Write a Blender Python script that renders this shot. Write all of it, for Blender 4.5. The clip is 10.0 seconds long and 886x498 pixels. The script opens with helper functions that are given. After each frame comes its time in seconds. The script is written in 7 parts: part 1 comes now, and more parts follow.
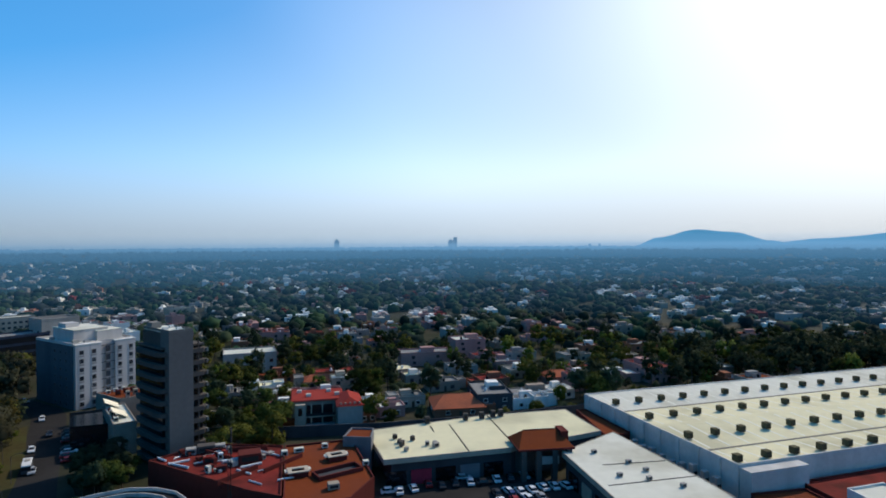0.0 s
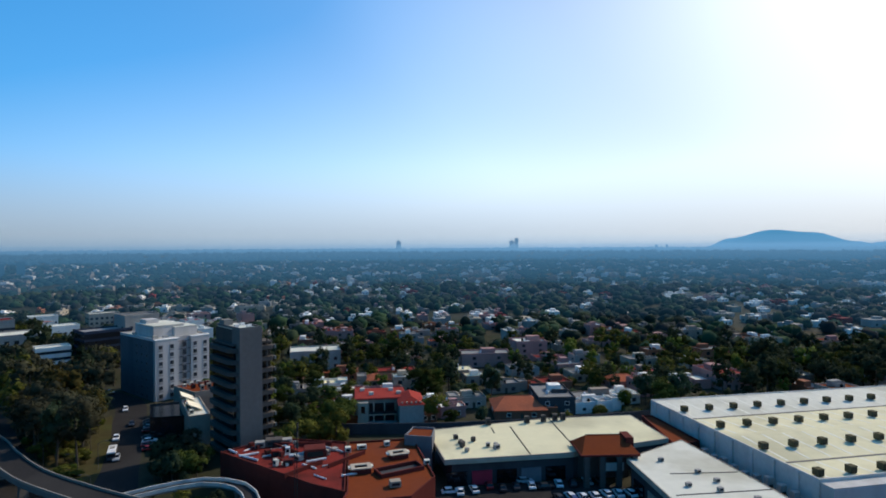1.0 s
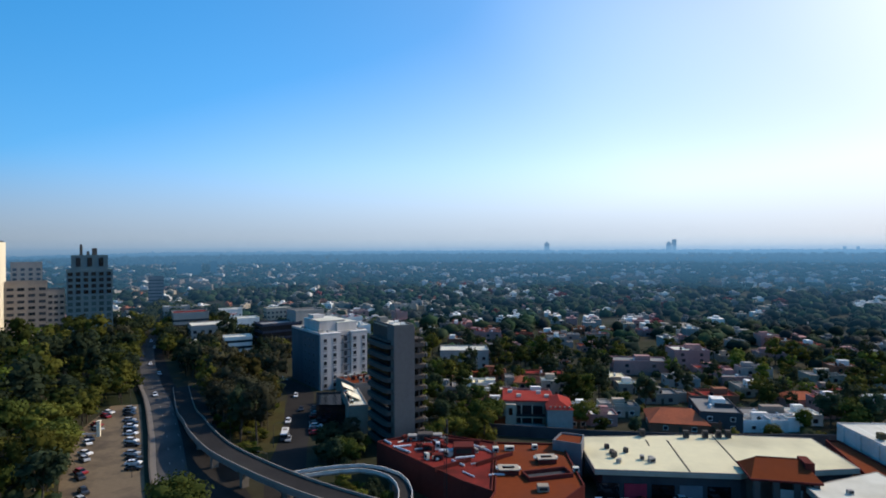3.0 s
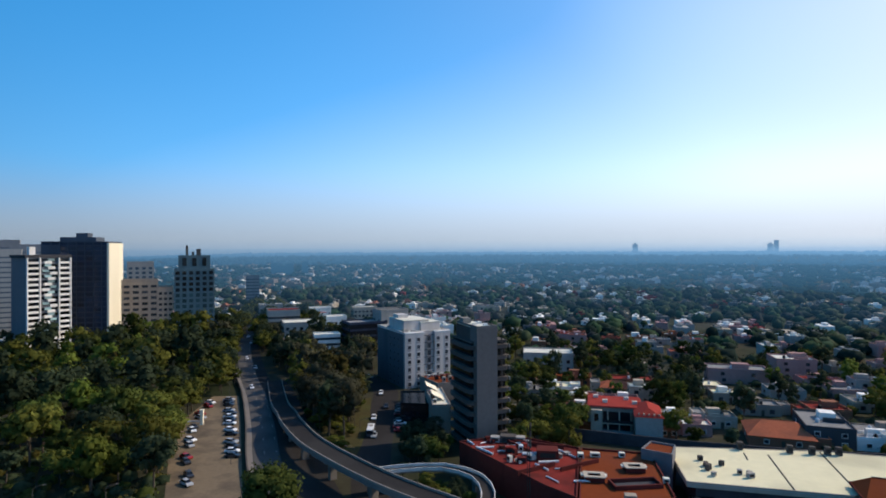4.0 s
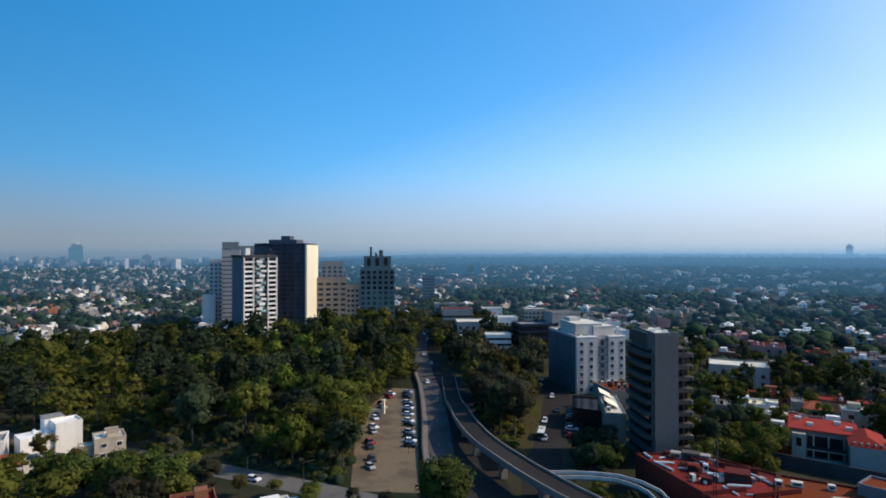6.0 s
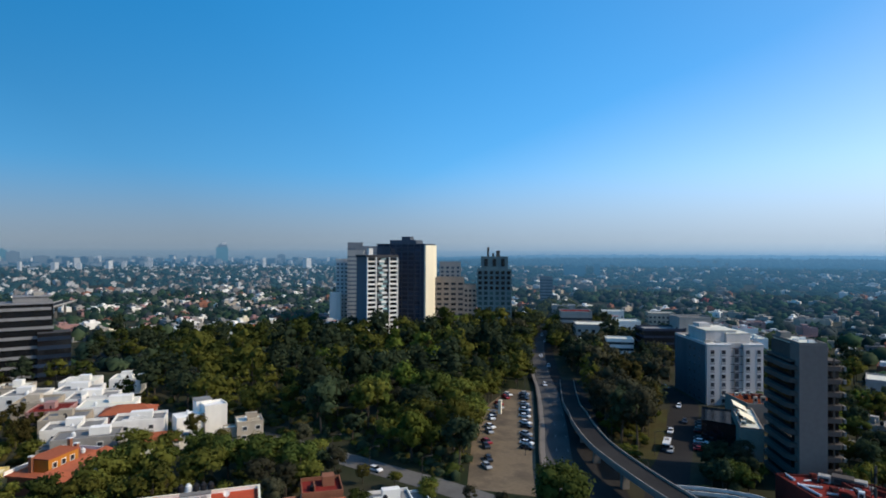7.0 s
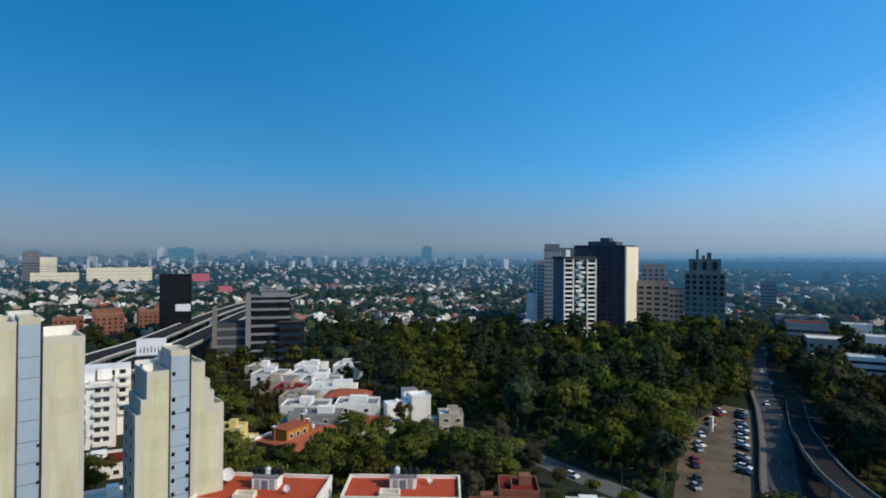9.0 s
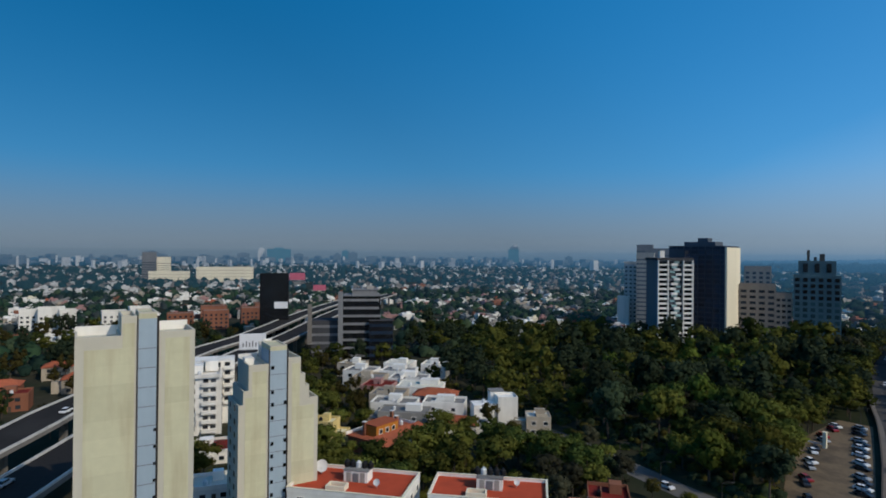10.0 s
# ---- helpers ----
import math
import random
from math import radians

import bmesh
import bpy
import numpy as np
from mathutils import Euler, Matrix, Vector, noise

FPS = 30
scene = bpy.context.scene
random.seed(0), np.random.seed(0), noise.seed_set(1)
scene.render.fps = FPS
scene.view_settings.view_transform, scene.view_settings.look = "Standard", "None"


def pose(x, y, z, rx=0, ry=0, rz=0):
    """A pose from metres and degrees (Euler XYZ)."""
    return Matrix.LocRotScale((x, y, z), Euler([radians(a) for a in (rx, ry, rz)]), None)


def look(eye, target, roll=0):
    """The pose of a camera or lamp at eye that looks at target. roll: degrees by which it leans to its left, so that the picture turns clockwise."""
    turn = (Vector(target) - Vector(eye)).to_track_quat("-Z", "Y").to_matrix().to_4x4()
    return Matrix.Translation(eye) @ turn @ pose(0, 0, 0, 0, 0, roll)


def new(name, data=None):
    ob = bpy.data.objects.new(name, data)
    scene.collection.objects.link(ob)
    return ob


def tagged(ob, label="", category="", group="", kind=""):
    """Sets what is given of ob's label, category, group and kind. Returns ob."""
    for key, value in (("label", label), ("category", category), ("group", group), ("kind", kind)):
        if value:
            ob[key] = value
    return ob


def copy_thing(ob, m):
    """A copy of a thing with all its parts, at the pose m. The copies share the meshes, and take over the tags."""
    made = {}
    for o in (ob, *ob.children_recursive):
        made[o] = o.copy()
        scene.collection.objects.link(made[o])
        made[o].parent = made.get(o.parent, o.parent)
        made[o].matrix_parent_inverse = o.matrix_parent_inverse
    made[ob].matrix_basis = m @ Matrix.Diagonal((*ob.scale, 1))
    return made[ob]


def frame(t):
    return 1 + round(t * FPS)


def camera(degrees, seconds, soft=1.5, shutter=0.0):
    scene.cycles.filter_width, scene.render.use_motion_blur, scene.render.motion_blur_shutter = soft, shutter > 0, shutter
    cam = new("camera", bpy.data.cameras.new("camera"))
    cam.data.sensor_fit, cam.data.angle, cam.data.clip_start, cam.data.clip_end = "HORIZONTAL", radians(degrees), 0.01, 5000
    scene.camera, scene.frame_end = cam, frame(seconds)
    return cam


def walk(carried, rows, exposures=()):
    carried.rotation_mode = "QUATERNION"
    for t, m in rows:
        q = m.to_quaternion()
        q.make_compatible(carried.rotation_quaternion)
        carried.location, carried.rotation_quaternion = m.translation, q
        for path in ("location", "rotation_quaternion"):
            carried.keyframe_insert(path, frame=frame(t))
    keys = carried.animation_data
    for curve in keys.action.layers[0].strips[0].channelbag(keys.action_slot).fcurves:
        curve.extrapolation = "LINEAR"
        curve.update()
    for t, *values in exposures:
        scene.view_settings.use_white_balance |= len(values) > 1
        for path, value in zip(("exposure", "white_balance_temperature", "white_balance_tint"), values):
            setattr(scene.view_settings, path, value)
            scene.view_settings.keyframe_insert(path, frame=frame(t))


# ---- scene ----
# One lens, a turn on the spot 60 m above the ground.
EYE = (0.0, 0.0, 60.0)
cam = camera(74.3, 10.0, soft=1.8)
TURN = (
    (0.0, 0.0, -0.37, -0.36), (0.5, 2.92, -0.30, -0.34), (1.0, 5.96, -0.24, -0.34), (1.5, 9.23, -0.20, -0.33),
    (2.0, 12.66, -0.14, -0.32), (2.5, 16.35, -0.07, -0.30), (4.0, 28.49, 0.14, -0.19), (4.5, 32.18, 0.19, -0.17),
    (5.0, 36.05, 0.23, -0.14), (5.5, 40.07, 0.28, -0.10), (7.0, 56.55, 0.35, 0.18), (7.5, 61.70, 0.35, 0.28),
    (8.0, 66.58, 0.36, 0.31), (8.5, 71.20, 0.38, 0.36), (9.0, 75.65, 0.40, 0.42), (9.5, 79.73, 0.41, 0.46),
    (10.0, 84.14, 0.40, 0.52))
walk(cam, [(t, Matrix.Translation(EYE) @ Euler((0, 0, radians(yaw))).to_matrix().to_4x4()
            @ Euler((radians(90 + pitch), 0, 0)).to_matrix().to_4x4() @ Euler((0, 0, radians(lean))).to_matrix().to_4x4())
           for t, yaw, pitch, lean in TURN],
     exposures=[(0.0, 0.13, 6500, 11), (2.5, 0.25, 6650, 14), (5.0, 0.33, 6750, 16), (7.0, 0.24, 6550, 12), (7.5, 0.20, 6450, 11), (8.5, 0.13, 6230, 10), (9.2, -0.07, 6200, 10), (10.0, -0.38, 6180, 10)])

# ---- world and sun ----
SUN_AZ, SUN_EL = 43.0, 38.0          # degrees clockwise from +y, and above the horizon
world = bpy.data.worlds.new("sky")
scene.world = world
world.use_nodes = True
wn = world.node_tree.nodes
sky = wn.new("ShaderNodeTexSky")
sky.sky_type = "NISHITA"
sky.sun_disc = False
sky.sun_elevation, sky.sun_rotation = radians(SUN_EL), radians(SUN_AZ)
sky.altitude, sky.air_density, sky.dust_density, sky.ozone_density = 200, 1.0, 2.3, 3.0
wn["Background"].inputs["Strength"].default_value = 0.165
links = world.node_tree.links
# a hazy city sky: the lowest degrees take the tone of the sky just above them, paler and greyer
tex, sep, lift, turn = wn.new("ShaderNodeTexCoord"), wn.new("ShaderNodeSeparateXYZ"), wn.new("ShaderNodeMapRange"), wn.new("ShaderNodeCombineXYZ")
lift.inputs["From Max"].default_value, lift.inputs["To Min"].default_value, lift.inputs["To Max"].default_value = 1.0, 0.11, 1.0
links.new(tex.outputs["Generated"], sep.inputs["Vector"])
links.new(sep.outputs["Z"], lift.inputs["Value"])
links.new(sep.outputs["X"], turn.inputs["X"])
links.new(sep.outputs["Y"], turn.inputs["Y"])
links.new(lift.outputs["Result"], turn.inputs["Z"])
links.new(turn.outputs["Vector"], sky.inputs["Vector"])
deep, murk, fade, mixed = wn.new("ShaderNodeHueSaturation"), wn.new("ShaderNodeHueSaturation"), wn.new("ShaderNodeMapRange"), wn.new("ShaderNodeMix")
deep.inputs["Hue"].default_value = 0.491
murk.inputs["Saturation"].default_value, murk.inputs["Value"].default_value = 0.72, 0.57
fade.interpolation_type = "SMOOTHSTEP"
fade.inputs["From Max"].default_value, fade.inputs["To Min"].default_value, fade.inputs["To Max"].default_value = 0.15, 1.0, 0.0
mixed.data_type = "RGBA"
# the dusty air brightens towards the sun, and pales where it is brightest
toward, glow, gain, white, pale_sky = wn.new("ShaderNodeVectorMath"), wn.new("ShaderNodeValToRGB"), wn.new("ShaderNodeVectorMath"), wn.new("ShaderNodeRGBToBW"), wn.new("ShaderNodeMapRange")
toward.operation, gain.operation = "DOT_PRODUCT", "SCALE"
toward.inputs[1].default_value = (math.sin(radians(SUN_AZ)) * math.cos(radians(SUN_EL)), math.cos(radians(SUN_AZ)) * math.cos(radians(SUN_EL)), math.sin(radians(SUN_EL)))
glow.color_ramp.interpolation = "B_SPLINE"
for p, v in ((0.30, 0.76), (0.42, 1.06), (0.50, 1.22), (0.62, 1.30), (0.72, 1.18), (0.82, 1.04), (0.90, 0.66)):
    glow.color_ramp.elements.new(p).color = (v * 0.5, v * 0.5, v * 0.5, 1)
glow.color_ramp.elements[0].color, glow.color_ramp.elements[-1].color = (0.28, 0.28, 0.28, 1), (0.19, 0.19, 0.19, 1)
half, twice = wn.new("ShaderNodeMapRange"), wn.new("ShaderNodeMath")
half.inputs["From Min"].default_value, half.inputs["From Max"].default_value = -1.0, 1.0
twice.operation = "MULTIPLY"
twice.inputs[1].default_value = 2.0
for sock, v in (("From Min", 2.9), ("From Max", 5.4), ("To Min", 1.45), ("To Max", 0.55)):
    pale_sky.inputs[sock].default_value = v
links.new(tex.outputs["Generated"], toward.inputs[0])
links.new(toward.outputs["Value"], half.inputs["Value"])
links.new(half.outputs["Result"], glow.inputs["Fac"])
links.new(glow.outputs["Color"], twice.inputs[0])
links.new(sky.outputs["Color"], gain.inputs[0])
# high dust: the glow round the sun keeps its width upwards
high, close, both, more = wn.new("ShaderNodeMapRange"), wn.new("ShaderNodeMapRange"), wn.new("ShaderNodeMath"), wn.new("ShaderNodeMath")
high.interpolation_type = close.interpolation_type = "SMOOTHSTEP"
high.inputs["From Min"].default_value, high.inputs["From Max"].default_value = 0.13, 0.40
close.inputs["From Min"].default_value, close.inputs["From Max"].default_value, close.inputs["To Max"].default_value = 0.77, 0.90, 0.26
both.operation, more.operation = "MULTIPLY_ADD", "MULTIPLY"
both.inputs[2].default_value = 1.0
links.new(sep.outputs["Z"], high.inputs["Value"])
links.new(half.outputs["Result"], close.inputs["Value"])
links.new(high.outputs["Result"], both.inputs[0])
links.new(close.outputs["Result"], both.inputs[1])
links.new(both.outputs["Value"], more.inputs[0])
links.new(twice.outputs["Value"], more.inputs[1])
links.new(more.outputs["Value"], gain.inputs["Scale"])
links.new(gain.outputs["Vector"], white.inputs["Color"])
links.new(white.outputs["Val"], pale_sky.inputs["Value"])
links.new(pale_sky.outputs["Result"], deep.inputs["Saturation"])
links.new(gain.outputs["Vector"], deep.inputs["Color"])
links.new(gain.outputs["Vector"], murk.inputs["Color"])
links.new(sep.outputs["Z"], fade.inputs["Value"])
links.new(fade.outputs["Result"], mixed.inputs["Factor"])
cool, much = wn.new("ShaderNodeMix"), wn.new("ShaderNodeMapRange")
cool.data_type, cool.blend_type = "RGBA", "MULTIPLY"
cool.inputs["B"].default_value = (0.85, 0.96, 1.0, 1)
much.inputs["From Min"].default_value, much.inputs["From Max"].default_value = 1.9, 4.2
links.new(white.outputs["Val"], much.inputs["Value"])
links.new(much.outputs["Result"], cool.inputs["Factor"])
links.new(deep.outputs["Color"], cool.inputs["A"])
links.new(cool.outputs["Result"], mixed.inputs["A"])
links.new(murk.outputs["Color"], mixed.inputs["B"])
links.new(mixed.outputs["Result"], wn["Background"].inputs["Color"])
lamp = bpy.data.lights.new("sun", "SUN")
lamp.energy, lamp.angle, lamp.color = 2.9, radians(0.6), (1.0, 0.87, 0.68)
sun = new("sun", lamp)
sun.matrix_world = look((math.sin(radians(SUN_AZ)) * 300, math.cos(radians(SUN_AZ)) * 300, 300 * math.tan(radians(SUN_EL))), (0, 0, 0))

# ---- materials ----
def mat(name, base, rough=0.88, metal=0.0, var=0.18, grain=2.0, patch=0.12, stain=None, much=0.35, bump=0.15,
        streak=False, each=0.0, spec=0.07):
    """A painted, mineral or metal surface: fine grain, large patches, stains with a shape of their own."""
    m = bpy.data.materials.new(name)
    m.use_nodes = True
    n, l = m.node_tree.nodes, m.node_tree.links
    b = n["Principled BSDF"]
    b.inputs["Roughness"].default_value, b.inputs["Metallic"].default_value = rough, metal
    b.inputs["Specular IOR Level"].default_value = spec * 0.6
    co = n.new("ShaderNodeTexCoord")
    mp = n.new("ShaderNodeMapping")
    if streak:
        mp.inputs["Scale"].default_value = (1, 1, 0.12)
    l.new(co.outputs["Object"], mp.inputs["Vector"])
    fine, big = n.new("ShaderNodeTexNoise"), n.new("ShaderNodeTexNoise")
    fine.inputs["Scale"].default_value, fine.inputs["Detail"].default_value = grain, 6
    big.inputs["Scale"].default_value, big.inputs["Detail"].default_value = patch, 5
    l.new(co.outputs["Object"], fine.inputs["Vector"])
    l.new(mp.outputs["Vector"], big.inputs["Vector"])
    mix = n.new("ShaderNodeMix")
    mix.data_type = "RGBA"
    mix.inputs["A"].default_value = (*[c * (1 - var) for c in base], 1)
    mix.inputs["B"].default_value = (*[min(0.95, c * (1 + var)) for c in base], 1)
    l.new(fine.outputs["Fac"], mix.inputs["Factor"])
    ramp = n.new("ShaderNodeMapRange")
    ramp.inputs["From Min"].default_value, ramp.inputs["From Max"].default_value = 0.46, 0.68
    ramp.inputs["To Max"].default_value = much
    l.new(big.outputs["Fac"], ramp.inputs["Value"])
    mix2 = n.new("ShaderNodeMix")
    mix2.data_type = "RGBA"
    mix2.inputs["B"].default_value = (*(stain or [c * 0.55 for c in base]), 1)
    l.new(mix.outputs["Result"], mix2.inputs["A"])
    l.new(ramp.outputs["Result"], mix2.inputs["Factor"])
    out = mix2.outputs["Result"]
    if each:
        info, mr, hsv = n.new("ShaderNodeObjectInfo"), n.new("ShaderNodeMapRange"), n.new("ShaderNodeHueSaturation")
        mr.inputs["To Min"].default_value, mr.inputs["To Max"].default_value = 1 - each, 1 + each
        l.new(info.outputs["Random"], mr.inputs["Value"])
        l.new(mr.outputs["Result"], hsv.inputs["Value"])
        l.new(out, hsv.inputs["Color"])
        out = hsv.outputs["Color"]
    l.new(out, b.inputs["Base Color"])
    if bump:
        bp = n.new("ShaderNodeBump")
        bp.inputs["Strength"].default_value, bp.inputs["Distance"].default_value = bump, 0.05
        l.new(fine.outputs["Fac"], bp.inputs["Height"])
        l.new(bp.outputs["Normal"], b.inputs["Normal"])
    return m


def leaf_mat(name, dark, light, tree=0.42, thin=0.32):
    m = bpy.data.materials.new(name)
    m.use_nodes = True
    n, l = m.node_tree.nodes, m.node_tree.links
    b = n["Principled BSDF"]
    b.inputs["Roughness"].default_value, b.inputs["Specular IOR Level"].default_value = 0.85, 0.04
    g, info = n.new("ShaderNodeNewGeometry"), n.new("ShaderNodeObjectInfo")
    mix = n.new("ShaderNodeMix")
    mix.data_type = "RGBA"
    mix.inputs["A"].default_value, mix.inputs["B"].default_value = (*dark, 1), (*light, 1)
    l.new(g.outputs["Random Per Island"], mix.inputs["Factor"])
    hsv = n.new("ShaderNodeHueSaturation")
    for sock, lo, hi in (("Value", 1 - tree, 1 + tree), ("Hue", 0.492, 0.515)):
        mr = n.new("ShaderNodeMapRange")
        mr.inputs["To Min"].default_value, mr.inputs["To Max"].default_value = lo, hi
        l.new(info.outputs["Random"], mr.inputs["Value"])
        l.new(mr.outputs["Result"], hsv.inputs[sock])
    l.new(mix.outputs["Result"], hsv.inputs["Color"])
    l.new(hsv.outputs["Color"], b.inputs["Base Color"])
    tr, ms = n.new("ShaderNodeBsdfTranslucent"), n.new("ShaderNodeMixShader")
    l.new(hsv.outputs["Color"], tr.inputs["Color"])
    ms.inputs["Fac"].default_value = thin
    l.new(b.outputs["BSDF"], ms.inputs[1])
    l.new(tr.outputs["BSDF"], ms.inputs[2])
    l.new(ms.outputs["Shader"], n["Material Output"].inputs["Surface"])
    return m


def painted_haze_mat(name, base, glow, strength):
    """A far surface whose bright haze is painted in as an emission glow."""
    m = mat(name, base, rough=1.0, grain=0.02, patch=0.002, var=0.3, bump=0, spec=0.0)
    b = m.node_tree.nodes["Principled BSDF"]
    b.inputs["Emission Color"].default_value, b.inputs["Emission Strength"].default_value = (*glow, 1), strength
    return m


def haze_shell_mat(name, low, high, most):
    """Emissive see-through sheet imitating bluish haze: thickest at eye level, thinning out above and below."""
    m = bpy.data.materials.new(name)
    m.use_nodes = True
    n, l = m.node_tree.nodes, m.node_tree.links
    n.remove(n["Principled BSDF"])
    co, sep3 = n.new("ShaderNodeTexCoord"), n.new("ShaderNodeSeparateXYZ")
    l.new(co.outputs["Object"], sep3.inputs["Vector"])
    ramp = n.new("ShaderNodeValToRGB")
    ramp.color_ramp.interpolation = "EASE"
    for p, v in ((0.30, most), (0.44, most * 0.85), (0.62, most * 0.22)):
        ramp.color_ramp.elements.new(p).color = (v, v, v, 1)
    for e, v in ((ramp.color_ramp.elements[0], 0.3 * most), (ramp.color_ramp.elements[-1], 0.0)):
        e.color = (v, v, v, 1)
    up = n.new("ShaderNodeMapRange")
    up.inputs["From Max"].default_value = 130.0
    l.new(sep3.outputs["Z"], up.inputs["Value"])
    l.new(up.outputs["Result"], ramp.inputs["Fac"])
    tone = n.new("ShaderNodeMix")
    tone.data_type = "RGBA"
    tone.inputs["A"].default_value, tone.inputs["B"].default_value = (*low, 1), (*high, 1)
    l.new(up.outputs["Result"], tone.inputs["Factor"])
    # emission raised on the sun's side, to imitate sunlit haze
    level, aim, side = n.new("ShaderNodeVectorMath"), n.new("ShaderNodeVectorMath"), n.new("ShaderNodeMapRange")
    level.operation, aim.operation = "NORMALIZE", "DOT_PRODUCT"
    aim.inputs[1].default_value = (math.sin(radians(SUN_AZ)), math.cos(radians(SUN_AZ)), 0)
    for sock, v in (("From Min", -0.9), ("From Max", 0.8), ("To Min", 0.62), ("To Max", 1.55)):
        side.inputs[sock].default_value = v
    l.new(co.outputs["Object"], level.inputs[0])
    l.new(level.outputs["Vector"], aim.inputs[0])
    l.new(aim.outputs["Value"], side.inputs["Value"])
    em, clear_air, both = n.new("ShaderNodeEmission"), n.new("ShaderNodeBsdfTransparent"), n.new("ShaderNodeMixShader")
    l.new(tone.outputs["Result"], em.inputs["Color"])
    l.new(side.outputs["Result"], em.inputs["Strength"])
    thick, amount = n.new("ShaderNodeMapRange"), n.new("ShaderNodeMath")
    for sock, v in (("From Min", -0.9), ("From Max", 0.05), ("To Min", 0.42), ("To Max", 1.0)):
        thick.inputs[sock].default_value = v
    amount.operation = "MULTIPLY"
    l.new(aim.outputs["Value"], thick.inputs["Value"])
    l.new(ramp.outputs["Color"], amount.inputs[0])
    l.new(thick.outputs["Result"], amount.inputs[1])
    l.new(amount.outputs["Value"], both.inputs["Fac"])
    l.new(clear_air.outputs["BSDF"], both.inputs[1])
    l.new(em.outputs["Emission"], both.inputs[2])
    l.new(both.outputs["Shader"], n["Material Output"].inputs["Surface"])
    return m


def glass_mat(name, base, rough=0.12):
    m = mat(name, base, rough=rough, var=0.3, grain=0.6, much=0.2, bump=0, spec=0.8, each=0.5)
    return m


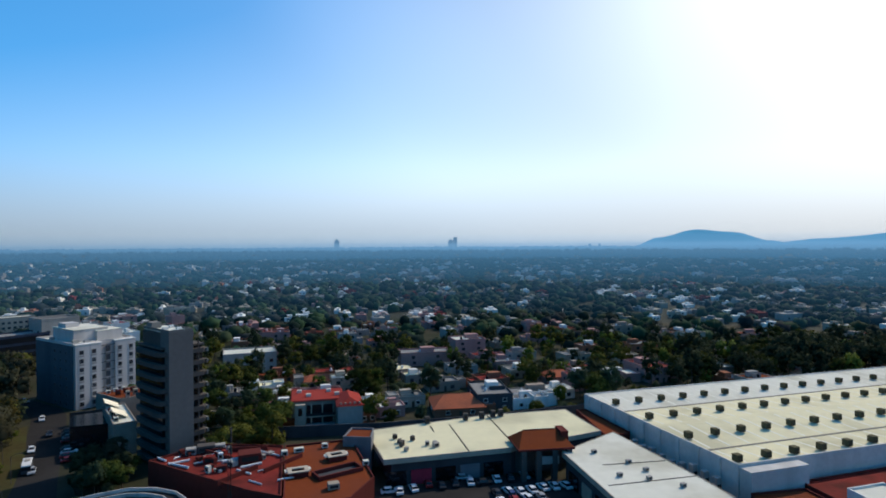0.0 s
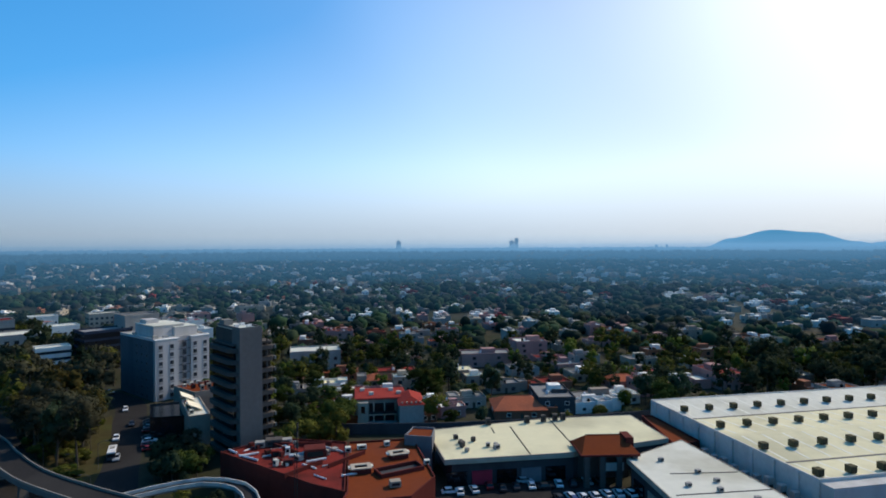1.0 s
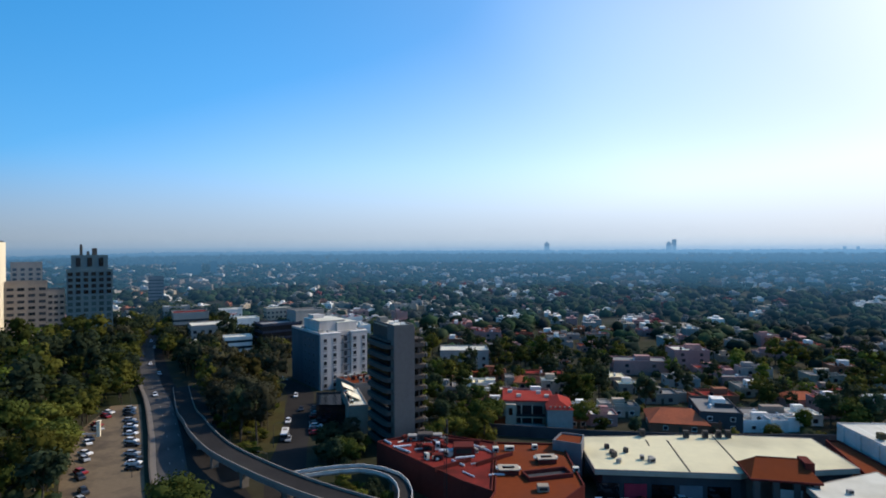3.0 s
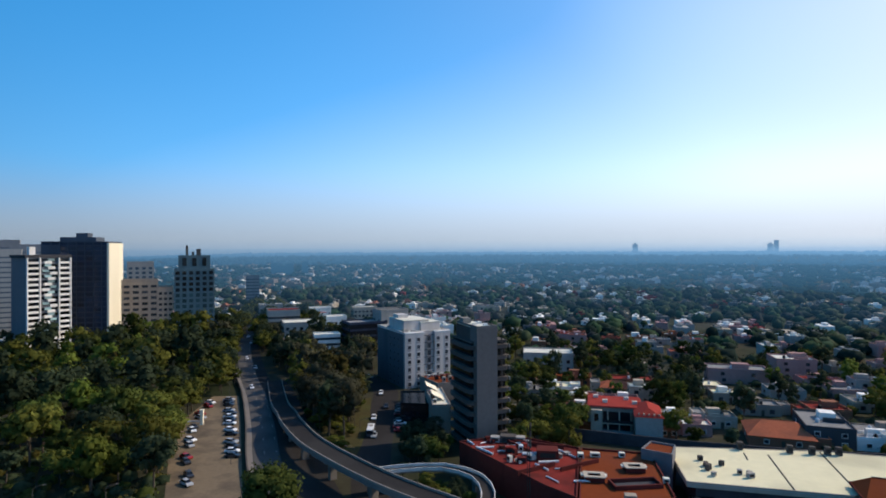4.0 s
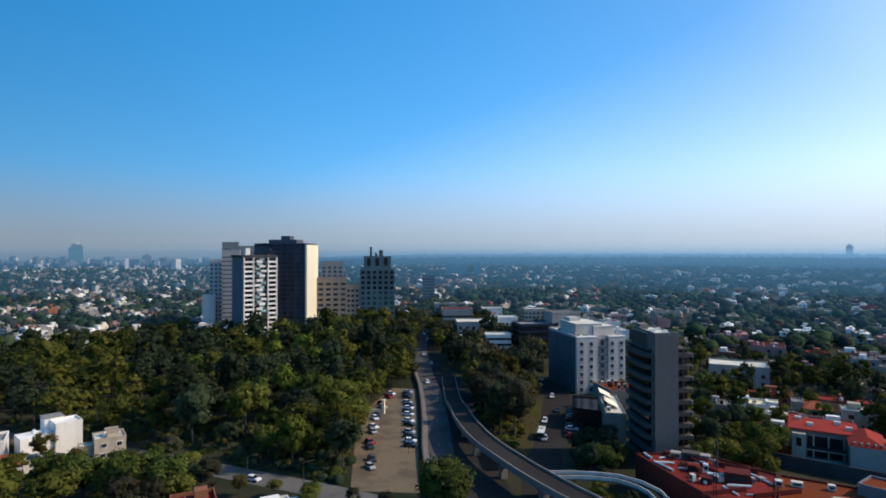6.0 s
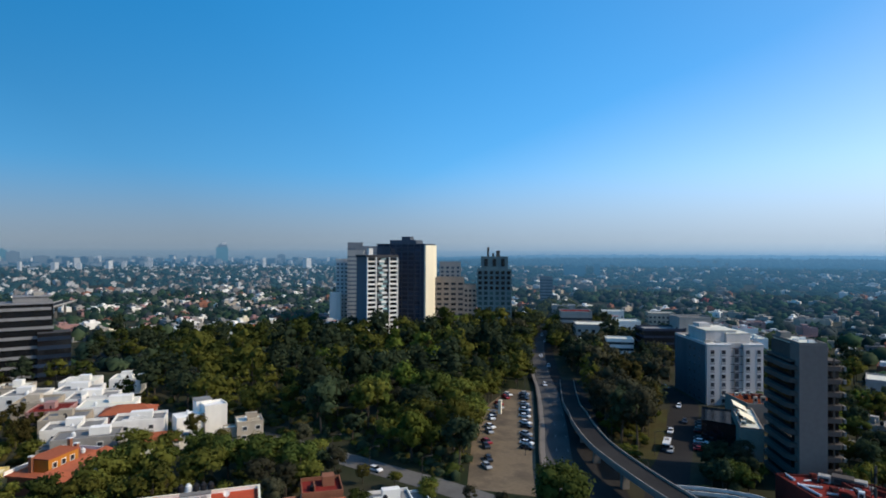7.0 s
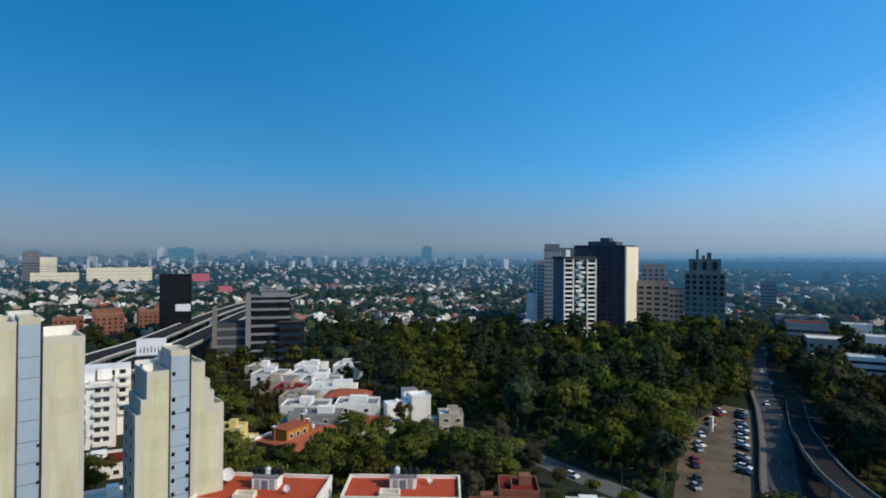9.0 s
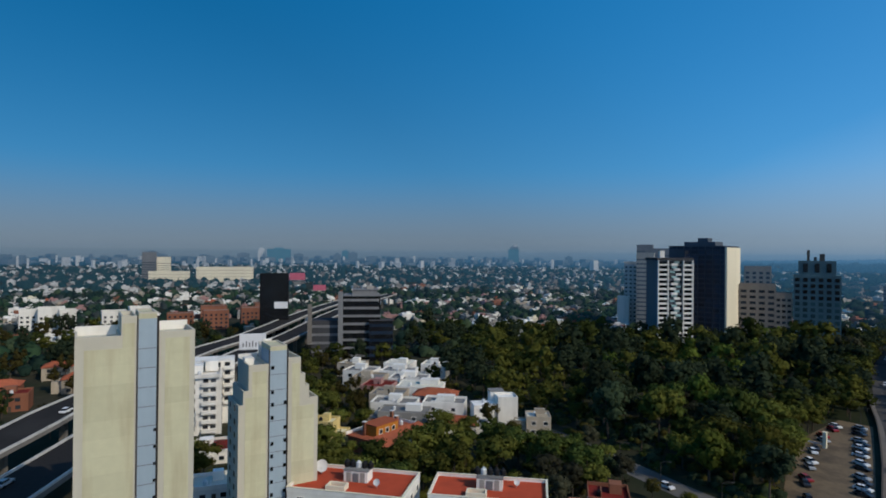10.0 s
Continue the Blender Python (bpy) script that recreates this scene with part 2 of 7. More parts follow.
M = {
    "ground": mat("dry earth and scrub", (0.045, 0.043, 0.028), grain=0.25, patch=0.02, stain=(0.016, 0.026, 0.010), much=0.85, var=0.4),
    "grass": mat("dry grass", (0.056, 0.048, 0.020), grain=0.5, patch=0.09, stain=(0.06, 0.065, 0.022), much=0.8, var=0.35),
    "asphalt": mat("worn asphalt", (0.030, 0.028, 0.027), grain=1.2, patch=0.06, stain=(0.046, 0.043, 0.040), much=0.7, var=0.25, rough=0.9, spec=0.06),
    "street": mat("pale worn street asphalt", (0.135, 0.128, 0.118), grain=1.0, patch=0.08, stain=(0.07, 0.067, 0.062), much=0.7, var=0.2, rough=0.9, spec=0.06),
    "lane": mat("grey worn lane asphalt", (0.085, 0.082, 0.079), grain=1.0, patch=0.07, stain=(0.045, 0.043, 0.042), much=0.7, var=0.2, rough=0.9, spec=0.06),
    "lot": mat("dusty car park paving", (0.175, 0.132, 0.086), grain=0.9, patch=0.11, stain=(0.075, 0.062, 0.048), much=0.8, var=0.25),
    "concrete": mat("weathered concrete", (0.19, 0.172, 0.152), grain=1.0, patch=0.15, stain=(0.14, 0.135, 0.13), streak=True, much=0.6),
    "pale": mat("pale concrete parapet", (0.23, 0.21, 0.18), grain=1.0, patch=0.3, stain=(0.2, 0.19, 0.18), streak=True, much=0.6),
    "slab": mat("dark exposed concrete", (0.098, 0.085, 0.076), grain=0.8, patch=0.12, stain=(0.06, 0.056, 0.055), streak=True, much=0.6),
    "cream_roof": mat("cream coated roof sheet", (0.71, 0.645, 0.42), grain=0.5, patch=0.06, stain=(0.36, 0.33, 0.22), much=0.5, var=0.08),
    "white_roof": mat("pale grey coated roof", (0.65, 0.63, 0.53), grain=0.5, patch=0.07, stain=(0.4, 0.37, 0.27), much=0.6, var=0.08),
    "ribs": mat("translucent roof sheet", (0.72, 0.70, 0.60), grain=0.8, patch=0.2, much=0.25, var=0.06, rough=0.5),
    "cooler": mat("olive steel cooler housing", (0.105, 0.092, 0.052), grain=2, patch=0.4, much=0.4, each=0.15),
    "grey_wall": mat("grey rendered wall", (0.34, 0.32, 0.29), grain=0.8, patch=0.12, streak=True, much=0.4),
    "white_wall": mat("white painted wall", (0.82, 0.79, 0.73), grain=0.8, patch=0.2, stain=(0.42, 0.40, 0.36), streak=True, much=0.4, var=0.06, each=0.08),
    "beige_wall": mat("beige rendered wall", (0.42, 0.36, 0.28), grain=0.8, patch=0.2, streak=True, much=0.4, each=0.2),
    "yellow_wall": mat("yellow painted wall", (0.66, 0.52, 0.22), grain=0.8, patch=0.2, streak=True, much=0.3),
    "brick_wall": mat("brown brick wall", (0.27, 0.115, 0.07), grain=3, patch=0.2, streak=True, much=0.4, each=0.15),
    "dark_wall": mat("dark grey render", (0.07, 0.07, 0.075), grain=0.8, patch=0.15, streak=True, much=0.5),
    "oxblood": mat("oxblood painted wall", (0.12, 0.028, 0.023), grain=0.8, patch=0.12, streak=True, much=0.5),
    "red_roof": mat("red waterproofed roof", (0.195, 0.028, 0.022), grain=0.7, patch=0.13, stain=(0.07, 0.017, 0.014), much=0.85, var=0.2, each=0.15),
    "tile_roof": mat("orange clay tile roof", (0.37, 0.108, 0.055), grain=1.5, patch=0.2, stain=(0.22, 0.08, 0.05), much=0.6, var=0.25, each=0.15),
    "rust_roof": mat("rust orange roof coating", (0.175, 0.040, 0.013), grain=0.7, patch=0.1, stain=(0.15, 0.04, 0.02), much=0.7, var=0.15),
    "grey_roof": mat("grey felt roof", (0.20, 0.195, 0.185), grain=0.7, patch=0.14, stain=(0.12, 0.115, 0.11), much=0.6, each=0.25),
    "stone": mat("pale yellow concrete panel", (0.55, 0.53, 0.365), grain=0.7, patch=0.45, stain=(0.40, 0.345, 0.225), streak=True, much=0.6, var=0.09, bump=0.1, each=0.07),
    "stone_edge": mat("pale grey concrete rib", (0.54, 0.51, 0.42), grain=0.7, patch=0.2, stain=(0.42, 0.40, 0.36), streak=True, much=0.4, var=0.06),
    "blue_panel": mat("pale blue cladding panel", (0.34, 0.42, 0.49), grain=0.6, patch=0.2, stain=(0.25, 0.32, 0.38), streak=True, much=0.5, var=0.08, rough=0.5),
    "blue_grey": mat("blue grey render", (0.175, 0.175, 0.185), grain=0.8, patch=0.12, streak=True, much=0.4),
    "navy_glass": glass_mat("dark blue curtain glass", (0.020, 0.034, 0.060)),
    "black_glass": glass_mat("black tinted glass", (0.010, 0.011, 0.013)),
    "teal_glass": glass_mat("teal curtain glass", (0.035, 0.075, 0.085)),
    # stone tone lightened and blued in place of haze before the tower
    "teal_stone": mat("grey green stone cladding", (0.10, 0.165, 0.185), grain=0.8, patch=0.1, streak=True, much=0.4),
    "window": glass_mat("window glass", (0.03, 0.035, 0.042)),
    "cream_wall": mat("sunlit cream render", (0.80, 0.73, 0.56), grain=0.8, patch=0.08, streak=True, much=0.25, var=0.05),
    "brown_stone": mat("brown precast panel", (0.30, 0.245, 0.20), grain=0.8, patch=0.1, streak=True, much=0.3),
    "pink_wall": mat("faded pink render", (0.38, 0.22, 0.20), grain=0.8, patch=0.1, streak=True, much=0.3),
    "metal": mat("galvanised steel", (0.45, 0.45, 0.45), rough=0.45, metal=0.8, grain=3, patch=0.5, much=0.3),
    "dark_metal": mat("dark painted steel", (0.035, 0.033, 0.032), rough=0.6, grain=3, patch=0.5, much=0.3),
    "tank": mat("white plastic tank", (0.66, 0.66, 0.65), rough=0.45, grain=2, patch=0.6, much=0.3, var=0.05),
    "black_tank": mat("black plastic tank", (0.02, 0.02, 0.022), rough=0.45, grain=2, patch=0.6, much=0.3),
    "marking": mat("worn road paint", (0.3, 0.295, 0.28), grain=2, patch=0.6, stain=(0.14, 0.14, 0.14), much=0.7),
    "sign": mat("white sign sheet", (0.72, 0.72, 0.74), rough=0.5, grain=1, patch=0.4, much=0.15, var=0.04),
    "sign_red": mat("red sign sheet", (0.40, 0.035, 0.06), rough=0.5, grain=1, patch=0.4, much=0.15),
    "hotel_wall": mat("pale grey painted facade", (0.52, 0.485, 0.46), grain=0.8, patch=0.2, stain=(0.30, 0.27, 0.25), streak=True, much=0.5, var=0.08),
    # darker than the facade: the flank's shade is put into its colour
    "hotel_side": mat("grey rendered flank", (0.115, 0.115, 0.125), grain=0.8, patch=0.15, streak=True, much=0.5),
    # both navy panel tones are lifted to include the haze
    "navy_panel": mat("dark blue facade panel, lifted for haze", (0.040, 0.054, 0.084), grain=0.8, patch=0.12, streak=True, much=0.5, rough=0.5, each=0.25),
    "navy_pale": mat("slate blue facade panel, lifted for haze", (0.082, 0.098, 0.122), grain=0.8, patch=0.12, streak=True, much=0.5, rough=0.5),
    # added glowing sheets in place of real haze
    "far_air": haze_shell_mat("glowing shell as haze over the far plain", (0.010, 0.12, 0.25), (0.28, 0.48, 0.72), 0.62),
    "thin_air": haze_shell_mat("faint haze over the quarter", (0.016, 0.075, 0.145), (0.12, 0.26, 0.42), 0.2),
    "mid_air": haze_shell_mat("blue haze over the far quarter", (0.04, 0.14, 0.26), (0.30, 0.46, 0.64), 0.26),
    "near_air": haze_shell_mat("glowing shell as thin haze over the plain", (0.011, 0.078, 0.16), (0.14, 0.33, 0.54), 0.33),
    "hotel_pane": glass_mat("hotel window glass", (0.045, 0.05, 0.06)),
    "sill_grey": mat("grey spandrel panel", (0.30, 0.28, 0.27), grain=0.8, patch=0.2, much=0.3),
    "office_band": mat("pale grey spandrel concrete", (0.21, 0.21, 0.215), grain=0.8, patch=0.2, streak=True, much=0.4),
    "sign_pink": mat("faded pink red sign sheet", (0.52, 0.13, 0.19), rough=0.5, grain=1, patch=0.4, much=0.25),
    "villa_red": mat("bright red roof coating", (0.29, 0.040, 0.030), grain=0.7, patch=0.16, stain=(0.20, 0.03, 0.026), much=0.6, var=0.18),
    "ochre_wall": mat("orange ochre painted wall", (0.50, 0.20, 0.035), grain=0.8, patch=0.2, streak=True, much=0.3),
    "barrier": mat("pale concrete road barrier", (0.56, 0.54, 0.50), grain=1.0, patch=0.3, stain=(0.3, 0.29, 0.27), streak=True, much=0.5),
    "warehouse_wall": mat("pale grey rendered warehouse wall", (0.60, 0.58, 0.54), grain=0.8, patch=0.12, stain=(0.36, 0.34, 0.31), streak=True, much=0.5),
    "teal_pale": glass_mat("pale teal balcony glass", (0.24, 0.36, 0.36), rough=0.3),
    "core_grey": mat("grey board marked concrete", (0.168, 0.150, 0.137), grain=0.8, patch=0.12, stain=(0.12, 0.11, 0.105), streak=True, much=0.6),
    "terrace_red": mat("faded red roof terrace", (0.42, 0.072, 0.034), grain=0.7, patch=0.16, stain=(0.25, 0.05, 0.03), much=0.6, var=0.15, each=0.12),
    "bark": mat("grey brown bark", (0.10, 0.08, 0.06), grain=3, patch=0.8, streak=True, much=0.5),
    "tyre": mat("black tyre rubber", (0.015, 0.015, 0.015), rough=0.8, grain=5, patch=1),
    # far things: haze is put into their colour and a faint emission
    "mid_wood": painted_haze_mat("woodland of the middle distance in bright air", (0.016, 0.034, 0.028), (0.012, 0.036, 0.058), 0.75),
    "mid_house": painted_haze_mat("pale rooftops of the middle distance in bright air", (0.50, 0.49, 0.47), (0.03, 0.05, 0.07), 0.5),
    "mid_house_dark": painted_haze_mat("dull rooftops of the middle distance in bright air", (0.17, 0.15, 0.135), (0.03, 0.05, 0.07), 0.5),
    "far_wood": painted_haze_mat("distant woodland in bright air", (0.020, 0.040, 0.050), (0.022, 0.075, 0.135), 0.85),
    "horizon_wood": painted_haze_mat("woodland on the horizon in bright air", (0.03, 0.05, 0.06), (0.06, 0.16, 0.27), 0.8),
    "far_hill": painted_haze_mat("distant hillside in bright air", (0.03, 0.06, 0.08), (0.03, 0.22, 0.42), 0.85),
    "far_pale": painted_haze_mat("pale distant blocks in bright air", (0.42, 0.42, 0.42), (0.08, 0.13, 0.18), 0.6),
    "far_teal": painted_haze_mat("distant glass towers in bright air", (0.05, 0.10, 0.13), (0.05, 0.15, 0.22), 0.7),
    "far_tower": painted_haze_mat("distant city in bright air", (0.10, 0.11, 0.12), (0.06, 0.135, 0.22), 0.62),
}
# leaf colours of the far woods carry a painted blue haze tint
HAZED_LEAF = [leaf_mat("far dark foliage, haze tinted", (0.017, 0.040, 0.032), (0.028, 0.056, 0.042), thin=0.12), leaf_mat("far olive foliage, haze tinted", (0.040, 0.063, 0.034), (0.056, 0.079, 0.042), thin=0.12),
            leaf_mat("far green foliage, haze tinted", (0.028, 0.063, 0.034), (0.046, 0.089, 0.044), thin=0.12), leaf_mat("far grey foliage, haze tinted", (0.037, 0.048, 0.048), (0.053, 0.064, 0.061), thin=0.12)]
LEAF = [leaf_mat("dark evergreen leaves", (0.028, 0.043, 0.024), (0.052, 0.070, 0.036)),
        leaf_mat("olive leaves", (0.078, 0.084, 0.016), (0.138, 0.142, 0.030)),
        leaf_mat("mid green leaves", (0.044, 0.060, 0.014), (0.082, 0.101, 0.024)),
        leaf_mat("fresh green leaves", (0.058, 0.082, 0.013), (0.122, 0.146, 0.028)),
        leaf_mat("brownish dry leaves", (0.056, 0.050, 0.014), (0.094, 0.080, 0.024)),
        leaf_mat("grey brown bare crown", (0.040, 0.040, 0.024), (0.066, 0.064, 0.038))]
PAINT = {k: mat(k + " car paint", c, rough=0.3, metal=0.0, var=0.03, grain=1, patch=0.6, much=0.1, bump=0, spec=0.6)
         for k, c in (("white", (0.72, 0.72, 0.72)), ("silver", (0.34, 0.35, 0.36)), ("dark grey", (0.03, 0.031, 0.034)),
                      ("red", (0.28, 0.02, 0.02)), ("blue", (0.03, 0.06, 0.16)))}


# ---- building blocks ----
class Geo:
    """Collects faces for one mesh."""
    def __init__(self):
        self.v, self.f = [], []

    def add(self, verts, faces):
        k = len(self.v)
        self.v += verts
        self.f += [tuple(k + i for i in fc) for fc in faces]
        return self

    def prism(self, poly, z0, z1, inset=0.0):
        n = len(poly)
        cx, cy = sum(p[0] for p in poly) / n, sum(p[1] for p in poly) / n
        top = [(p[0] + (cx - p[0]) * inset, p[1] + (cy - p[1]) * inset, z1) for p in poly]
        area = sum(poly[i][0] * poly[(i + 1) % n][1] - poly[(i + 1) % n][0] * poly[i][1] for i in range(n))
        idx = list(range(n)) if area > 0 else list(range(n))[::-1]
        faces = [tuple(idx[::-1]), tuple(i + n for i in idx)]
        faces += [(idx[i], idx[(i + 1) % n], idx[(i + 1) % n] + n, idx[i] + n) for i in range(n)]
        return self.add([(p[0], p[1], z0) for p in poly] + top, faces)

    def box(self, x, y, z, sx, sy, sz, rot=0.0, inset=0.0):
        """A block on z, centred on x, y, turned by rot degrees."""
        c, s = math.cos(radians(rot)), math.sin(radians(rot))
        poly = [(x + c * a * sx / 2 - s * b * sy / 2, y + s * a * sx / 2 + c * b * sy / 2) for a, b in ((-1, -1), (1, -1), (1, 1), (-1, 1))]
        return self.prism(poly, z, z + sz, inset)

    def tube(self, p, q, r0, r1, n=8):
        p, q = Vector(p), Vector(q)
        d = (q - p).normalized()
        a = d.orthogonal().normalized()
        b = d.cross(a)
        ring = [(math.cos(2 * math.pi * i / n), math.sin(2 * math.pi * i / n)) for i in range(n)]
        vs = [tuple(p + (a * c + b * s) * r0) for c, s in ring] + [tuple(q + (a * c + b * s) * r1) for c, s in ring]
        fs = [(i, (i + 1) % n, (i + 1) % n + n, i + n) for i in range(n)] + [tuple(range(n))[::-1], tuple(range(n, 2 * n))]
        return self.add(vs, fs)

    def rim(self, poly, z0, z1, w):
        """A wall of width w round the inside of a polygon."""
        n = len(poly)
        cx, cy = sum(p[0] for p in poly) / n, sum(p[1] for p in poly) / n
        area = sum(poly[i][0] * poly[(i + 1) % n][1] - poly[(i + 1) % n][0] * poly[i][1] for i in range(n))
        pl = poly if area > 0 else poly[::-1]
        inner = []
        for i in range(n):
            p0, p1, p2 = Vector(pl[i - 1]), Vector(pl[i]), Vector(pl[(i + 1) % n])
            d1, d2 = (p1 - p0).normalized(), (p2 - p1).normalized()
            n1, n2 = Vector((-d1.y, d1.x)), Vector((-d2.y, d2.x))
            k = max(0.35, 1 + n1.dot(n2))
            inner.append(p1 + (n1 + n2) * (w / k))
        vs = [(*p, z) for p in pl for z in (z0, z1)] + [(*p, z) for p in inner for z in (z0, z1)]
        fs = []
        for i in range(n):
            j = (i + 1) % n
            a, b, c, d = 2 * i, 2 * j, 2 * n + 2 * i, 2 * n + 2 * j
            fs += [(a, b, b + 1, a + 1), (a + 1, b + 1, d + 1, c + 1), (d, c, c + 1, d + 1), (b, a, c, d)]
        return self.add(vs, fs)

    def mesh(self, name, material):
        me = bpy.data.meshes.new(name)
        me.from_pydata(self.v, [], self.f)
        me.materials.append(material)
        me.update()
        return me


def part(name, geo, material, parent, label="", at=None, smooth=False):
    """Links one mesh object under a thing or a part."""
    me = geo.mesh(name, material) if isinstance(geo, Geo) else geo
    if smooth:
        me.shade_smooth()
    ob = new(name, me)
    ob.parent = parent
    if at is not None:
        ob.matrix_basis = at
    return tagged(ob, label)


def thing(name, m, label, category, group="", kind=""):
    ob = new(name)
    ob.empty_display_size = 0.5
    ob.matrix_basis = m
    return tagged(ob, label, category, group, kind)


def slab(name, geo, material, label, category, kind="structure"):
    ob = new(name, geo.mesh(name, material))
    return tagged(ob, label, category, "", kind)


def spline(pts, step=4.0):
    """Points along a smooth line through pts."""
    pts = [Vector(p) for p in pts]
    ext = [pts[0] * 2 - pts[1]] + pts + [pts[-1] * 2 - pts[-2]]
    out = []
    for i in range(1, len(ext) - 2):
        p0, p1, p2, p3 = ext[i - 1:i + 3]
        k = max(2, int((p2 - p1).length / step))
        for j in range(k):
            t = j / k
            out.append(0.5 * (2 * p1 + (p2 - p0) * t + (2 * p0 - 5 * p1 + 4 * p2 - p3) * t * t + (3 * p1 - p0 - 3 * p2 + p3) * t ** 3))
    return out + [pts[-1]]


def ribbon(geo, line, lo, hi, z0, z1):
    """A band along a line, from lo to hi metres to its right, between heights z0 and z1 over it."""
    vs, fs = [], []
    n = len(line)
    for i, p in enumerate(line):
        d = (line[min(i + 1, n - 1)] - line[max(i - 1, 0)])
        d = Vector((d.x, d.y)).normalized()
        r = Vector((d.y, -d.x))
        for off, z in ((lo, z0), (hi, z0), (hi, z1), (lo, z1)):
            vs.append((p.x + r.x * off, p.y + r.y * off, p.z + z))
    for i in range(n - 1):
        a, b = 4 * i, 4 * i + 4
        fs += [(a + k, b + k, b + (k + 1) % 4, a + (k + 1) % 4) for k in range(4)]
    fs += [(0, 1, 2, 3), (4 * n - 1, 4 * n - 2, 4 * n - 3, 4 * n - 4)]
    return geo.add(vs, fs)


def inside(x, y, poly):
    r, j = False, len(poly) - 1
    for i in range(len(poly)):
        (xi, yi), (xj, yj) = poly[i], poly[j]
        if (yi > y) != (yj > y) and x < (xj - xi) * (y - yi) / (yj - yi) + xi:
            r = not r
        j = i
    return r


KEEP_OUT = []                        # footprints where no tree or random house stands


def side_of(line, i):
    """The level unit vector across a line at one of its points."""
    d = line[min(i + 1, len(line) - 1)] - line[max(i - 1, 0)]
    return Vector((-d.y, d.x, 0)).normalized()


def claim(poly):
    KEEP_OUT.append((min(p[0] for p in poly), max(p[0] for p in poly), min(p[1] for p in poly), max(p[1] for p in poly), poly))


def claim_line(line, w):
    for a, b in zip(line, line[1:]):
        d = Vector((b[0] - a[0], b[1] - a[1])).normalized()
        r = Vector((d.y, -d.x)) * w
        claim([(a[0] + r.x, a[1] + r.y), (b[0] + r.x, b[1] + r.y), (b[0] - r.x, b[1] - r.y), (a[0] - r.x, a[1] - r.y)])


def free(x, y, gap=0.0):
    for x0, x1, y0, y1, poly in KEEP_OUT:
        if x0 - gap < x < x1 + gap and y0 - gap < y < y1 + gap:
            if inside(x, y, poly):
                return False
            if gap and any(inside(x + gap * a, y + gap * b, poly) for a, b in ((1, 0), (-1, 0), (0, 1), (0, -1))):
                return False
    return True


def rect(x, y, w, d, rot):
    c, s = math.cos(radians(rot)), math.sin(radians(rot))
    return [(x + c * a * w / 2 - s * b * d / 2, y + s * a * w / 2 + c * b * d / 2) for a, b in ((-1, -1), (1, -1), (1, 1), (-1, 1))]


WIN = {}


def window(parent, x, y, z, w, h, face, name="window", glass="window", trim="white_wall", deep=0.12, far=False):
    """A window with a proud frame and a pane set back in it; face is the way it looks, in degrees."""
    key = (w, h, glass, trim, deep)
    if key not in WIN:
        g = Geo()
        t = min(0.12, w * 0.12)
        for sx, sz, sw, sh in ((0, 0, w, t), (0, h - t, w, t), (-(w - t) / 2, t, t, h - 2 * t), ((w - t) / 2, t, t, h - 2 * t)):
            g.box(sx, -deep / 2, sz, sw, deep, sh)
        WIN[key] = (g.mesh("window_frame", M[trim]), Geo().box(0, -deep * 0.25, t, w - 2 * t, deep * 0.5, h - 2 * t).mesh("pane", M[glass]))
    if far:                          # too small to tell frame and pane apart: one mesh
        if ("far",) + key not in WIN:
            t = min(0.12, w * 0.12)
            WIN[("far",) + key] = Geo().box(0, -0.05, 0, w, 0.2, h).mesh("window", M[glass])
        return part(name, WIN[("far",) + key], None, parent, at=pose(x, y, z, 0, 0, face))
    fr, pane = WIN[key]
    ob = part(name, fr, None, parent, at=pose(x, y, z, 0, 0, face))
    part("pane", pane, None, ob)
    return ob


def wall_windows(parent, w, d, rows, z0, storey, cols, side, size, **kw):
    """Rows of windows on one side (0 front, 1 right, 2 back, 3 left) of a block w by d centred on its origin."""
    span = w if side in (0, 2) else d
    for r in range(rows):
        for c in range(cols):
            u = (c + 0.5) / cols * span - span / 2
            x, y = ((u, -d / 2), (w / 2, u), (-u, d / 2), (-w / 2, -u))[side]
            window(parent, x, y, z0 + r * storey, size[0], size[1], (0, 90, 180, 270)[side], **kw)

# ---- ground ----
def ground_height(x, y):
    r = math.hypot(x, y)
    az = math.degrees(math.atan2(-x, y))                       # degrees to the left of +y
    lift = 36 if az < 45 else max(2, 36 - (az - 45) * 1.8)
    k = min(1, max(0, (r - 1500) / 3000))
    return lift * k * k * (3 - 2 * k)


def ground_sheet():
    g = Geo()
    radii = [0, 40, 80, 120, 160, 200, 250, 310, 380, 460, 560, 680, 820, 1000, 1250, 1550, 1900, 2300, 2700, 3150, 3600, 4050, 4400, 4700]
    n = 120
    vs = [(0, 0, 0)]
    for r in radii[1:]:
        for i in range(n):
            a = 2 * math.pi * i / n
            x, y = r * math.sin(a), r * math.cos(a)
            vs.append((x, y, ground_height(x, y)))
    fs = [(0, 1 + (i + 1) % n, 1 + i) for i in range(n)]
    for k in range(len(radii) - 2):
        a, b = 1 + k * n, 1 + (k + 1) * n
        fs += [(a + i, a + (i + 1) % n, b + (i + 1) % n, b + i) for i in range(n)]
    g.add(vs, fs)
    return slab("ground", g, M["ground"], "dry earth and scrub ground spreading to the horizon", "ground")


ground_sheet()


def flat(name, poly, z, material, label, category="ground"):
    claim(poly)
    return slab(name, Geo().prism(poly, z - 0.3, z), M[material], label, category)


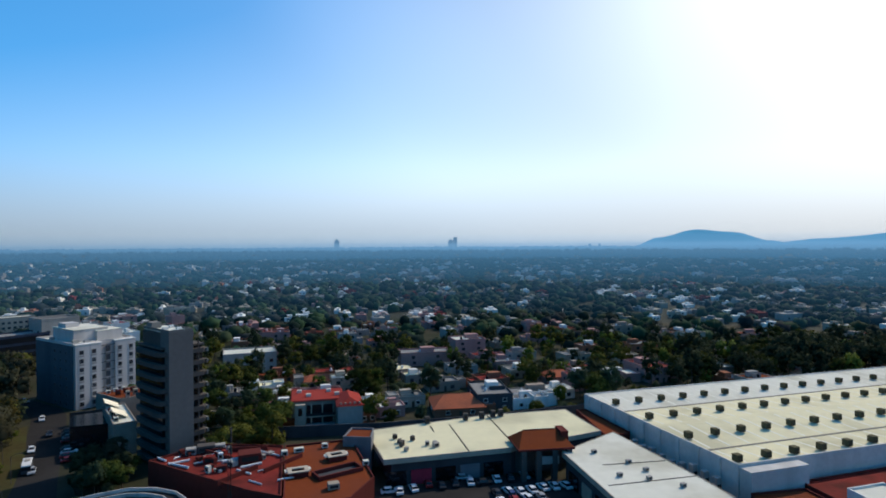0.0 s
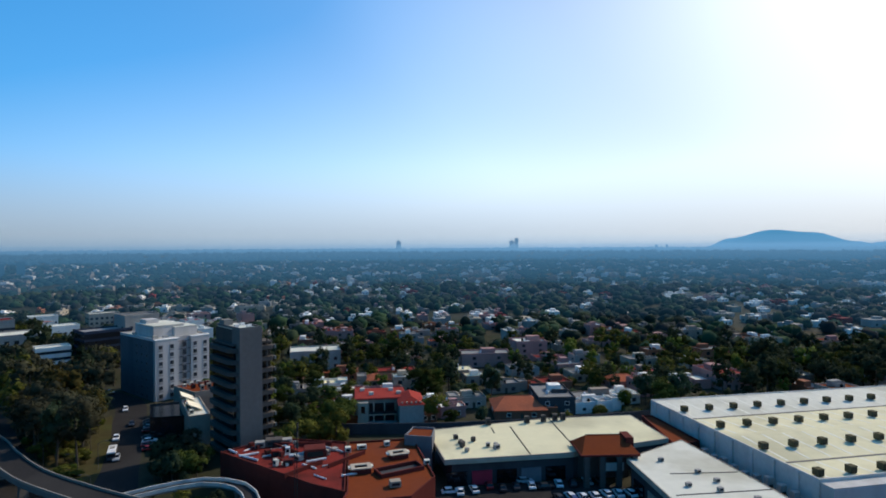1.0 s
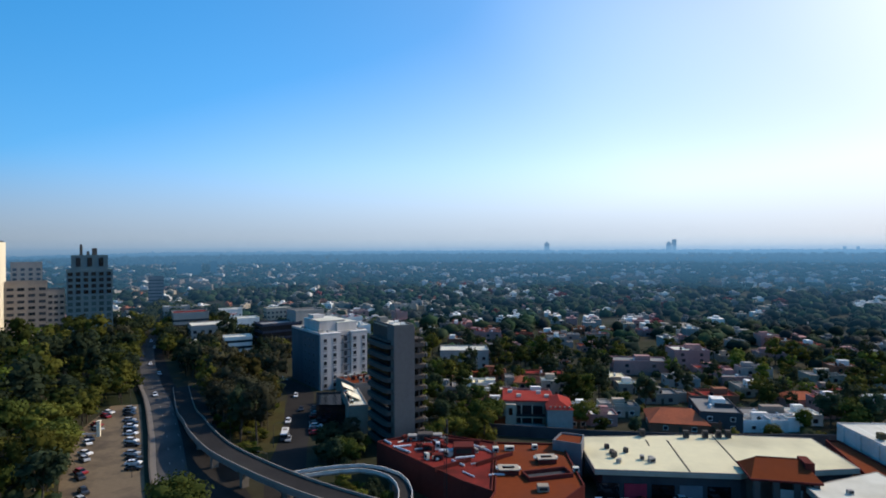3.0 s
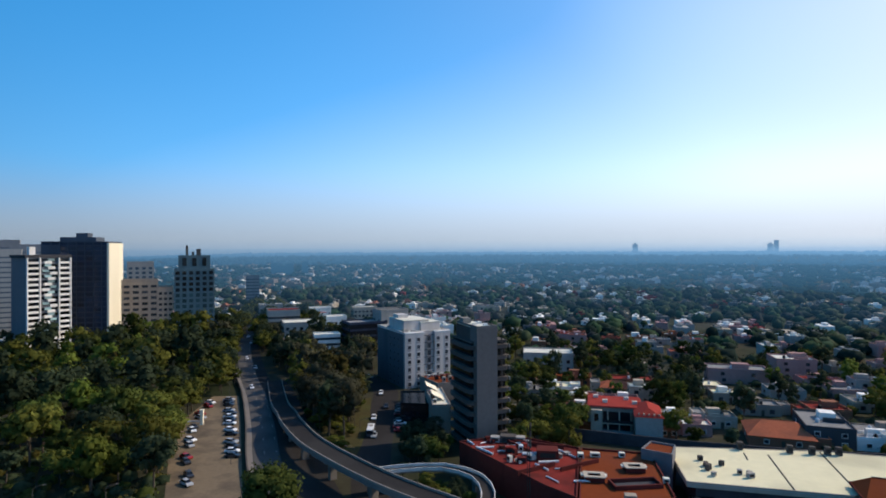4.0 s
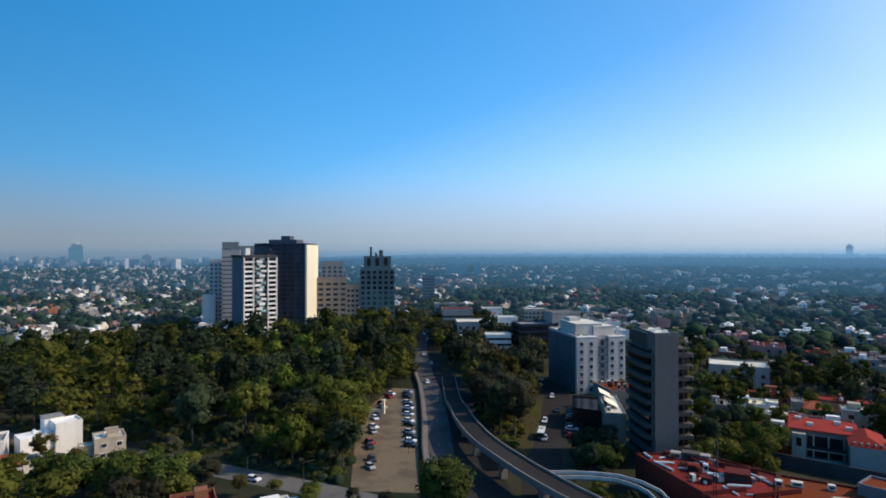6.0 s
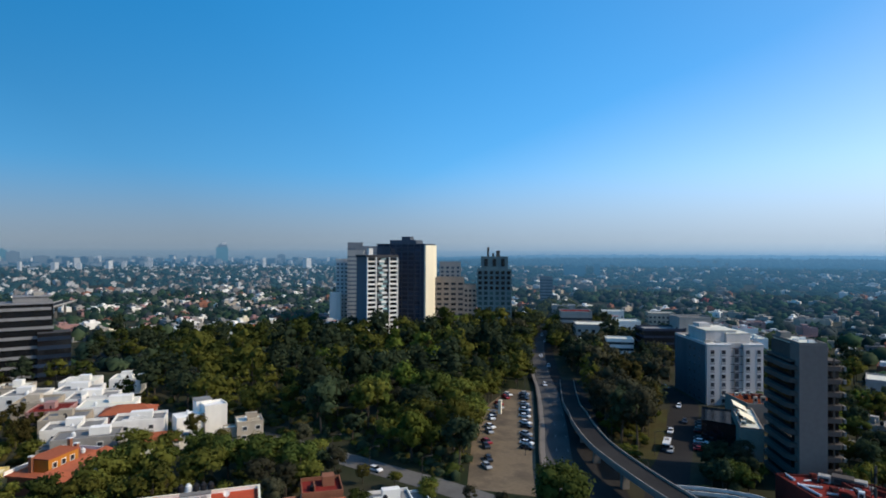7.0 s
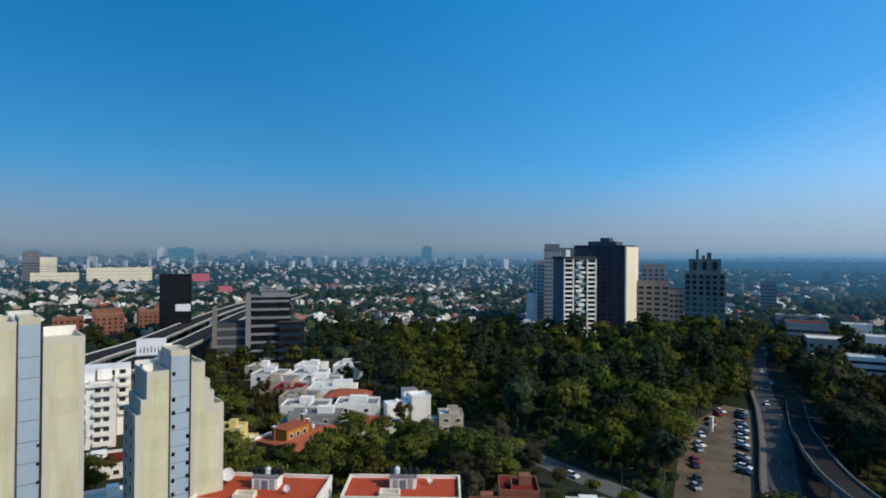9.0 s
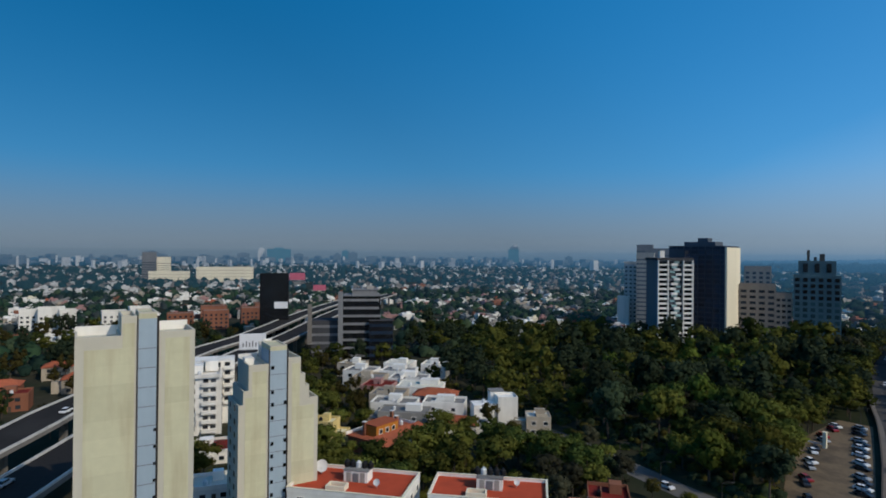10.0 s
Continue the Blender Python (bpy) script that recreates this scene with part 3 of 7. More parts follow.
# roads
MAIN = [(-430, 425, 0), (-350, 335, 0), (-288, 268, 0), (-221, 207.8, 0), (-184.7, 178.5, 0), (-149.4, 147.8, 0), (-119, 120, 0), (-77.8, 86.4, 0), (-38, 57.5, 0)]
main_line = spline(MAIN, 6)
far_end = next(i for i, p in enumerate(main_line) if p.x > -205)
road = slab("road", ribbon(ribbon(Geo(), main_line[far_end:], -14, 5.0, -0.3, 0.05), main_line[:far_end + 1], -7.5, 5.0, -0.3, 0.05), M["asphalt"], "worn grey asphalt main road with several lanes", "road")
claim_line(main_line[far_end:], 13)
claim_line(main_line[:far_end + 1], 7)
# paler strip painted for the road outside the ramp's shadow
slab("road_4", ribbon(Geo(), main_line, -2.6, 4.9, -0.2, 0.056), M["lane"], "paler grey lanes of the main road", "road")
for off in (1.6, -1.8):
    g = Geo()
    for a, b in zip(main_line[::2], main_line[1::2]):
        ribbon(g, [a, a + (b - a) * 0.4], off - 0.06, off + 0.06, 0.056, 0.064)
    part("lane_marking", g, M["marking"], road)
kerb = slab("pavement", ribbon(Geo(), main_line[far_end - 6:], 5.0, 6.6, -0.3, 0.2), M["concrete"], "pale concrete pavement along the main road", "pavement")
slab("wall_1", ribbon(Geo(), main_line[far_end - 6:], 6.6, 7.0, -0.3, 1.6), M["slab"], "low concrete retaining wall beside the car park", "wall")

SERVICE = [(-230, 262, 0), (-172, 229.5, 0), (-156, 219.5, 0), (-141, 208, 0), (-116, 167.5, 0), (-100, 141, 0), (-84, 118, 0), (-60, 92, 0)]
service_line = spline(SERVICE, 6)
slab("road_2", ribbon(Geo(), service_line, -5.2, 5.2, -0.3, 0.04), M["asphalt"], "grey asphalt side road below the hotel", "road")
claim_line(service_line, 8)
STREET = [(-330, -20, 0), (-250, 25, 0), (-200, 52, 0), (-168, 66, 0), (-145, 75, 0), (-122, 84, 0), (-95, 92, 0), (-70, 98, 0)]
street_line = spline(STREET, 6)
slab("road_3", ribbon(Geo(), street_line, -4, 4, -0.3, 0.06), M["street"], "narrow pale asphalt street along the park's edge", "road")
claim_line(street_line, 5)

flat("car_park", [(-199, 167), (-190, 172.5), (-158.3, 144.4), (-107.5, 98.8), (-121, 87.5), (-174.5, 129.5)], 0.05, "lot", "dusty brown paved car park beside the road")
flat("mall_car_park", [(-40, 104), (-18, 142), (16, 152), (30, 149), (38, 112), (20, 95), (-25, 92)], 0.05, "asphalt", "grey asphalt car park in front of the shops")
slab("grass_strip", Geo().prism([(-150, 168), (-128, 150), (-108, 134), (-100, 130), (-108, 146), (-122, 170), (-140, 196)], -0.3, 0.1), M["grass"], "dry yellow grass between the ramps", "grass")


# ---- elevated ramp ----
def viaduct(name, pts, half, label, every=6, pier="concrete", parapet="pale", thick=1.1, rail=0.6, rail_w=0.28):
    line = spline(pts, 4)
    top = thing(name, pose(0, 0, 0), label, "bridge", kind="structure")
    part("deck", ribbon(Geo(), line, -half, half, -thick, 0), M["concrete"], top)
    part("roadway", ribbon(Geo(), line, -half + rail_w + 0.02, half - rail_w - 0.02, 0, 0.04), M["asphalt"], top, "grey asphalt roadway")
    for a, b in ((-half, -half + rail_w), (half - rail_w, half)):
        part("parapet", ribbon(Geo(), line, a, b, 0.0, rail), M[parapet], top, "pale concrete parapet")
    for i in range(0, len(line), every):
        p = line[i]
        if p.z < 2.5:
            continue
        d = (line[min(i + 1, len(line) - 1)] - line[max(i - 1, 0)])
        rot = math.degrees(math.atan2(d.y, d.x))
        part("pier", Geo().box(p.x, p.y, -0.2, 1.3, 1.9, p.z - thick - 0.6, rot).box(p.x, p.y, p.z - thick - 0.8, 1.6, half * 1.5, 0.85, rot), M[pier], top)
    claim_line(line, half + 1)
    return line


ramp_line = viaduct("ramp", [(-196, 199, 0.1), (-186, 189.4, 0.3), (-161.6, 166.6, 1.6), (-144.6, 152.2, 4), (-130.3, 139.6, 5.9), (-111.9, 127.1, 6.5), (-95, 119.6, 6.5),
                    (-81.2, 114.6, 6.5), (-68.6, 111, 6.5), (-48, 107, 6.5), (-20, 103, 6.5), (20, 100, 6.5)], 3.25, "curved concrete road ramp on piers with pale parapets", every=4)
viaduct("ramp_2", [(-84.5, 118, 5.2), (-79.5, 124, 5), (-70.5, 130, 5), (-60.5, 128.3, 5), (-54, 120.5, 5), (-51, 112, 5.2)], 1.6,
        "narrow curved footbridge ramp with white rails", every=3, thick=0.35, rail=0.8, parapet="barrier", rail_w=0.2)

HWY = [(-40, -94, 13), (-155, -93, 13), (-190, -93, 13), (-280, -86, 13), (-335, -74, 13), (-457, -59, 13), (-560, -40, 13), (-680, -10, 13)]
hwy_a = viaduct("highway", HWY, 6.3, "elevated concrete highway carriageway on tall piers", every=7, parapet="barrier", rail_w=0.42)
hwy_b = viaduct("highway_2", [(x + 2, y + 21, z - 0.6) for x, y, z in HWY], 6.3, "second elevated highway carriageway on tall piers", every=7, parapet="barrier", rail_w=0.42)


# ---- trees ----
def ico(level):
    """A round ball of triangles: its points and faces."""
    bm = bmesh.new()
    bmesh.ops.create_icosphere(bm, subdivisions=level, radius=1)
    v, f = np.array([tuple(p.co) for p in bm.verts]), np.array([[p.index for p in fc.verts] for fc in bm.faces])
    bm.free()
    return v, f


def leaf_mesh(name, tri_v, tri_f, quads, normals, material):
    """One mesh of filled hearts (triangles) and loose leaves (four corners each), with soft normals."""
    nt, nq = len(tri_f), len(quads) // 4
    me = bpy.data.meshes.new(name)
    me.vertices.add(len(tri_v) + len(quads))
    me.vertices.foreach_set("co", np.concatenate([tri_v, quads]).astype(np.float32).ravel())
    me.loops.add(3 * nt + 4 * nq)
    me.loops.foreach_set("vertex_index", np.concatenate([tri_f.ravel(), len(tri_v) + np.arange(4 * nq)]).astype(np.int32))
    me.polygons.add(nt + nq)
    me.polygons.foreach_set("loop_start", np.concatenate([np.arange(nt) * 3, 3 * nt + np.arange(nq) * 4]).astype(np.int32))
    me.materials.append(material)
    me.update(calc_edges=True)
    me.shade_smooth()
    me.normals_split_custom_set_from_vertices(normals)
    return me


BALL, BALL_FACES = ico(1)
BALL_2, BALL_2_FACES = ico(2)


def crown_data(seed, rad, high, base, clumps, leaves, size, ragged=0.35, cone=False):
    """A crown of many small leaves gathered in uneven clumps, with gaps between them."""
    rng = np.random.default_rng(seed)
    mid = np.array([0, 0, base + high * 0.4])
    heart, heart_f, quads, heart_n, quad_n = [], [], [], [], []
    for _ in range(clumps):
        d = rng.normal(size=3)
        d /= np.linalg.norm(d)
        k = rng.uniform(0.35, 1.0) ** 0.6
        c = d * k * np.array([rad * 0.78, rad * 0.78, high * 0.40])
        if cone:
            u, a = rng.uniform(0, 1) ** 1.3, rng.uniform(0, 2 * math.pi)
            c = np.array([math.cos(a) * rad * 0.7 * (1 - u), math.sin(a) * rad * 0.7 * (1 - u), (u - 0.5) * high * 0.95])
        c[2] += base + high / 2
        r = rad * rng.uniform(0.20, 0.44) * (0.75 if cone else 1)
        ball = c + BALL * r * 0.66 * rng.uniform(0.7, 1.15, (len(BALL), 1)) * np.array([1, 1, 0.75])
        heart_f.append(BALL_FACES + len(BALL) * len(heart))
        heart.append(ball)
        d = rng.normal(size=(leaves, 3))
        d /= np.linalg.norm(d, axis=1, keepdims=True)
        d[:, 2] = np.where(d[:, 2] < -0.35, -0.6 * d[:, 2], d[:, 2])
        p = c + d * r * rng.uniform(0.62, 1.0 + ragged, (leaves, 1)) * np.array([1, 1, 0.8])
        n = d + rng.normal(size=(leaves, 3)) * 0.32 + np.array([0, 0, 0.3])
        n /= np.linalg.norm(n, axis=1, keepdims=True)
        a = np.cross(n, rng.normal(size=(leaves, 3)))
        a /= np.linalg.norm(a, axis=1, keepdims=True)
        b, s = np.cross(n, a), size * rng.uniform(0.6, 1.3, (leaves, 1))
        quads.append(np.stack([p - a * s * 0.5, p - b * s * 0.36 + n * s * 0.1, p + a * s * 0.5, p + b * s * 0.36 + n * s * 0.1], axis=1).reshape(-1, 3))
        for pts, dd, out, rep in ((ball, BALL, heart_n, 1), (p, d + 0.6 * n, quad_n, 4)):
            o = (pts - mid) / np.array([rad, rad, high * 0.5])
            o = 0.55 * dd + 0.45 * o / (np.linalg.norm(o, axis=1, keepdims=True) + 1e-6)
            out.append(np.repeat(o / np.linalg.norm(o, axis=1, keepdims=True), rep, axis=0))
    return np.concatenate(heart), np.concatenate(heart_f), np.concatenate(quads), np.concatenate(heart_n), np.concatenate(quad_n)


def crown_mesh(name, seed, rad, high, base, clumps, leaves, size, material, **kw):
    hv, hf, q, hn, qn = crown_data(seed, rad, high, base, clumps, leaves, size, **kw)
    return leaf_mesh(name, hv, hf, q, np.concatenate([hn, qn]), material)


def trunk_geo(seed, high, r, limbs=5, spread=2.5):
    rng = random.Random(seed)
    g = Geo()
    lean = (rng.uniform(-0.4, 0.4), rng.uniform(-0.4, 0.4))
    mid = (lean[0], lean[1], high * 0.5)
    g.tube((0, 0, -0.2), mid, r, r * 0.75, 7).tube(mid, (lean[0] * 2, lean[1] * 2, high), r * 0.75, r * 0.3, 6)
    for i in range(limbs):
        a = 2 * math.pi * (i + rng.uniform(-0.3, 0.3)) / limbs
        k = rng.uniform(0.4, 0.75)
        s = (lean[0] * 2 * k, lean[1] * 2 * k, high * k)
        g.tube(s, (s[0] + math.cos(a) * spread, s[1] + math.sin(a) * spread, s[2] + rng.uniform(1.5, 3.5)), r * 0.4, r * 0.1, 5)
    return g


TREE_KINDS = (   # radius, crown height, crown base, clumps, leaves, leaf size, leaf material, words
    ("tall evergreen tree with a dense dark crown", 4.6, 9.0, 3.2, 24, 38, 0.90, 0, 0),
    ("broad olive green tree with an open crown", 5.2, 7.5, 3.6, 24, 38, 0.90, 1, 0),
    ("leafy mid green park tree", 4.8, 8.0, 3.0, 24, 38, 0.90, 2, 0),
    ("bright fresh green park tree", 4.6, 7.5, 2.8, 24, 38, 0.90, 3, 0),
    ("tree with thinning brownish leaves", 4.4, 7.5, 3.4, 20, 60, 0.62, 4, 0),
    ("tree with a sparse grey brown crown", 4.4, 8.5, 3.5, 20, 46, 0.58, 5, 0),
    ("slim dark green conifer tree", 2.0, 14.0, 1.5, 30, 30, 0.8, 0, 1),
    ("broad round dense green tree beside the road", 7.6, 10.5, 0.9, 60, 70, 0.75, 2, 0))
TREES = []
for k, (words, rad, high, base, clumps, leaves, size, li, cone) in enumerate(TREE_KINDS):
    for s in range(2):
        trunk = trunk_geo(10 * k + s, base + high * 0.55, 0.26, 5, rad * 0.5).mesh("trunk", M["bark"])
        TREES.append((words, trunk, crown_mesh("crown", 100 + 10 * k + s, rad, high, base, clumps, leaves, size, LEAF[li], cone=bool(cone)), rad))


def tree(x, y, kind, scale, rot, group="park trees", z=0.0, tall=1.0):
    words, trunk, crown, rad = TREES[kind]
    top = thing("tree", Matrix.Translation((x, y, z)) @ Matrix.Rotation(radians(rot), 4, "Z") @ Matrix.Diagonal((scale, scale, scale * tall, 1)), words, "tree", group)
    part("trunk", trunk, None, top)
    part("crown", crown, None, top)
    return top

# ---- warehouse and shops ----
GRID = 17.0
GC, GS = math.cos(radians(GRID)), math.sin(radians(GRID))


def warehouse():
    top = thing("warehouse", pose(66.4, 133.4, 0, 0, 0, GRID), "large low warehouse with cream ribbed roof and grey walls", "warehouse")
    L, D, z = 150.0, 65.0, 9.2
    part("wall", Geo().rim([(-0.4, -1.5), (L, -1.5), (L, D), (-0.4, D)], -0.3, 10.0, 0.35), M["warehouse_wall"], top)
    prof = [(-1.1, 9.5), (10.6, 8.9), (28.3, 9.9), (46, 8.9), (D - 0.4, 9.7)]
    for (y0, z0), (y1, z1) in zip(prof, prof[1:]):
        g = Geo()
        g.add([(0, y0, z0), (L - 0.4, y0, z0), (L - 0.4, y1, z1), (0, y1, z1), (0, y0, z0 - 0.2), (L - 0.4, y0, z0 - 0.2), (L - 0.4, y1, z1 - 0.2), (0, y1, z1 - 0.2)],
              [(0, 1, 2, 3), (7, 6, 5, 4), (0, 4, 5, 1), (2, 6, 7, 3)])
        part("roof", g, M["white_roof"] if y0 > 40 else M["cream_roof"], top)
        for i in range(24):
            x = 3.2 + i * 6.1
            g = Geo()
            t = 0.03
            a, b = 0.06, 0.94
            ya, yb, za, zb = y0 + (y1 - y0) * a, y0 + (y1 - y0) * b, z0 + (z1 - z0) * a, z0 + (z1 - z0) * b
            g.add([(x, ya, za + t), (x + 0.6, ya, za + t), (x + 0.6, yb, zb + t), (x, yb, zb + t), (x, ya, za - .01), (x + .6, ya, za - .01), (x + .6, yb, zb - .01), (x, yb, zb - .01)],
                  [(0, 1, 2, 3), (0, 4, 5, 1), (1, 5, 6, 2), (2, 6, 7, 3), (3, 7, 4, 0)])
            part("roof_light", g, M["ribs"], top, "paler translucent roof strip")
    for y in (10.6, 46):
        part("gutter", Geo().box(L / 2, y, 8.86, L - 1, 0.7, 0.14), M["concrete"], top, "grey valley gutter")
    part("front_block", Geo().box(8.2, -3.2, -0.3, 16.5, 3.4, 9.6), M["warehouse_wall"], top)
    for i in range(9):
        part("pilaster", Geo().box(-0.6, 4 + i * 7.2, -0.3, 0.35, 0.5, 9.9), M["warehouse_wall"], top)
    claim(rect(66.4 + GC * 75 - GS * 32, 133.4 + GS * 75 + GC * 32, 156, 74, GRID))
    # rooftop coolers
    proto = None
    for y, x0, step, zz in ((52.5, 3.5, 8.45, 9.1), (35.2, 3.1, 8.3, 9.5), (18.4, 2.6, 8.5, 9.3), (1.2, 1.9, 8.45, 9.35)):
        for i in range(16):
            lx = x0 + i * step
            m = pose(66.4 + GC * lx - GS * y, 133.4 + GS * lx + GC * y, zz, 0, 0, GRID)
            if proto is None:
                proto = thing("roof_cooler", m, "boxy olive evaporative cooler on the warehouse roof", "cooler", "coolers on the warehouse roof")
                part("housing", Geo().box(0, 0, 0.3, 1.65, 1.65, 1.45), M["cooler"], proto)
                part("lid", Geo().box(0, 0, 1.75, 1.75, 1.75, 0.14, inset=0.06), M["cooler"], proto)
                part("duct", Geo().box(0, 0, -0.6, 1.0, 1.0, 0.95), M["metal"], proto)
                for k in range(3):
                    part("louvre", Geo().box(0, -0.85, 0.52 + k * 0.4, 1.3, 0.07, 0.18), M["dark_metal"], proto)
            else:
                copy_thing(proto, m)


warehouse()


def block(name, poly, z1, wall, roof, label, category="building", rim=0.5, roof_drop=0.45, at=None, z0=-0.3):
    """A flat-roofed building on a polygon: walls with a parapet, and a roof sheet set down behind it."""
    n = len(poly)
    cx, cy = sum(p[0] for p in poly) / n, sum(p[1] for p in poly) / n
    top = thing(name, at or pose(cx, cy, 0), label, category)
    loc = poly if at else [(p[0] - cx, p[1] - cy) for p in poly]
    part("wall", Geo().rim(loc, z0, z1, 0.3), M[wall], top)
    part("roof", Geo().prism([(p[0] * 0.995, p[1] * 0.995) for p in loc], z1 - roof_drop - 0.25, z1 - roof_drop), M[roof], top)
    if not at:
        claim([(cx + (p[0] - cx) * 1.06, cy + (p[1] - cy) * 1.06) for p in poly])
    return top


def shop_wing(poly, z, label, seams, doors, roof="cream_roof"):
    n = len(poly)
    cx, cy = sum(p[0] for p in poly) / n, sum(p[1] for p in poly) / n
    top = thing("shop_building", pose(cx, cy, 0), label, "shop building")
    loc = [(p[0] - cx, p[1] - cy) for p in poly]
    small = [(x * 0.95, y * 0.93) for x, y in loc]
    # dark wall colour paints in the shade below the roof edge
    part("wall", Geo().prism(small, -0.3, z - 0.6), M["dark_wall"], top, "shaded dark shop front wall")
    part("roof", Geo().prism(loc, z - 0.6, z), M[roof], top, "pale coated flat roof")
    part("fascia", Geo().rim([(x * 1.005, y * 1.005) for x, y in loc], z - 1.2, z + 0.12, 0.25), M["beige_wall"], top)
    for (ax, ay), (bx, by) in seams:
        d = Vector((bx - ax, by - ay))
        part("roof_seam", Geo().box((ax + bx) / 2 - cx, (ay + by) / 2 - cy, z, d.length, 0.35, 0.07, math.degrees(math.atan2(d.y, d.x))), M["dark_metal"], top, "dark roof joint")
    for x, y, w, rot, m in doors:
        part("shop_front", Geo().box(x - cx, y - cy, 0, w, 0.3, 3.6, rot), M[m], top)
    claim([(cx + x * 1.05, cy + y * 1.05) for x, y in loc])
    return top


shop_wing([(-22.3, 167), (-14.8, 144), (17.5, 152.3), (21.5, 156), (33, 160), (44.4, 165.6), (38.9, 187.5), (13.4, 181.8)], 7.0, "long shop building with a cream flat roof",
          [((1.5, 172.5), (6.4, 149.9)), ((13.4, 181.2), (18.5, 155)), ((-4, 171), (-3, 166))],
          [(-12 + i * 6.2, 144.9 + 1.55 * i + 0.6, 5.2, 14.5, ("black_glass", "sign_red", "black_glass", "blue_grey", "black_glass")[i]) for i in range(5)])
shop_wing([(30.1, 149.1), (47.7, 164.6), (58.1, 131.5), (60, 124), (63, 110), (38, 104), (35.5, 121)], 7.0, "shop wing with a pale grey flat roof",
          [((38, 140), (54, 142.5)), ((36, 128), (57.5, 133))], [(31.6, 143, 5, -78, "black_glass"), (33.2, 136, 5, -78, "beige_wall"), (34.6, 129, 5, -78, "black_glass")], roof="white_roof")
t = block("annex", [(43.2, 191), (46.6, 191.8), (53.5, 167.8), (48.5, 164.9), (45.6, 165.8)], 6.0, "oxblood", "rust_roof", "narrow annex with a rust red roof", rim=0.3)
# entrance pavilion
def pavilion():
    top = thing("entrance_pavilion", pose(25.3, 153.5, 0, 0, 0, 8), "entrance pavilion with a clay red hipped roof", "pavilion")
    part("roof", Geo().add([(-7.3, -5.6, 8.1), (7.3, -5.6, 8.1), (7.3, 5.6, 8.1), (-7.3, 5.6, 8.1), (-4.2, 2.2, 10.7), (5.6, 2.2, 10.7)],
                           [(0, 1, 5, 4), (1, 2, 5), (2, 3, 4, 5), (3, 0, 4), (3, 2, 1, 0)]), M["rust_roof"], top)
    part("ridge", Geo().tube((-4.2, 2.2, 10.72), (5.6, 2.2, 10.72), 0.18, 0.18, 6), M["oxblood"], top, "dark ridge capping")
    part("gable", Geo().box(6.2, 1.2, 8.1, 2.0, 5.0, 2.9), M["oxblood"], top, "dark gable upstand")
    part("eave", Geo().box(0, 0, 7.7, 14.8, 11.3, 0.5), M["oxblood"], top)
    for x in (-6.0, -2.1, 2.1, 6.0):
        part("pillar", Geo().box(x, -5, 0, 1.3, 1.3, 7.7), M["slab"], top)
    part("wall", Geo().box(0, 3, 0, 13, 4, 7.7), M["slab"], top)
    part("sign", Geo().box(1.0, -5.4, 4.2, 4.5, 0.2, 2.0), M["grey_wall"], top, "pale square sign")


pavilion()
t = block("low_building", [(84, 124), (82, 134.5), (152, 156), (166, 160), (172, 140), (110, 118)], 5.2, "oxblood", "red_roof", "low building with a red roof beside the warehouse")
t = block("low_building", [(64.5, 118), (67.5, 128.5), (81, 131), (84, 118), (72, 110)], 5.0, "oxblood", "rust_roof", "low building with a rust roof and small skylights")
t = block("shed", [(88, 119), (87, 126), (97, 129), (99, 122)], 7.0, "white_wall", "white_roof", "small shed with white corrugated roof")
t = block("shed", [(100, 124), (99, 130), (112, 134), (113.5, 127.5)], 6.4, "white_wall", "rust_roof", "small shed with white parapets")

# plant along the lane beside the warehouse, ducts and hatches on the roofs
def roof_unit(x, y, z, sx, sy, sz, rot, m="white_roof", label="small pale rooftop air unit"):
    top = thing("roof_unit", pose(x, y, z, 0, 0, rot), label, "air unit", "rooftop units")
    part("casing", Geo().box(0, 0, 0.12, sx, sy, sz, inset=0.05), M[m], top)
    part("grille", Geo().box(0, -sy / 2 - 0.01, 0.12 + sz * 0.25, sx * 0.7, 0.05, sz * 0.5), M["dark_metal"], top)
    for a in (-1, 1):
        part("foot", Geo().box(a * sx * 0.35, 0, -0.05, 0.12, sy * 0.9, 0.2), M["metal"], top)


def roof_pipe(x, y, z, length, r, rot, m="tank", label="white duct lying on the roof"):
    top = thing("duct", pose(x, y, z, 0, 0, rot), label, "duct", "roof ducts")
    part("pipe", Geo().tube((-length / 2, 0, r), (length / 2, 0, r), r, r, 10), M[m], top)
    for a in (-0.4, 0.4):
        part("bracket", Geo().box(a * length, 0, -0.03, 0.15, r * 2.2, r * 1.1), M["metal"], top)


rng = random.Random(4)
for i in range(9):
    k = i / 8
    roof_unit(53.2 + 9.4 * k, 163 - 29 * k, 0.3, 1.5, 1.5, rng.uniform(4.5, 6.4), GRID, "grey_wall", "grey plant housing beside the warehouse wall")
for x, y in ((-13.5, 160), (-12, 156.5), (-11.2, 154), (-9.8, 150.5), (-8.6, 158.5), (-4.5, 154.5), (-2.5, 155), (-2.2, 153.2)):
    roof_unit(x, y, 7.0, rng.uniform(0.9, 1.8), 1.0, rng.uniform(0.7, 1.5), rng.uniform(0, 90), rng.choice(("slab", "grey_wall")), "rusty grey rooftop fan unit")
for x, y in ((6.5, 176.5), (11.5, 178), (15, 179.5), (-5, 173.5), (17.5, 180.5)):
    roof_unit(x, y, 7.0, 1.4, 1.2, 2.0, 12, "slab", "weathered grey rooftop exhaust unit")
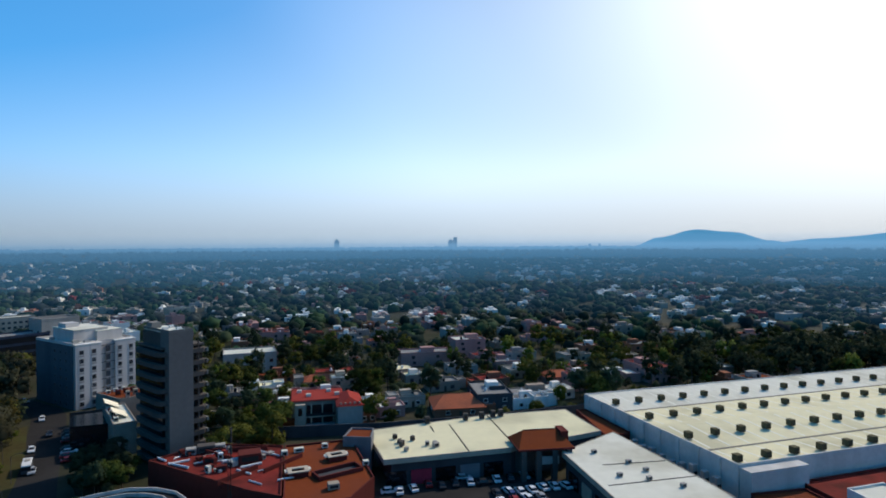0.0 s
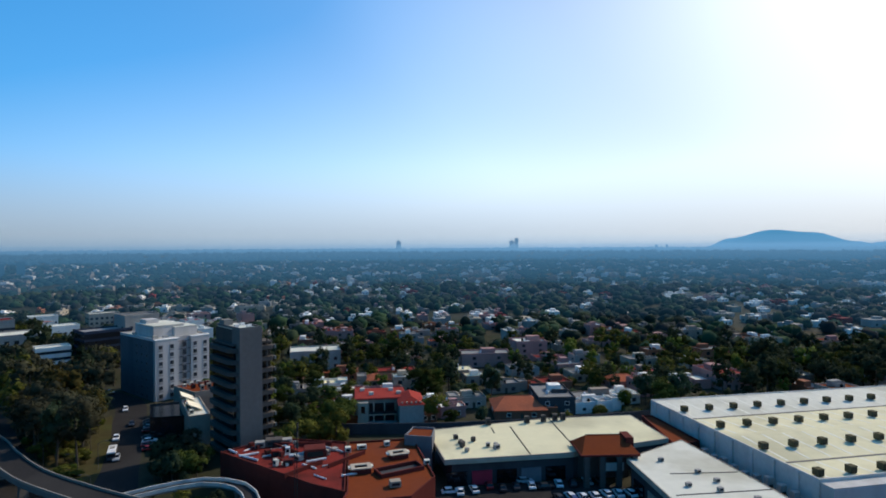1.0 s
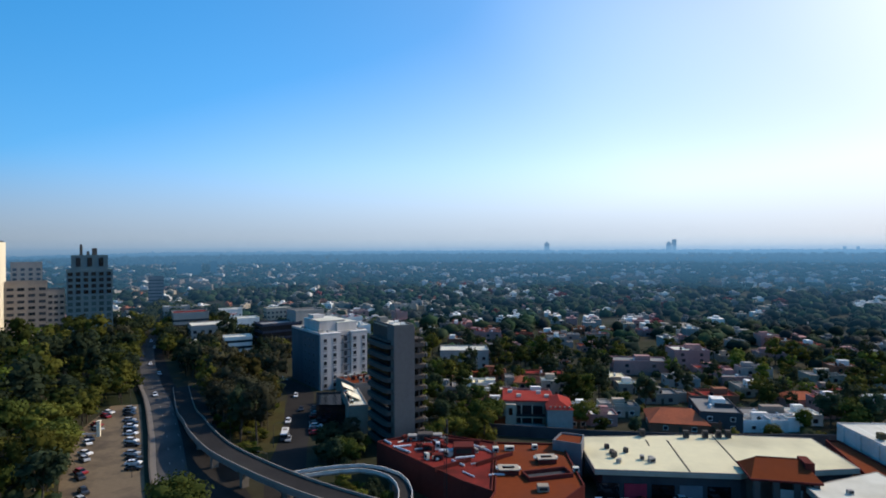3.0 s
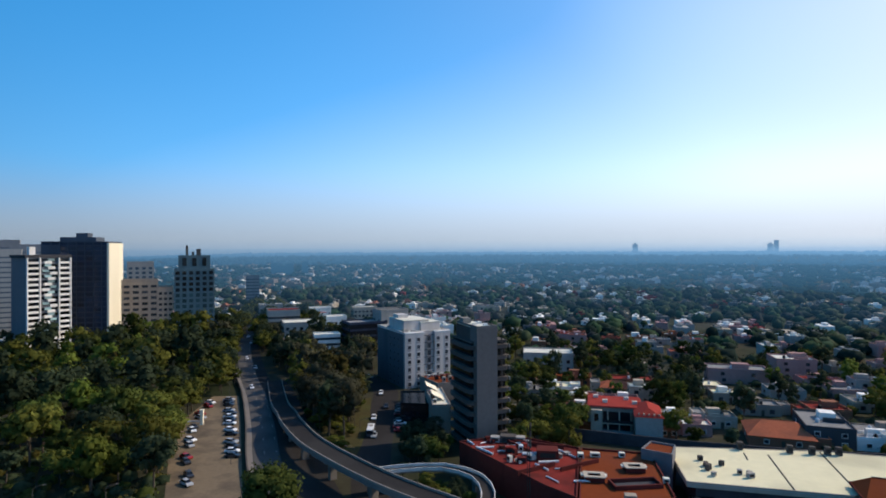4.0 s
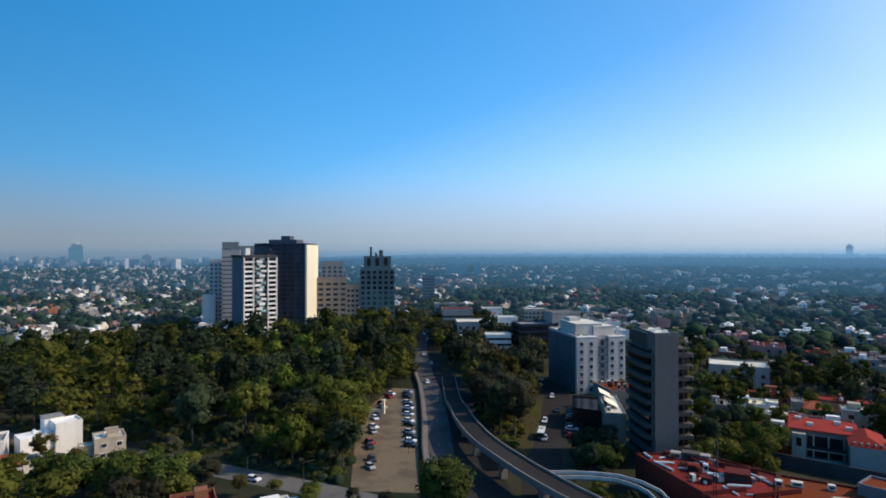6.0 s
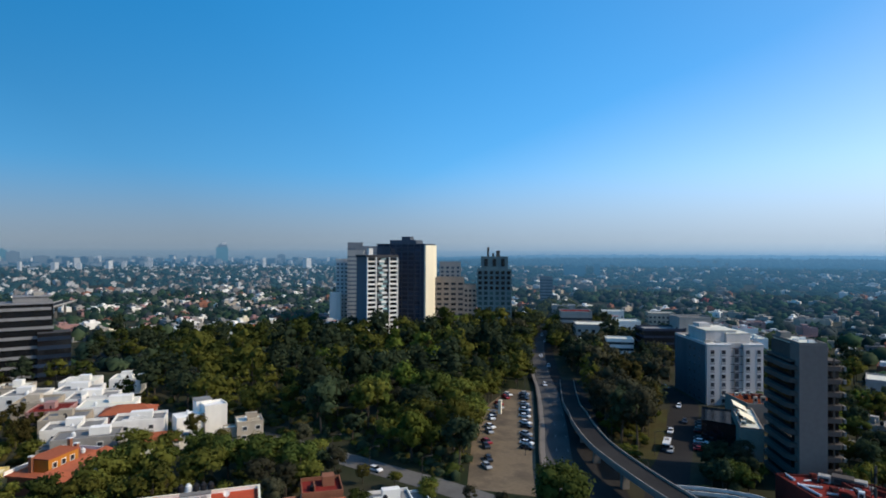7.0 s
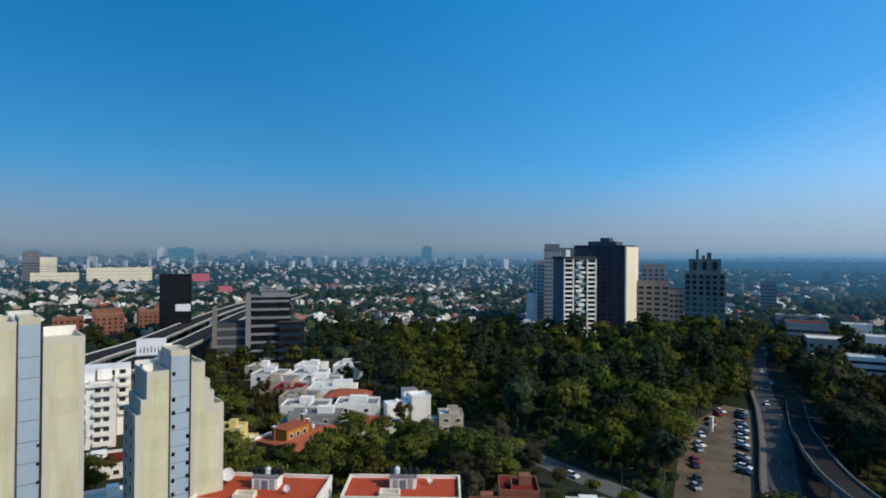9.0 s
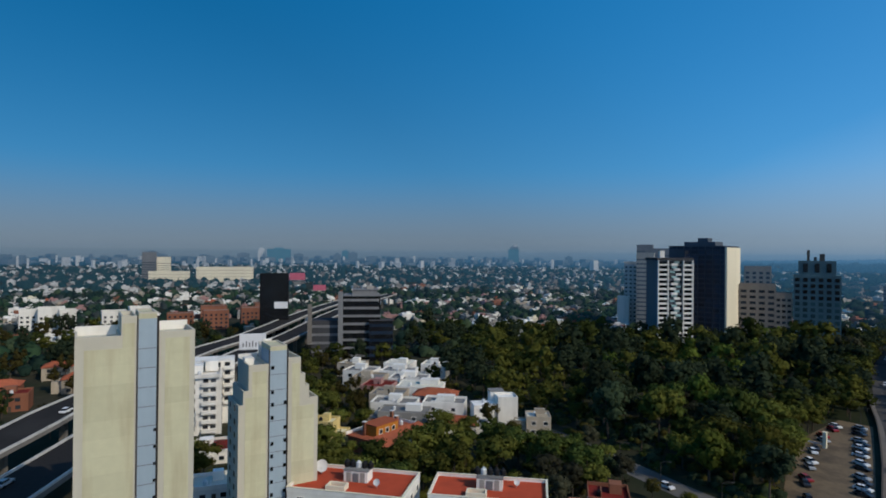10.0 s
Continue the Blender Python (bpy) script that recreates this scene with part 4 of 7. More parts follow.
for x, y in ((38, 148), (40, 133), (46, 131), (47, 136), (44.5, 141), (52, 127)):
    roof_unit(x, y, 7.0, 1.2, 0.9, 0.8, 20, "grey_wall")

# red roofed building beside the ramp
red_a = block("restaurant_building", [(-72.3, 142.2), (-62.2, 154.3), (-42, 152.6), (-34, 121.5), (-42.2, 124.7)], 8.0, "oxblood", "red_roof", "oxblood building with a red flat roof full of plant", rim=0.5)
red_b = block("restaurant_building", [(-41.6, 152.6), (-24.9, 157.2), (-15.8, 131.5), (-19.5, 120.5), (-33.5, 116), (-33.6, 121.5)], 8.0, "oxblood", "rust_roof", "oxblood building with a rust orange flat roof")
for x, y, l, r, rot in ((-69.4, 143.2, 3.6, 0.28, -35), (-65.2, 140, 3.2, 0.25, -30), (-62.3, 138.6, 4.2, 0.28, -25), (-58, 146, 6, 0.3, 35), (-52, 142, 4.0, 0.4, 35),
                        (-49, 146.5, 5, 0.3, 30), (-44, 147, 6.5, 0.25, -30), (-46, 139, 5, 0.3, 35), (-35.5, 131, 4, 0.25, 30), (-27, 136.5, 3.5, 0.25, 25)):
    roof_pipe(x, y, 7.6, l, r, rot)
for x, y, sx, sy, sz, m in ((-61, 149.5, 4.5, 3, 1.6, "slab"), (-64, 147.5, 2.6, 2.2, 1.4, "grey_wall"), (-57, 141.5, 2.8, 2.0, 1.5, "red_roof"), (-58.8, 150.5, 4.5, 2.2, 1.3, "grey_wall"),
                            (-52, 136, 2.4, 1.3, 1.3, "oxblood"), (-55, 143.5, 1.2, 1.2, 1.6, "tank"), (-47.5, 142.5, 5.5, 4.5, 2.2, "oxblood"), (-40, 146, 1.5, 1.5, 1.2, "white_roof"),
                            (-37, 148.5, 2.5, 1.2, 1.0, "white_roof"), (-31, 151.5, 1.5, 1.2, 1.1, "white_roof"), (-18.8, 139.5, 1.4, 1.2, 1.0, "white_roof"), (-24, 126, 2.5, 2.0, 1.2, "beige_wall")):
    roof_unit(x, y, 7.6, sx, sy, sz, 20, m, "rooftop plant box on the red roof")


def skylight(x, y, z, rot):
    top = thing("skylight", pose(x, y, z, 0, 0, rot), "raised roof hatch with white rim", "skylight", "skylights on the red roof")
    part("kerb", Geo().rim([(-2.2, -1.6), (2.2, -1.6), (2.2, 1.6), (-2.2, 1.6)], 0, 1.2, 0.6), M["oxblood"], top, "oxblood painted kerb")
    part("top_frame", Geo().rim([(-2.4, -1.8), (2.4, -1.8), (2.4, 1.8), (-2.4, 1.8)], 1.2, 1.42, 1.0), M["beige_wall"], top, "pale flat top frame")
    part("cover", Geo().box(0, 0, 0.1, 3.0, 1.9, 0.3), M["black_glass"], top)
    for x2 in (-2.5, 2.5):
        part("cap", Geo().box(x2 * 1.06, 0.6, 0.9, 0.5, 1.6, 0.3), M["white_roof"], top)


rr = random.Random(15)
for i in range(26):
    k, u = rr.random(), rr.random()
    x, y = -68 + 27 * k, 141.5 - 13 * k + u * (8 + 12 * k)
    if i % 3 == 0:
        roof_pipe(x, y, 7.6, rr.uniform(1.5, 5.0), rr.uniform(0.14, 0.34), rr.choice((-31, 59, 35)), m=rr.choice(("tank", "metal", "white_wall")), label="pale pipe run across the red roof")
    else:
        roof_unit(x, y, 7.6, rr.uniform(0.7, 2.2), rr.uniform(0.7, 1.6), rr.uniform(0.5, 1.6), rr.choice((-31, 59)), rr.choice(("oxblood", "grey_wall", "oxblood", "slab", "red_roof", "white_roof")), "small rooftop box on the red roof")
for x, y, w, rot in ((-57, 146, 12, -31), (-47, 133, 11, 58), (-52.5, 149.5, 14, 8), (-38.5, 140, 12, 58)):
    part("roof_wall", Geo().box(x + 50.5, y - 139.1, 7.3, w, 0.35, 1.3, rot), M["oxblood"], red_a, "low oxblood wall across the roof")
skylight(-33.5, 133.5, 7.5, 20)
skylight(-26.5, 143.5, 7.5, 25)
part("roof_well", Geo().rim(rect(3.5, 1.5, 11, 4.5, 35), 7.3, 8.5, 0.4), M["oxblood"], red_b, "raised red roof well")
part("well_floor", Geo().prism(rect(3.5, 1.5, 10, 3.6, 35), 7.3, 7.65), M["dark_wall"], red_b, "dark sunken roof well")
t = block("blue_kiosk", [(-26.5, 152.6), (-25.4, 160), (-19.2, 159.6), (-19, 151.7)], 10.2, "blue_grey", "rust_roof", "small blue grey plant house between the roofs")


def mast(x, y, h):
    top = thing("antenna_mast", pose(x, y, 0), "dark slim lattice antenna mast", "mast")
    for a, b in ((-0.35, -0.35), (0.35, -0.35), (0, 0.4)):
        part("leg", Geo().tube((a, b, -0.2), (a * 0.7, b * 0.7, h), 0.07, 0.06, 6), M["dark_metal"], top)
    for i in range(int(h / 1.4)):
        z = i * 1.4
        part("brace", Geo().tube((-0.33, -0.33, z), (0.33, -0.33, z + 1.2), 0.04, 0.04, 4).tube((0.33, -0.33, z), (0, 0.38, z + 1.2), 0.04, 0.04, 4), M["dark_metal"], top)
    for z in (h - 5, h - 2.5, h - 1.2):
        part("antenna", Geo().box(0.45, -0.3, z, 0.3, 0.2, 1.8), M["slab"], top)
    part("tip", Geo().tube((0, 0, h), (0, 0, h + 2.5), 0.05, 0.02, 5), M["dark_metal"], top)


mast(-44.5, 121, 22)


# ---- office tower beside the ramp ----
def balcony_tower():
    x0, y0 = -71.2, 158.5
    rot = 49.0
    top = thing("office_tower", pose(x0, y0, 0, 0, 0, rot), "dark concrete tower with a windowless core and balcony bands", "tower")
    part("core", Geo().box(0, 2.6, -0.3, 6.6, 5.2, 37.3), M["core_grey"], top, "blank dark concrete lift core")
    part("core_back", Geo().box(0, 11, -0.3, 6.5, 11.6, 36.8), M["slab"], top)
    part("body", Geo().box(1.6, 10, -0.3, 11.2, 14.7, 32.6), M["black_glass"], top, "dark glazed office floors")
    part("parapet", Geo().rim(rect(0, 8.2, 6.6, 16.3, 0), 37.0, 37.6, 0.3), M["concrete"], top)
    part("roof", Geo().box(0, 8.2, 36.6, 6.0, 15.6, 0.5), M["white_roof"], top, "pale weathered core roof")
    part("roof_slab", Geo().box(1.6, 10, 32.3, 12, 15.4, 0.5), M["slab"], top)
    for i in range(10):
        z = 0.9 + i * 3.28
        part("balcony", Geo().prism([(-3.8, 1.2), (-3.4, 0.7), (-3.4, 18), (-4.8, 18), (-5.4, 15.7), (-5.4, 3.7), (-4.8, 1.9)], z, z + 1.2), M["slab"], top, "curved concrete balcony band")
        part("balcony", Geo().prism([(3.4, 1.2), (6.9, 1.2), (8.0, 2.3), (8.0, 17.5), (3.4, 17.5)], z, z + 1.2), M["slab"], top, "concrete balcony band")
        part("balcony_end", Geo().box(8.05, 2.3, z + 0.1, 0.5, 2.0, 1.0), M["pale"], top, "pale balcony end panel")
        part("mullion", Geo().box(5.6, 1.7, z + 1.2, 0.3, 0.3, 2.08), M["slab"], top)
    part("stair_house", Geo().box(-1.5, 13.5, 37.0, 2.6, 3.4, 1.7), M["pale"], top)
    for lx, ly in ((1.2, 4), (-1.4, 6.5), (1.6, 9.5)):
        part("roof_box", Geo().box(lx, ly, 37.0, 1.3, 1.0, 0.8), M["white_wall"], top)
    claim(rect(x0 - 6, y0 + 6, 24, 24, rot))


balcony_tower()


def hotel():
    rot = 56.3
    top = thing("hotel", pose(-142.5, 232.7, 0, 0, 0, rot), "white and grey ten storey hotel with rows of windows", "hotel")
    W, D, Z = 22.2, 31.5, 23.6
    f = -D / 2
    part("wall", Geo().box(0, 0.45, -0.3, W - 0.2, D - 0.9, Z + 0.3), M["hotel_wall"], top, "grey painted facade")
    for x, w in ((-6.5, 9.2), (7.2, 7.8)):
        part("bay", Geo().box(x, f + 1.2, -0.3, w, 3.0, Z + 0.5), M["hotel_wall"], top, "projecting facade bay")
        part("bay_coping", Geo().box(x, f + 1.2, Z + 0.2, w + 0.4, 3.3, 0.35), M["white_wall"], top)
    part("side_wall", Geo().box(-W / 2 - 0.05, 0.6, -0.3, 0.4, D - 1.4, Z + 0.2), M["hotel_side"], top, "dark grey flank")
    part("parapet", Geo().rim(rect(0, 0.6, W + 0.3, D - 0.9, 0), Z - 0.3, Z + 0.9, 0.35), M["hotel_wall"], top)
    part("roof", Geo().box(0, 1, Z, W - 0.8, D - 2.8, 0.2), M["white_roof"], top)
    part("penthouse", Geo().box(-1.8, 0.5, Z + 0.2, 12.5, 17, 4.6), M["hotel_wall"], top, "grey rooftop penthouse")
    part("penthouse", Geo().box(4.5, -4.5, Z + 0.2, 9.5, 10, 3.6), M["hotel_wall"], top, "lower grey rooftop penthouse")
    part("penthouse_roof", Geo().box(-1.8, 0.5, Z + 4.8, 12.9, 17.4, 0.25).box(4.5, -4.5, Z + 3.8, 9.7, 10.2, 0.2), M["white_roof"], top)
    part("lift_house", Geo().box(-4, 5, Z + 5.0, 5, 6, 1.6), M["hotel_wall"], top)
    for lx, ly, h in ((-8, -9, 1.2), (-5, -11.5, 0.9), (9, 4, 1.1), (8.5, 9, 1.4), (-8.5, 8, 1.0)):
        part("roof_unit", Geo().box(lx, ly, Z + 0.2, 2.0, 1.6, h), M["grey_wall"], top)
    part("entrance_canopy", Geo().box(2.0, f - 1.8, 3.4, 13, 4.2, 0.5), M["white_wall"], top)
    for r in range(7):
        z = 0.9 + r * 3.2
        for x in (-9.0, -4.6, 5.0, 9.3):
            window(top, x, f - 0.3, z, 1.8, 1.8, 0, glass="hotel_pane", trim="hotel_wall")
            part("sill_panel", Geo().box(x, f - 0.33, z - 0.75, 1.8, 0.14, 0.6), M["sill_grey"], top, "grey panel below the window")
        window(top, 0.7, f, z, 1.6, 2.2, 0, glass="hotel_pane", trim="hotel_side")
        for y in (-9.5, -5, -0.5):
            window(top, -W / 2 - 0.25, y, z, 1.0, 1.2, 270, trim="hotel_side")
        part("floor_line", Geo().box(0.65, f + 0.05, z + 2.35, 5.0, 0.3, 0.25), M["hotel_side"], top)
    claim(rect(-142.5, 232.7, 26, 36, rot))


hotel()
t = block("podium_building", [(-120, 187), (-110.7, 172.4), (-100.1, 176), (-109.5, 193)], 7.0, "black_glass", "black_glass", "low black glazed podium building below the hotel")
t = block("podium_building", [(-121, 203), (-113, 213), (-100, 204), (-108, 194.5)], 9.5, "brown_stone", "rust_roof", "small brownish building with a cluttered rust roof")
for i in range(9):
    roof_unit(-117 + (i % 3) * 4.6 + (i // 3) * 1.2, 203.5 - (i % 3) * 2.2 + (i // 3) * 2.6, 9.05, 1.2 + 0.3 * (i % 2), 1.1, 1.0 + 0.5 * (i % 3), 40, ("white_roof", "oxblood", "beige_wall")[i % 3], "small box on the cluttered rust roof")
t = block("podium_building", [(-109, 186.5), (-104, 190), (-89.5, 170), (-94.5, 166.5)], 9.5, "brown_stone", "white_roof", "narrow building with a bright pale roof")


def awning(x, y, z, rot):
    top = thing("awning", pose(x, y, z, 0, 0, rot), "cream sloping awning over a roof terrace", "awning")
    part("cloth", Geo().add([(-3.6, -2.0, 0.4), (3.6, -2.0, 0.4), (3.6, 2.0, 2.4), (-3.6, 2.0, 2.4), (-3.6, -2.0, 0.28), (3.6, -2.0, 0.28), (3.6, 2.0, 2.28), (-3.6, 2.0, 2.28)],
                            [(0, 1, 2, 3), (7, 6, 5, 4), (0, 4, 5, 1), (1, 5, 6, 2), (2, 6, 7, 3), (3, 7, 4, 0)]), M["cream_wall"], top)
    for a, b, h in ((-3.4, -1.8, 0.35), (3.4, -1.8, 0.35), (-3.4, 1.8, 2.25), (3.4, 1.8, 2.25)):
        part("post", Geo().tube((a, b, -0.05), (a, b, h), 0.07, 0.07, 6), M["metal"], top)


awning(-106, 186, 9.1, 125)
awning(-98, 176, 9.1, 125)
for i in range(5):
    roof_unit(-103.5 + i * 1.9, 181 - i * 2.6, 9.05, 1.3, 1.2, 0.8 + 0.4 * (i % 3), 30, ("oxblood", "white_roof", "beige_wall")[i % 3], "small box on the narrow roof")


def slab_block(name, x, y, rot, w, d, h, label, wall, band, rows, storey, z0, category="office building", cols=0, roof="grey_roof", gap=1.5, size=(1.6, 1.5), sides=(0, 1, 3), glass="window"):
    """A block with continuous window bands, or with single windows where cols is given."""
    top = thing(name, pose(x, y, 0, 0, 0, rot), label, category)
    part("wall", Geo().box(0, 0, -0.3, w, d, h + 0.3), M[wall], top)
    part("parapet", Geo().rim(rect(0, 0, w + 0.2, d + 0.2, 0), h - 0.2, h + 0.8, 0.3), M[wall], top)
    part("roof", Geo().box(0, 0, h, w - 0.6, d - 0.6, 0.15), M[roof], top)
    for r in range(rows):
        z = z0 + r * storey
        if cols:
            for s in sides:
                c = cols if s in (0, 2) else max(1, round(cols * d / w))
                span = w if s in (0, 2) else d
                for i in range(c):
                    u = (i + 0.5) / c * span - span / 2
                    px, py = ((u, -d / 2), (w / 2, u), (-u, d / 2), (-w / 2, -u))[s]
                    window(top, px, py, z, size[0], size[1], (0, 90, 180, 270)[s], glass=glass, trim=wall, far=math.hypot(x, y) > 240)
        else:
            part("window_band", Geo().box(0, 0, z, w + 0.12, d + 0.12, gap), M[band], top, "dark band of windows")
    claim(rect(x, y, w + 5, d + 5, rot))
    return top


slab_block("office_building", -201, 275, 56, 22, 14, 19, "dark navy office block with black glazed fronts", "navy_panel", "black_glass", 5, 3.6, 1.6, gap=2.4)
slab_block("office_building", -193, 290, 56, 17, 14, 25, "grey office block with rows of windows", "grey_wall", "window", 6, 3.3, 2.0, cols=3)
slab_block("office_building", -263.5, 293, 49, 26, 20, 13.8, "grey three storey office block with rows of windows", "grey_wall", "window", 3, 4.0, 1.6, cols=6, roof="white_roof", size=(2.0, 1.8))
slab_block("office_building", -303, 316, 49, 22, 18, 17.5, "grey office block with a red roof", "grey_wall", "window", 4, 3.5, 1.6, roof="red_roof")
slab_block("office_building", -212, 254.5, 46.7, 14.0, 10, 13.6, "long low white building with window bands", "white_wall", "window", 4, 3.2, 1.6, roof="white_roof", gap=1.3)
slab_block("house", -94, 283, 20, 24, 16, 9, "pale grey flat roofed building among trees", "grey_wall", "window", 2, 3.4, 1.5, cols=5, roof="white_roof", category="house")

for x, y, w, h, wall, roof, words in ((-340, 399, 18, 10, "white_wall", "white_roof", "white office building with a bright flat roof"), (-285, 352, 16, 10, "white_wall", "white_roof", "low white building with a bright roof"),
                                      (-296, 404, 20, 12, "beige_wall", "white_roof", "beige building with a pale flat roof"), (-262, 386, 18, 11, "pink_wall", "grey_roof", "faded pink building among trees"),
                                      (-379, 380, 20, 13, "grey_wall", "white_roof", "grey building with a pale roof"), (-318, 372, 14, 9, "white_wall", "tile_roof", "white house with a clay tile roof")):
    slab_block("office_building", x, y, 50, w, 12, h, words, wall, "window", max(2, int(h / 3.6)), 3.4, 1.5, cols=max(3, int(w / 3.2)), roof=roof, size=(1.8, 1.5))

claim([(-272, 282), (-246, 304), (-236, 292), (-262, 270)])          # kept free of trees so the office shows from the camera

# ---- towers beyond the park ----
def white_tower():
    rot = 85.0
    top = thing("apartment_tower", pose(-359, 182.8, 0, 0, 0, rot), "white apartment tower with balcony columns and a blank blue grey side", "tower")
    W, D, Z = 22, 19, 57
    # body painted in the blue grey tone of its unlit side
    part("body", Geo().box(0, 0, -0.3, W, D, Z), M["blue_grey"], top)
    part("roof", Geo().box(0, 0, Z - 0.3, W + 1.2, D + 1.2, 1.6), M["dark_wall"], top)
    part("tank_house", Geo().box(-4, 2, Z + 1.3, 3, 3, 4.5), M["white_wall"], top)
    for r in range(18):
        z = 2 + r * 3.02
        for x, w in ((-7.8, 5.2), (8.0, 5.0)):
            b = part("balcony", Geo().box(x, -D / 2 - 0.7, z, w, 1.5, 1.15), M["white_wall"], top, "white balcony front")
        off = (-1.9, -0.8, 0.8, 1.9, 0.8, -0.8)[r % 6]
        part("balcony", Geo().box(0.2 + off, -D / 2 - 0.7, z, 3.6, 1.5, 1.5), M["white_wall"], top, "staggered balcony front")
        part("balcony", Geo().box(0.2 - off, -D / 2 - 0.5, z + 1.5, 3.2, 1.1, 1.3), M["teal_pale"], top, "pale teal glazed balcony")
        part("window_band", Geo().box(0, -D / 2 - 0.03, z + 1.2, W - 1, 0.12, 1.6), M["black_glass"], top)
    for x in (-10.8, -4.6, 5.0, 10.9):
        part("fin", Geo().box(x, -D / 2 - 0.8, -0.3, 0.5, 1.7, Z), M["white_wall"], top)
    claim(rect(-359, 182.8, 28, 26, rot))


def dark_tower():
    rot = 40.0
    top = thing("apartment_tower", pose(-370.8, 213, 0, 0, 0, rot), "dark blue glass tower with a cream end wall", "tower")
    W, D, Z = 36, 25, 66
    part("body", Geo().box(0, 0, -0.3, W, D, Z), M["navy_panel"], top)
    part("left_bay", Geo().box(-12.5, -D / 2 - 0.1, -0.3, 10, 0.6, Z - 1.5), M["navy_pale"], top, "slate blue bay")
    part("end_wall", Geo().box(W / 2 + 0.5, 0, -0.3, 1.2, D + 0.4, Z - 0.5), M["cream_wall"], top, "sunlit cream end wall")
    part("crown", Geo().box(0, 0, Z - 0.3, 20, 14, 3.2), M["navy_pale"], top)
    part("lift_house", Geo().box(1, 0, Z + 2.9, 6.5, 8, 2.6), M["navy_pale"], top)
    part("roof_slab", Geo().box(0, 0, Z - 0.4, W + 0.6, D + 0.6, 0.6), M["navy_pale"], top)
    for r in range(21):
        part("floor_edge", Geo().box(-0.3, 0, 1.5 + r * 3.1, W - 0.4, D + 0.3, 0.35), M["navy_pale"], top)
    for r in range(20):
        for x in (-10.3, -5.7, -1.1, 3.5, 8.1, 12.7):
            part("window", Geo().box(x, -D / 2 - 0.12, 2.2 + r * 3.1, 3.4, 0.2, 1.6), M["navy_glass"], top)
    for x in (-17.6, -12.6, -8, -3.4, 1.2, 5.8, 10.4, 15):
        part("mullion", Geo().box(x, -D / 2 - 0.2, -0.3, 0.4, 0.5, Z), M["navy_pale"], top)
    claim(rect(-370.8, 213, 42, 32, rot))


white_tower()
dark_tower()
slab_block("apartment_tower", -486, 226, 62, 13, 16, 68, "grey tower behind the white tower", "blue_grey", "navy_pale", 19, 3.3, 3, gap=1.0, category="tower")
slab_block("apartment_tower", -455, 224, 62, 22, 14, 64.5, "dark grey tower behind the white tower", "blue_grey", "navy_pale", 18, 3.3, 3, gap=1.0, category="tower")
slab_block("apartment_tower", -442, 206, 62, 13, 14, 61, "grey apartment tower with narrow bands", "grey_wall", "navy_pale", 17, 3.3, 3, gap=1.0, category="tower")
slab_block("apartment_tower", -462, 203, 62, 10, 12, 53.5, "pale pinkish apartment tower beside the grey ones", "hotel_wall", "window", 15, 3.3, 3, category="tower", cols=3, size=(1.6, 1.4))
slab_block("office_building", -453, 193, 62, 9, 10, 26, "plain white block beside the towers", "white_wall", "navy_pale", 1, 3.5, 3, gap=1.2)
slab_block("office_building", -362.4, 245.7, 55.7, 21, 16, 41, "brown precast office block with window bands", "brown_stone", "window", 10, 3.75, 2.5, cols=4, size=(3.4, 1.7))
slab_block("office_building", -354, 258, 55.7, 9, 16, 35.5, "lower brown precast office wing", "brown_stone", "window", 9, 3.6, 2.5, cols=3, size=(2.0, 1.6))
slab_block("office_building", -463, 314, 57, 20, 14, 50.5, "pinkish brown block with open top floors", "brown_stone", "window", 12, 3.8, 3, cols=4, size=(2.6, 2.0))


def teal_tower():
    rot = 52.5
    top = thing("office_tower", pose(-345, 274, 0, 0, 0, rot), "grey green office tower with stepped crown and chimneys", "tower")
    W, D, Z = 25, 22, 48.5
    part("body", Geo().box(0, 0, -0.3, W, D, Z), M["teal_stone"], top)
    part("crown", Geo().box(0, 0, Z - 0.3, 20, 18, 9.0), M["teal_stone"], top)
    for x in (-6.2, 0, 6.2):
        part("crown_opening", Geo().box(x, -9.06, Z + 1.5, 2.6, 0.3, 5.6), M["black_glass"], top)
    for x, z, w in ((-4.6, 7.0, 1.6), (-0.8, 2.6, 1.6), (2.8, 4.6, 2.8)):
        part("chimney", Geo().box(x, -2, Z + 8.5, w, w, z), M["slab"], top)
    for r in range(12):
        for c in range(6):
            window(top, -W / 2 + (c + 0.5) * W / 6, -D / 2, 3 + r * 3.75, 2.5, 2.3, 0, glass="teal_glass" if r < 8 and r > 1 else "black_glass", trim="teal_stone", far=True)
        for c in range(5):
            window(top, W / 2, -D / 2 + (c + 0.5) * D / 5, 3 + r * 3.75, 2.5, 2.3, 90, glass="teal_glass" if r < 8 else "black_glass", trim="teal_stone", far=True)
    claim(rect(-345, 274, 32, 28, rot))


teal_tower()

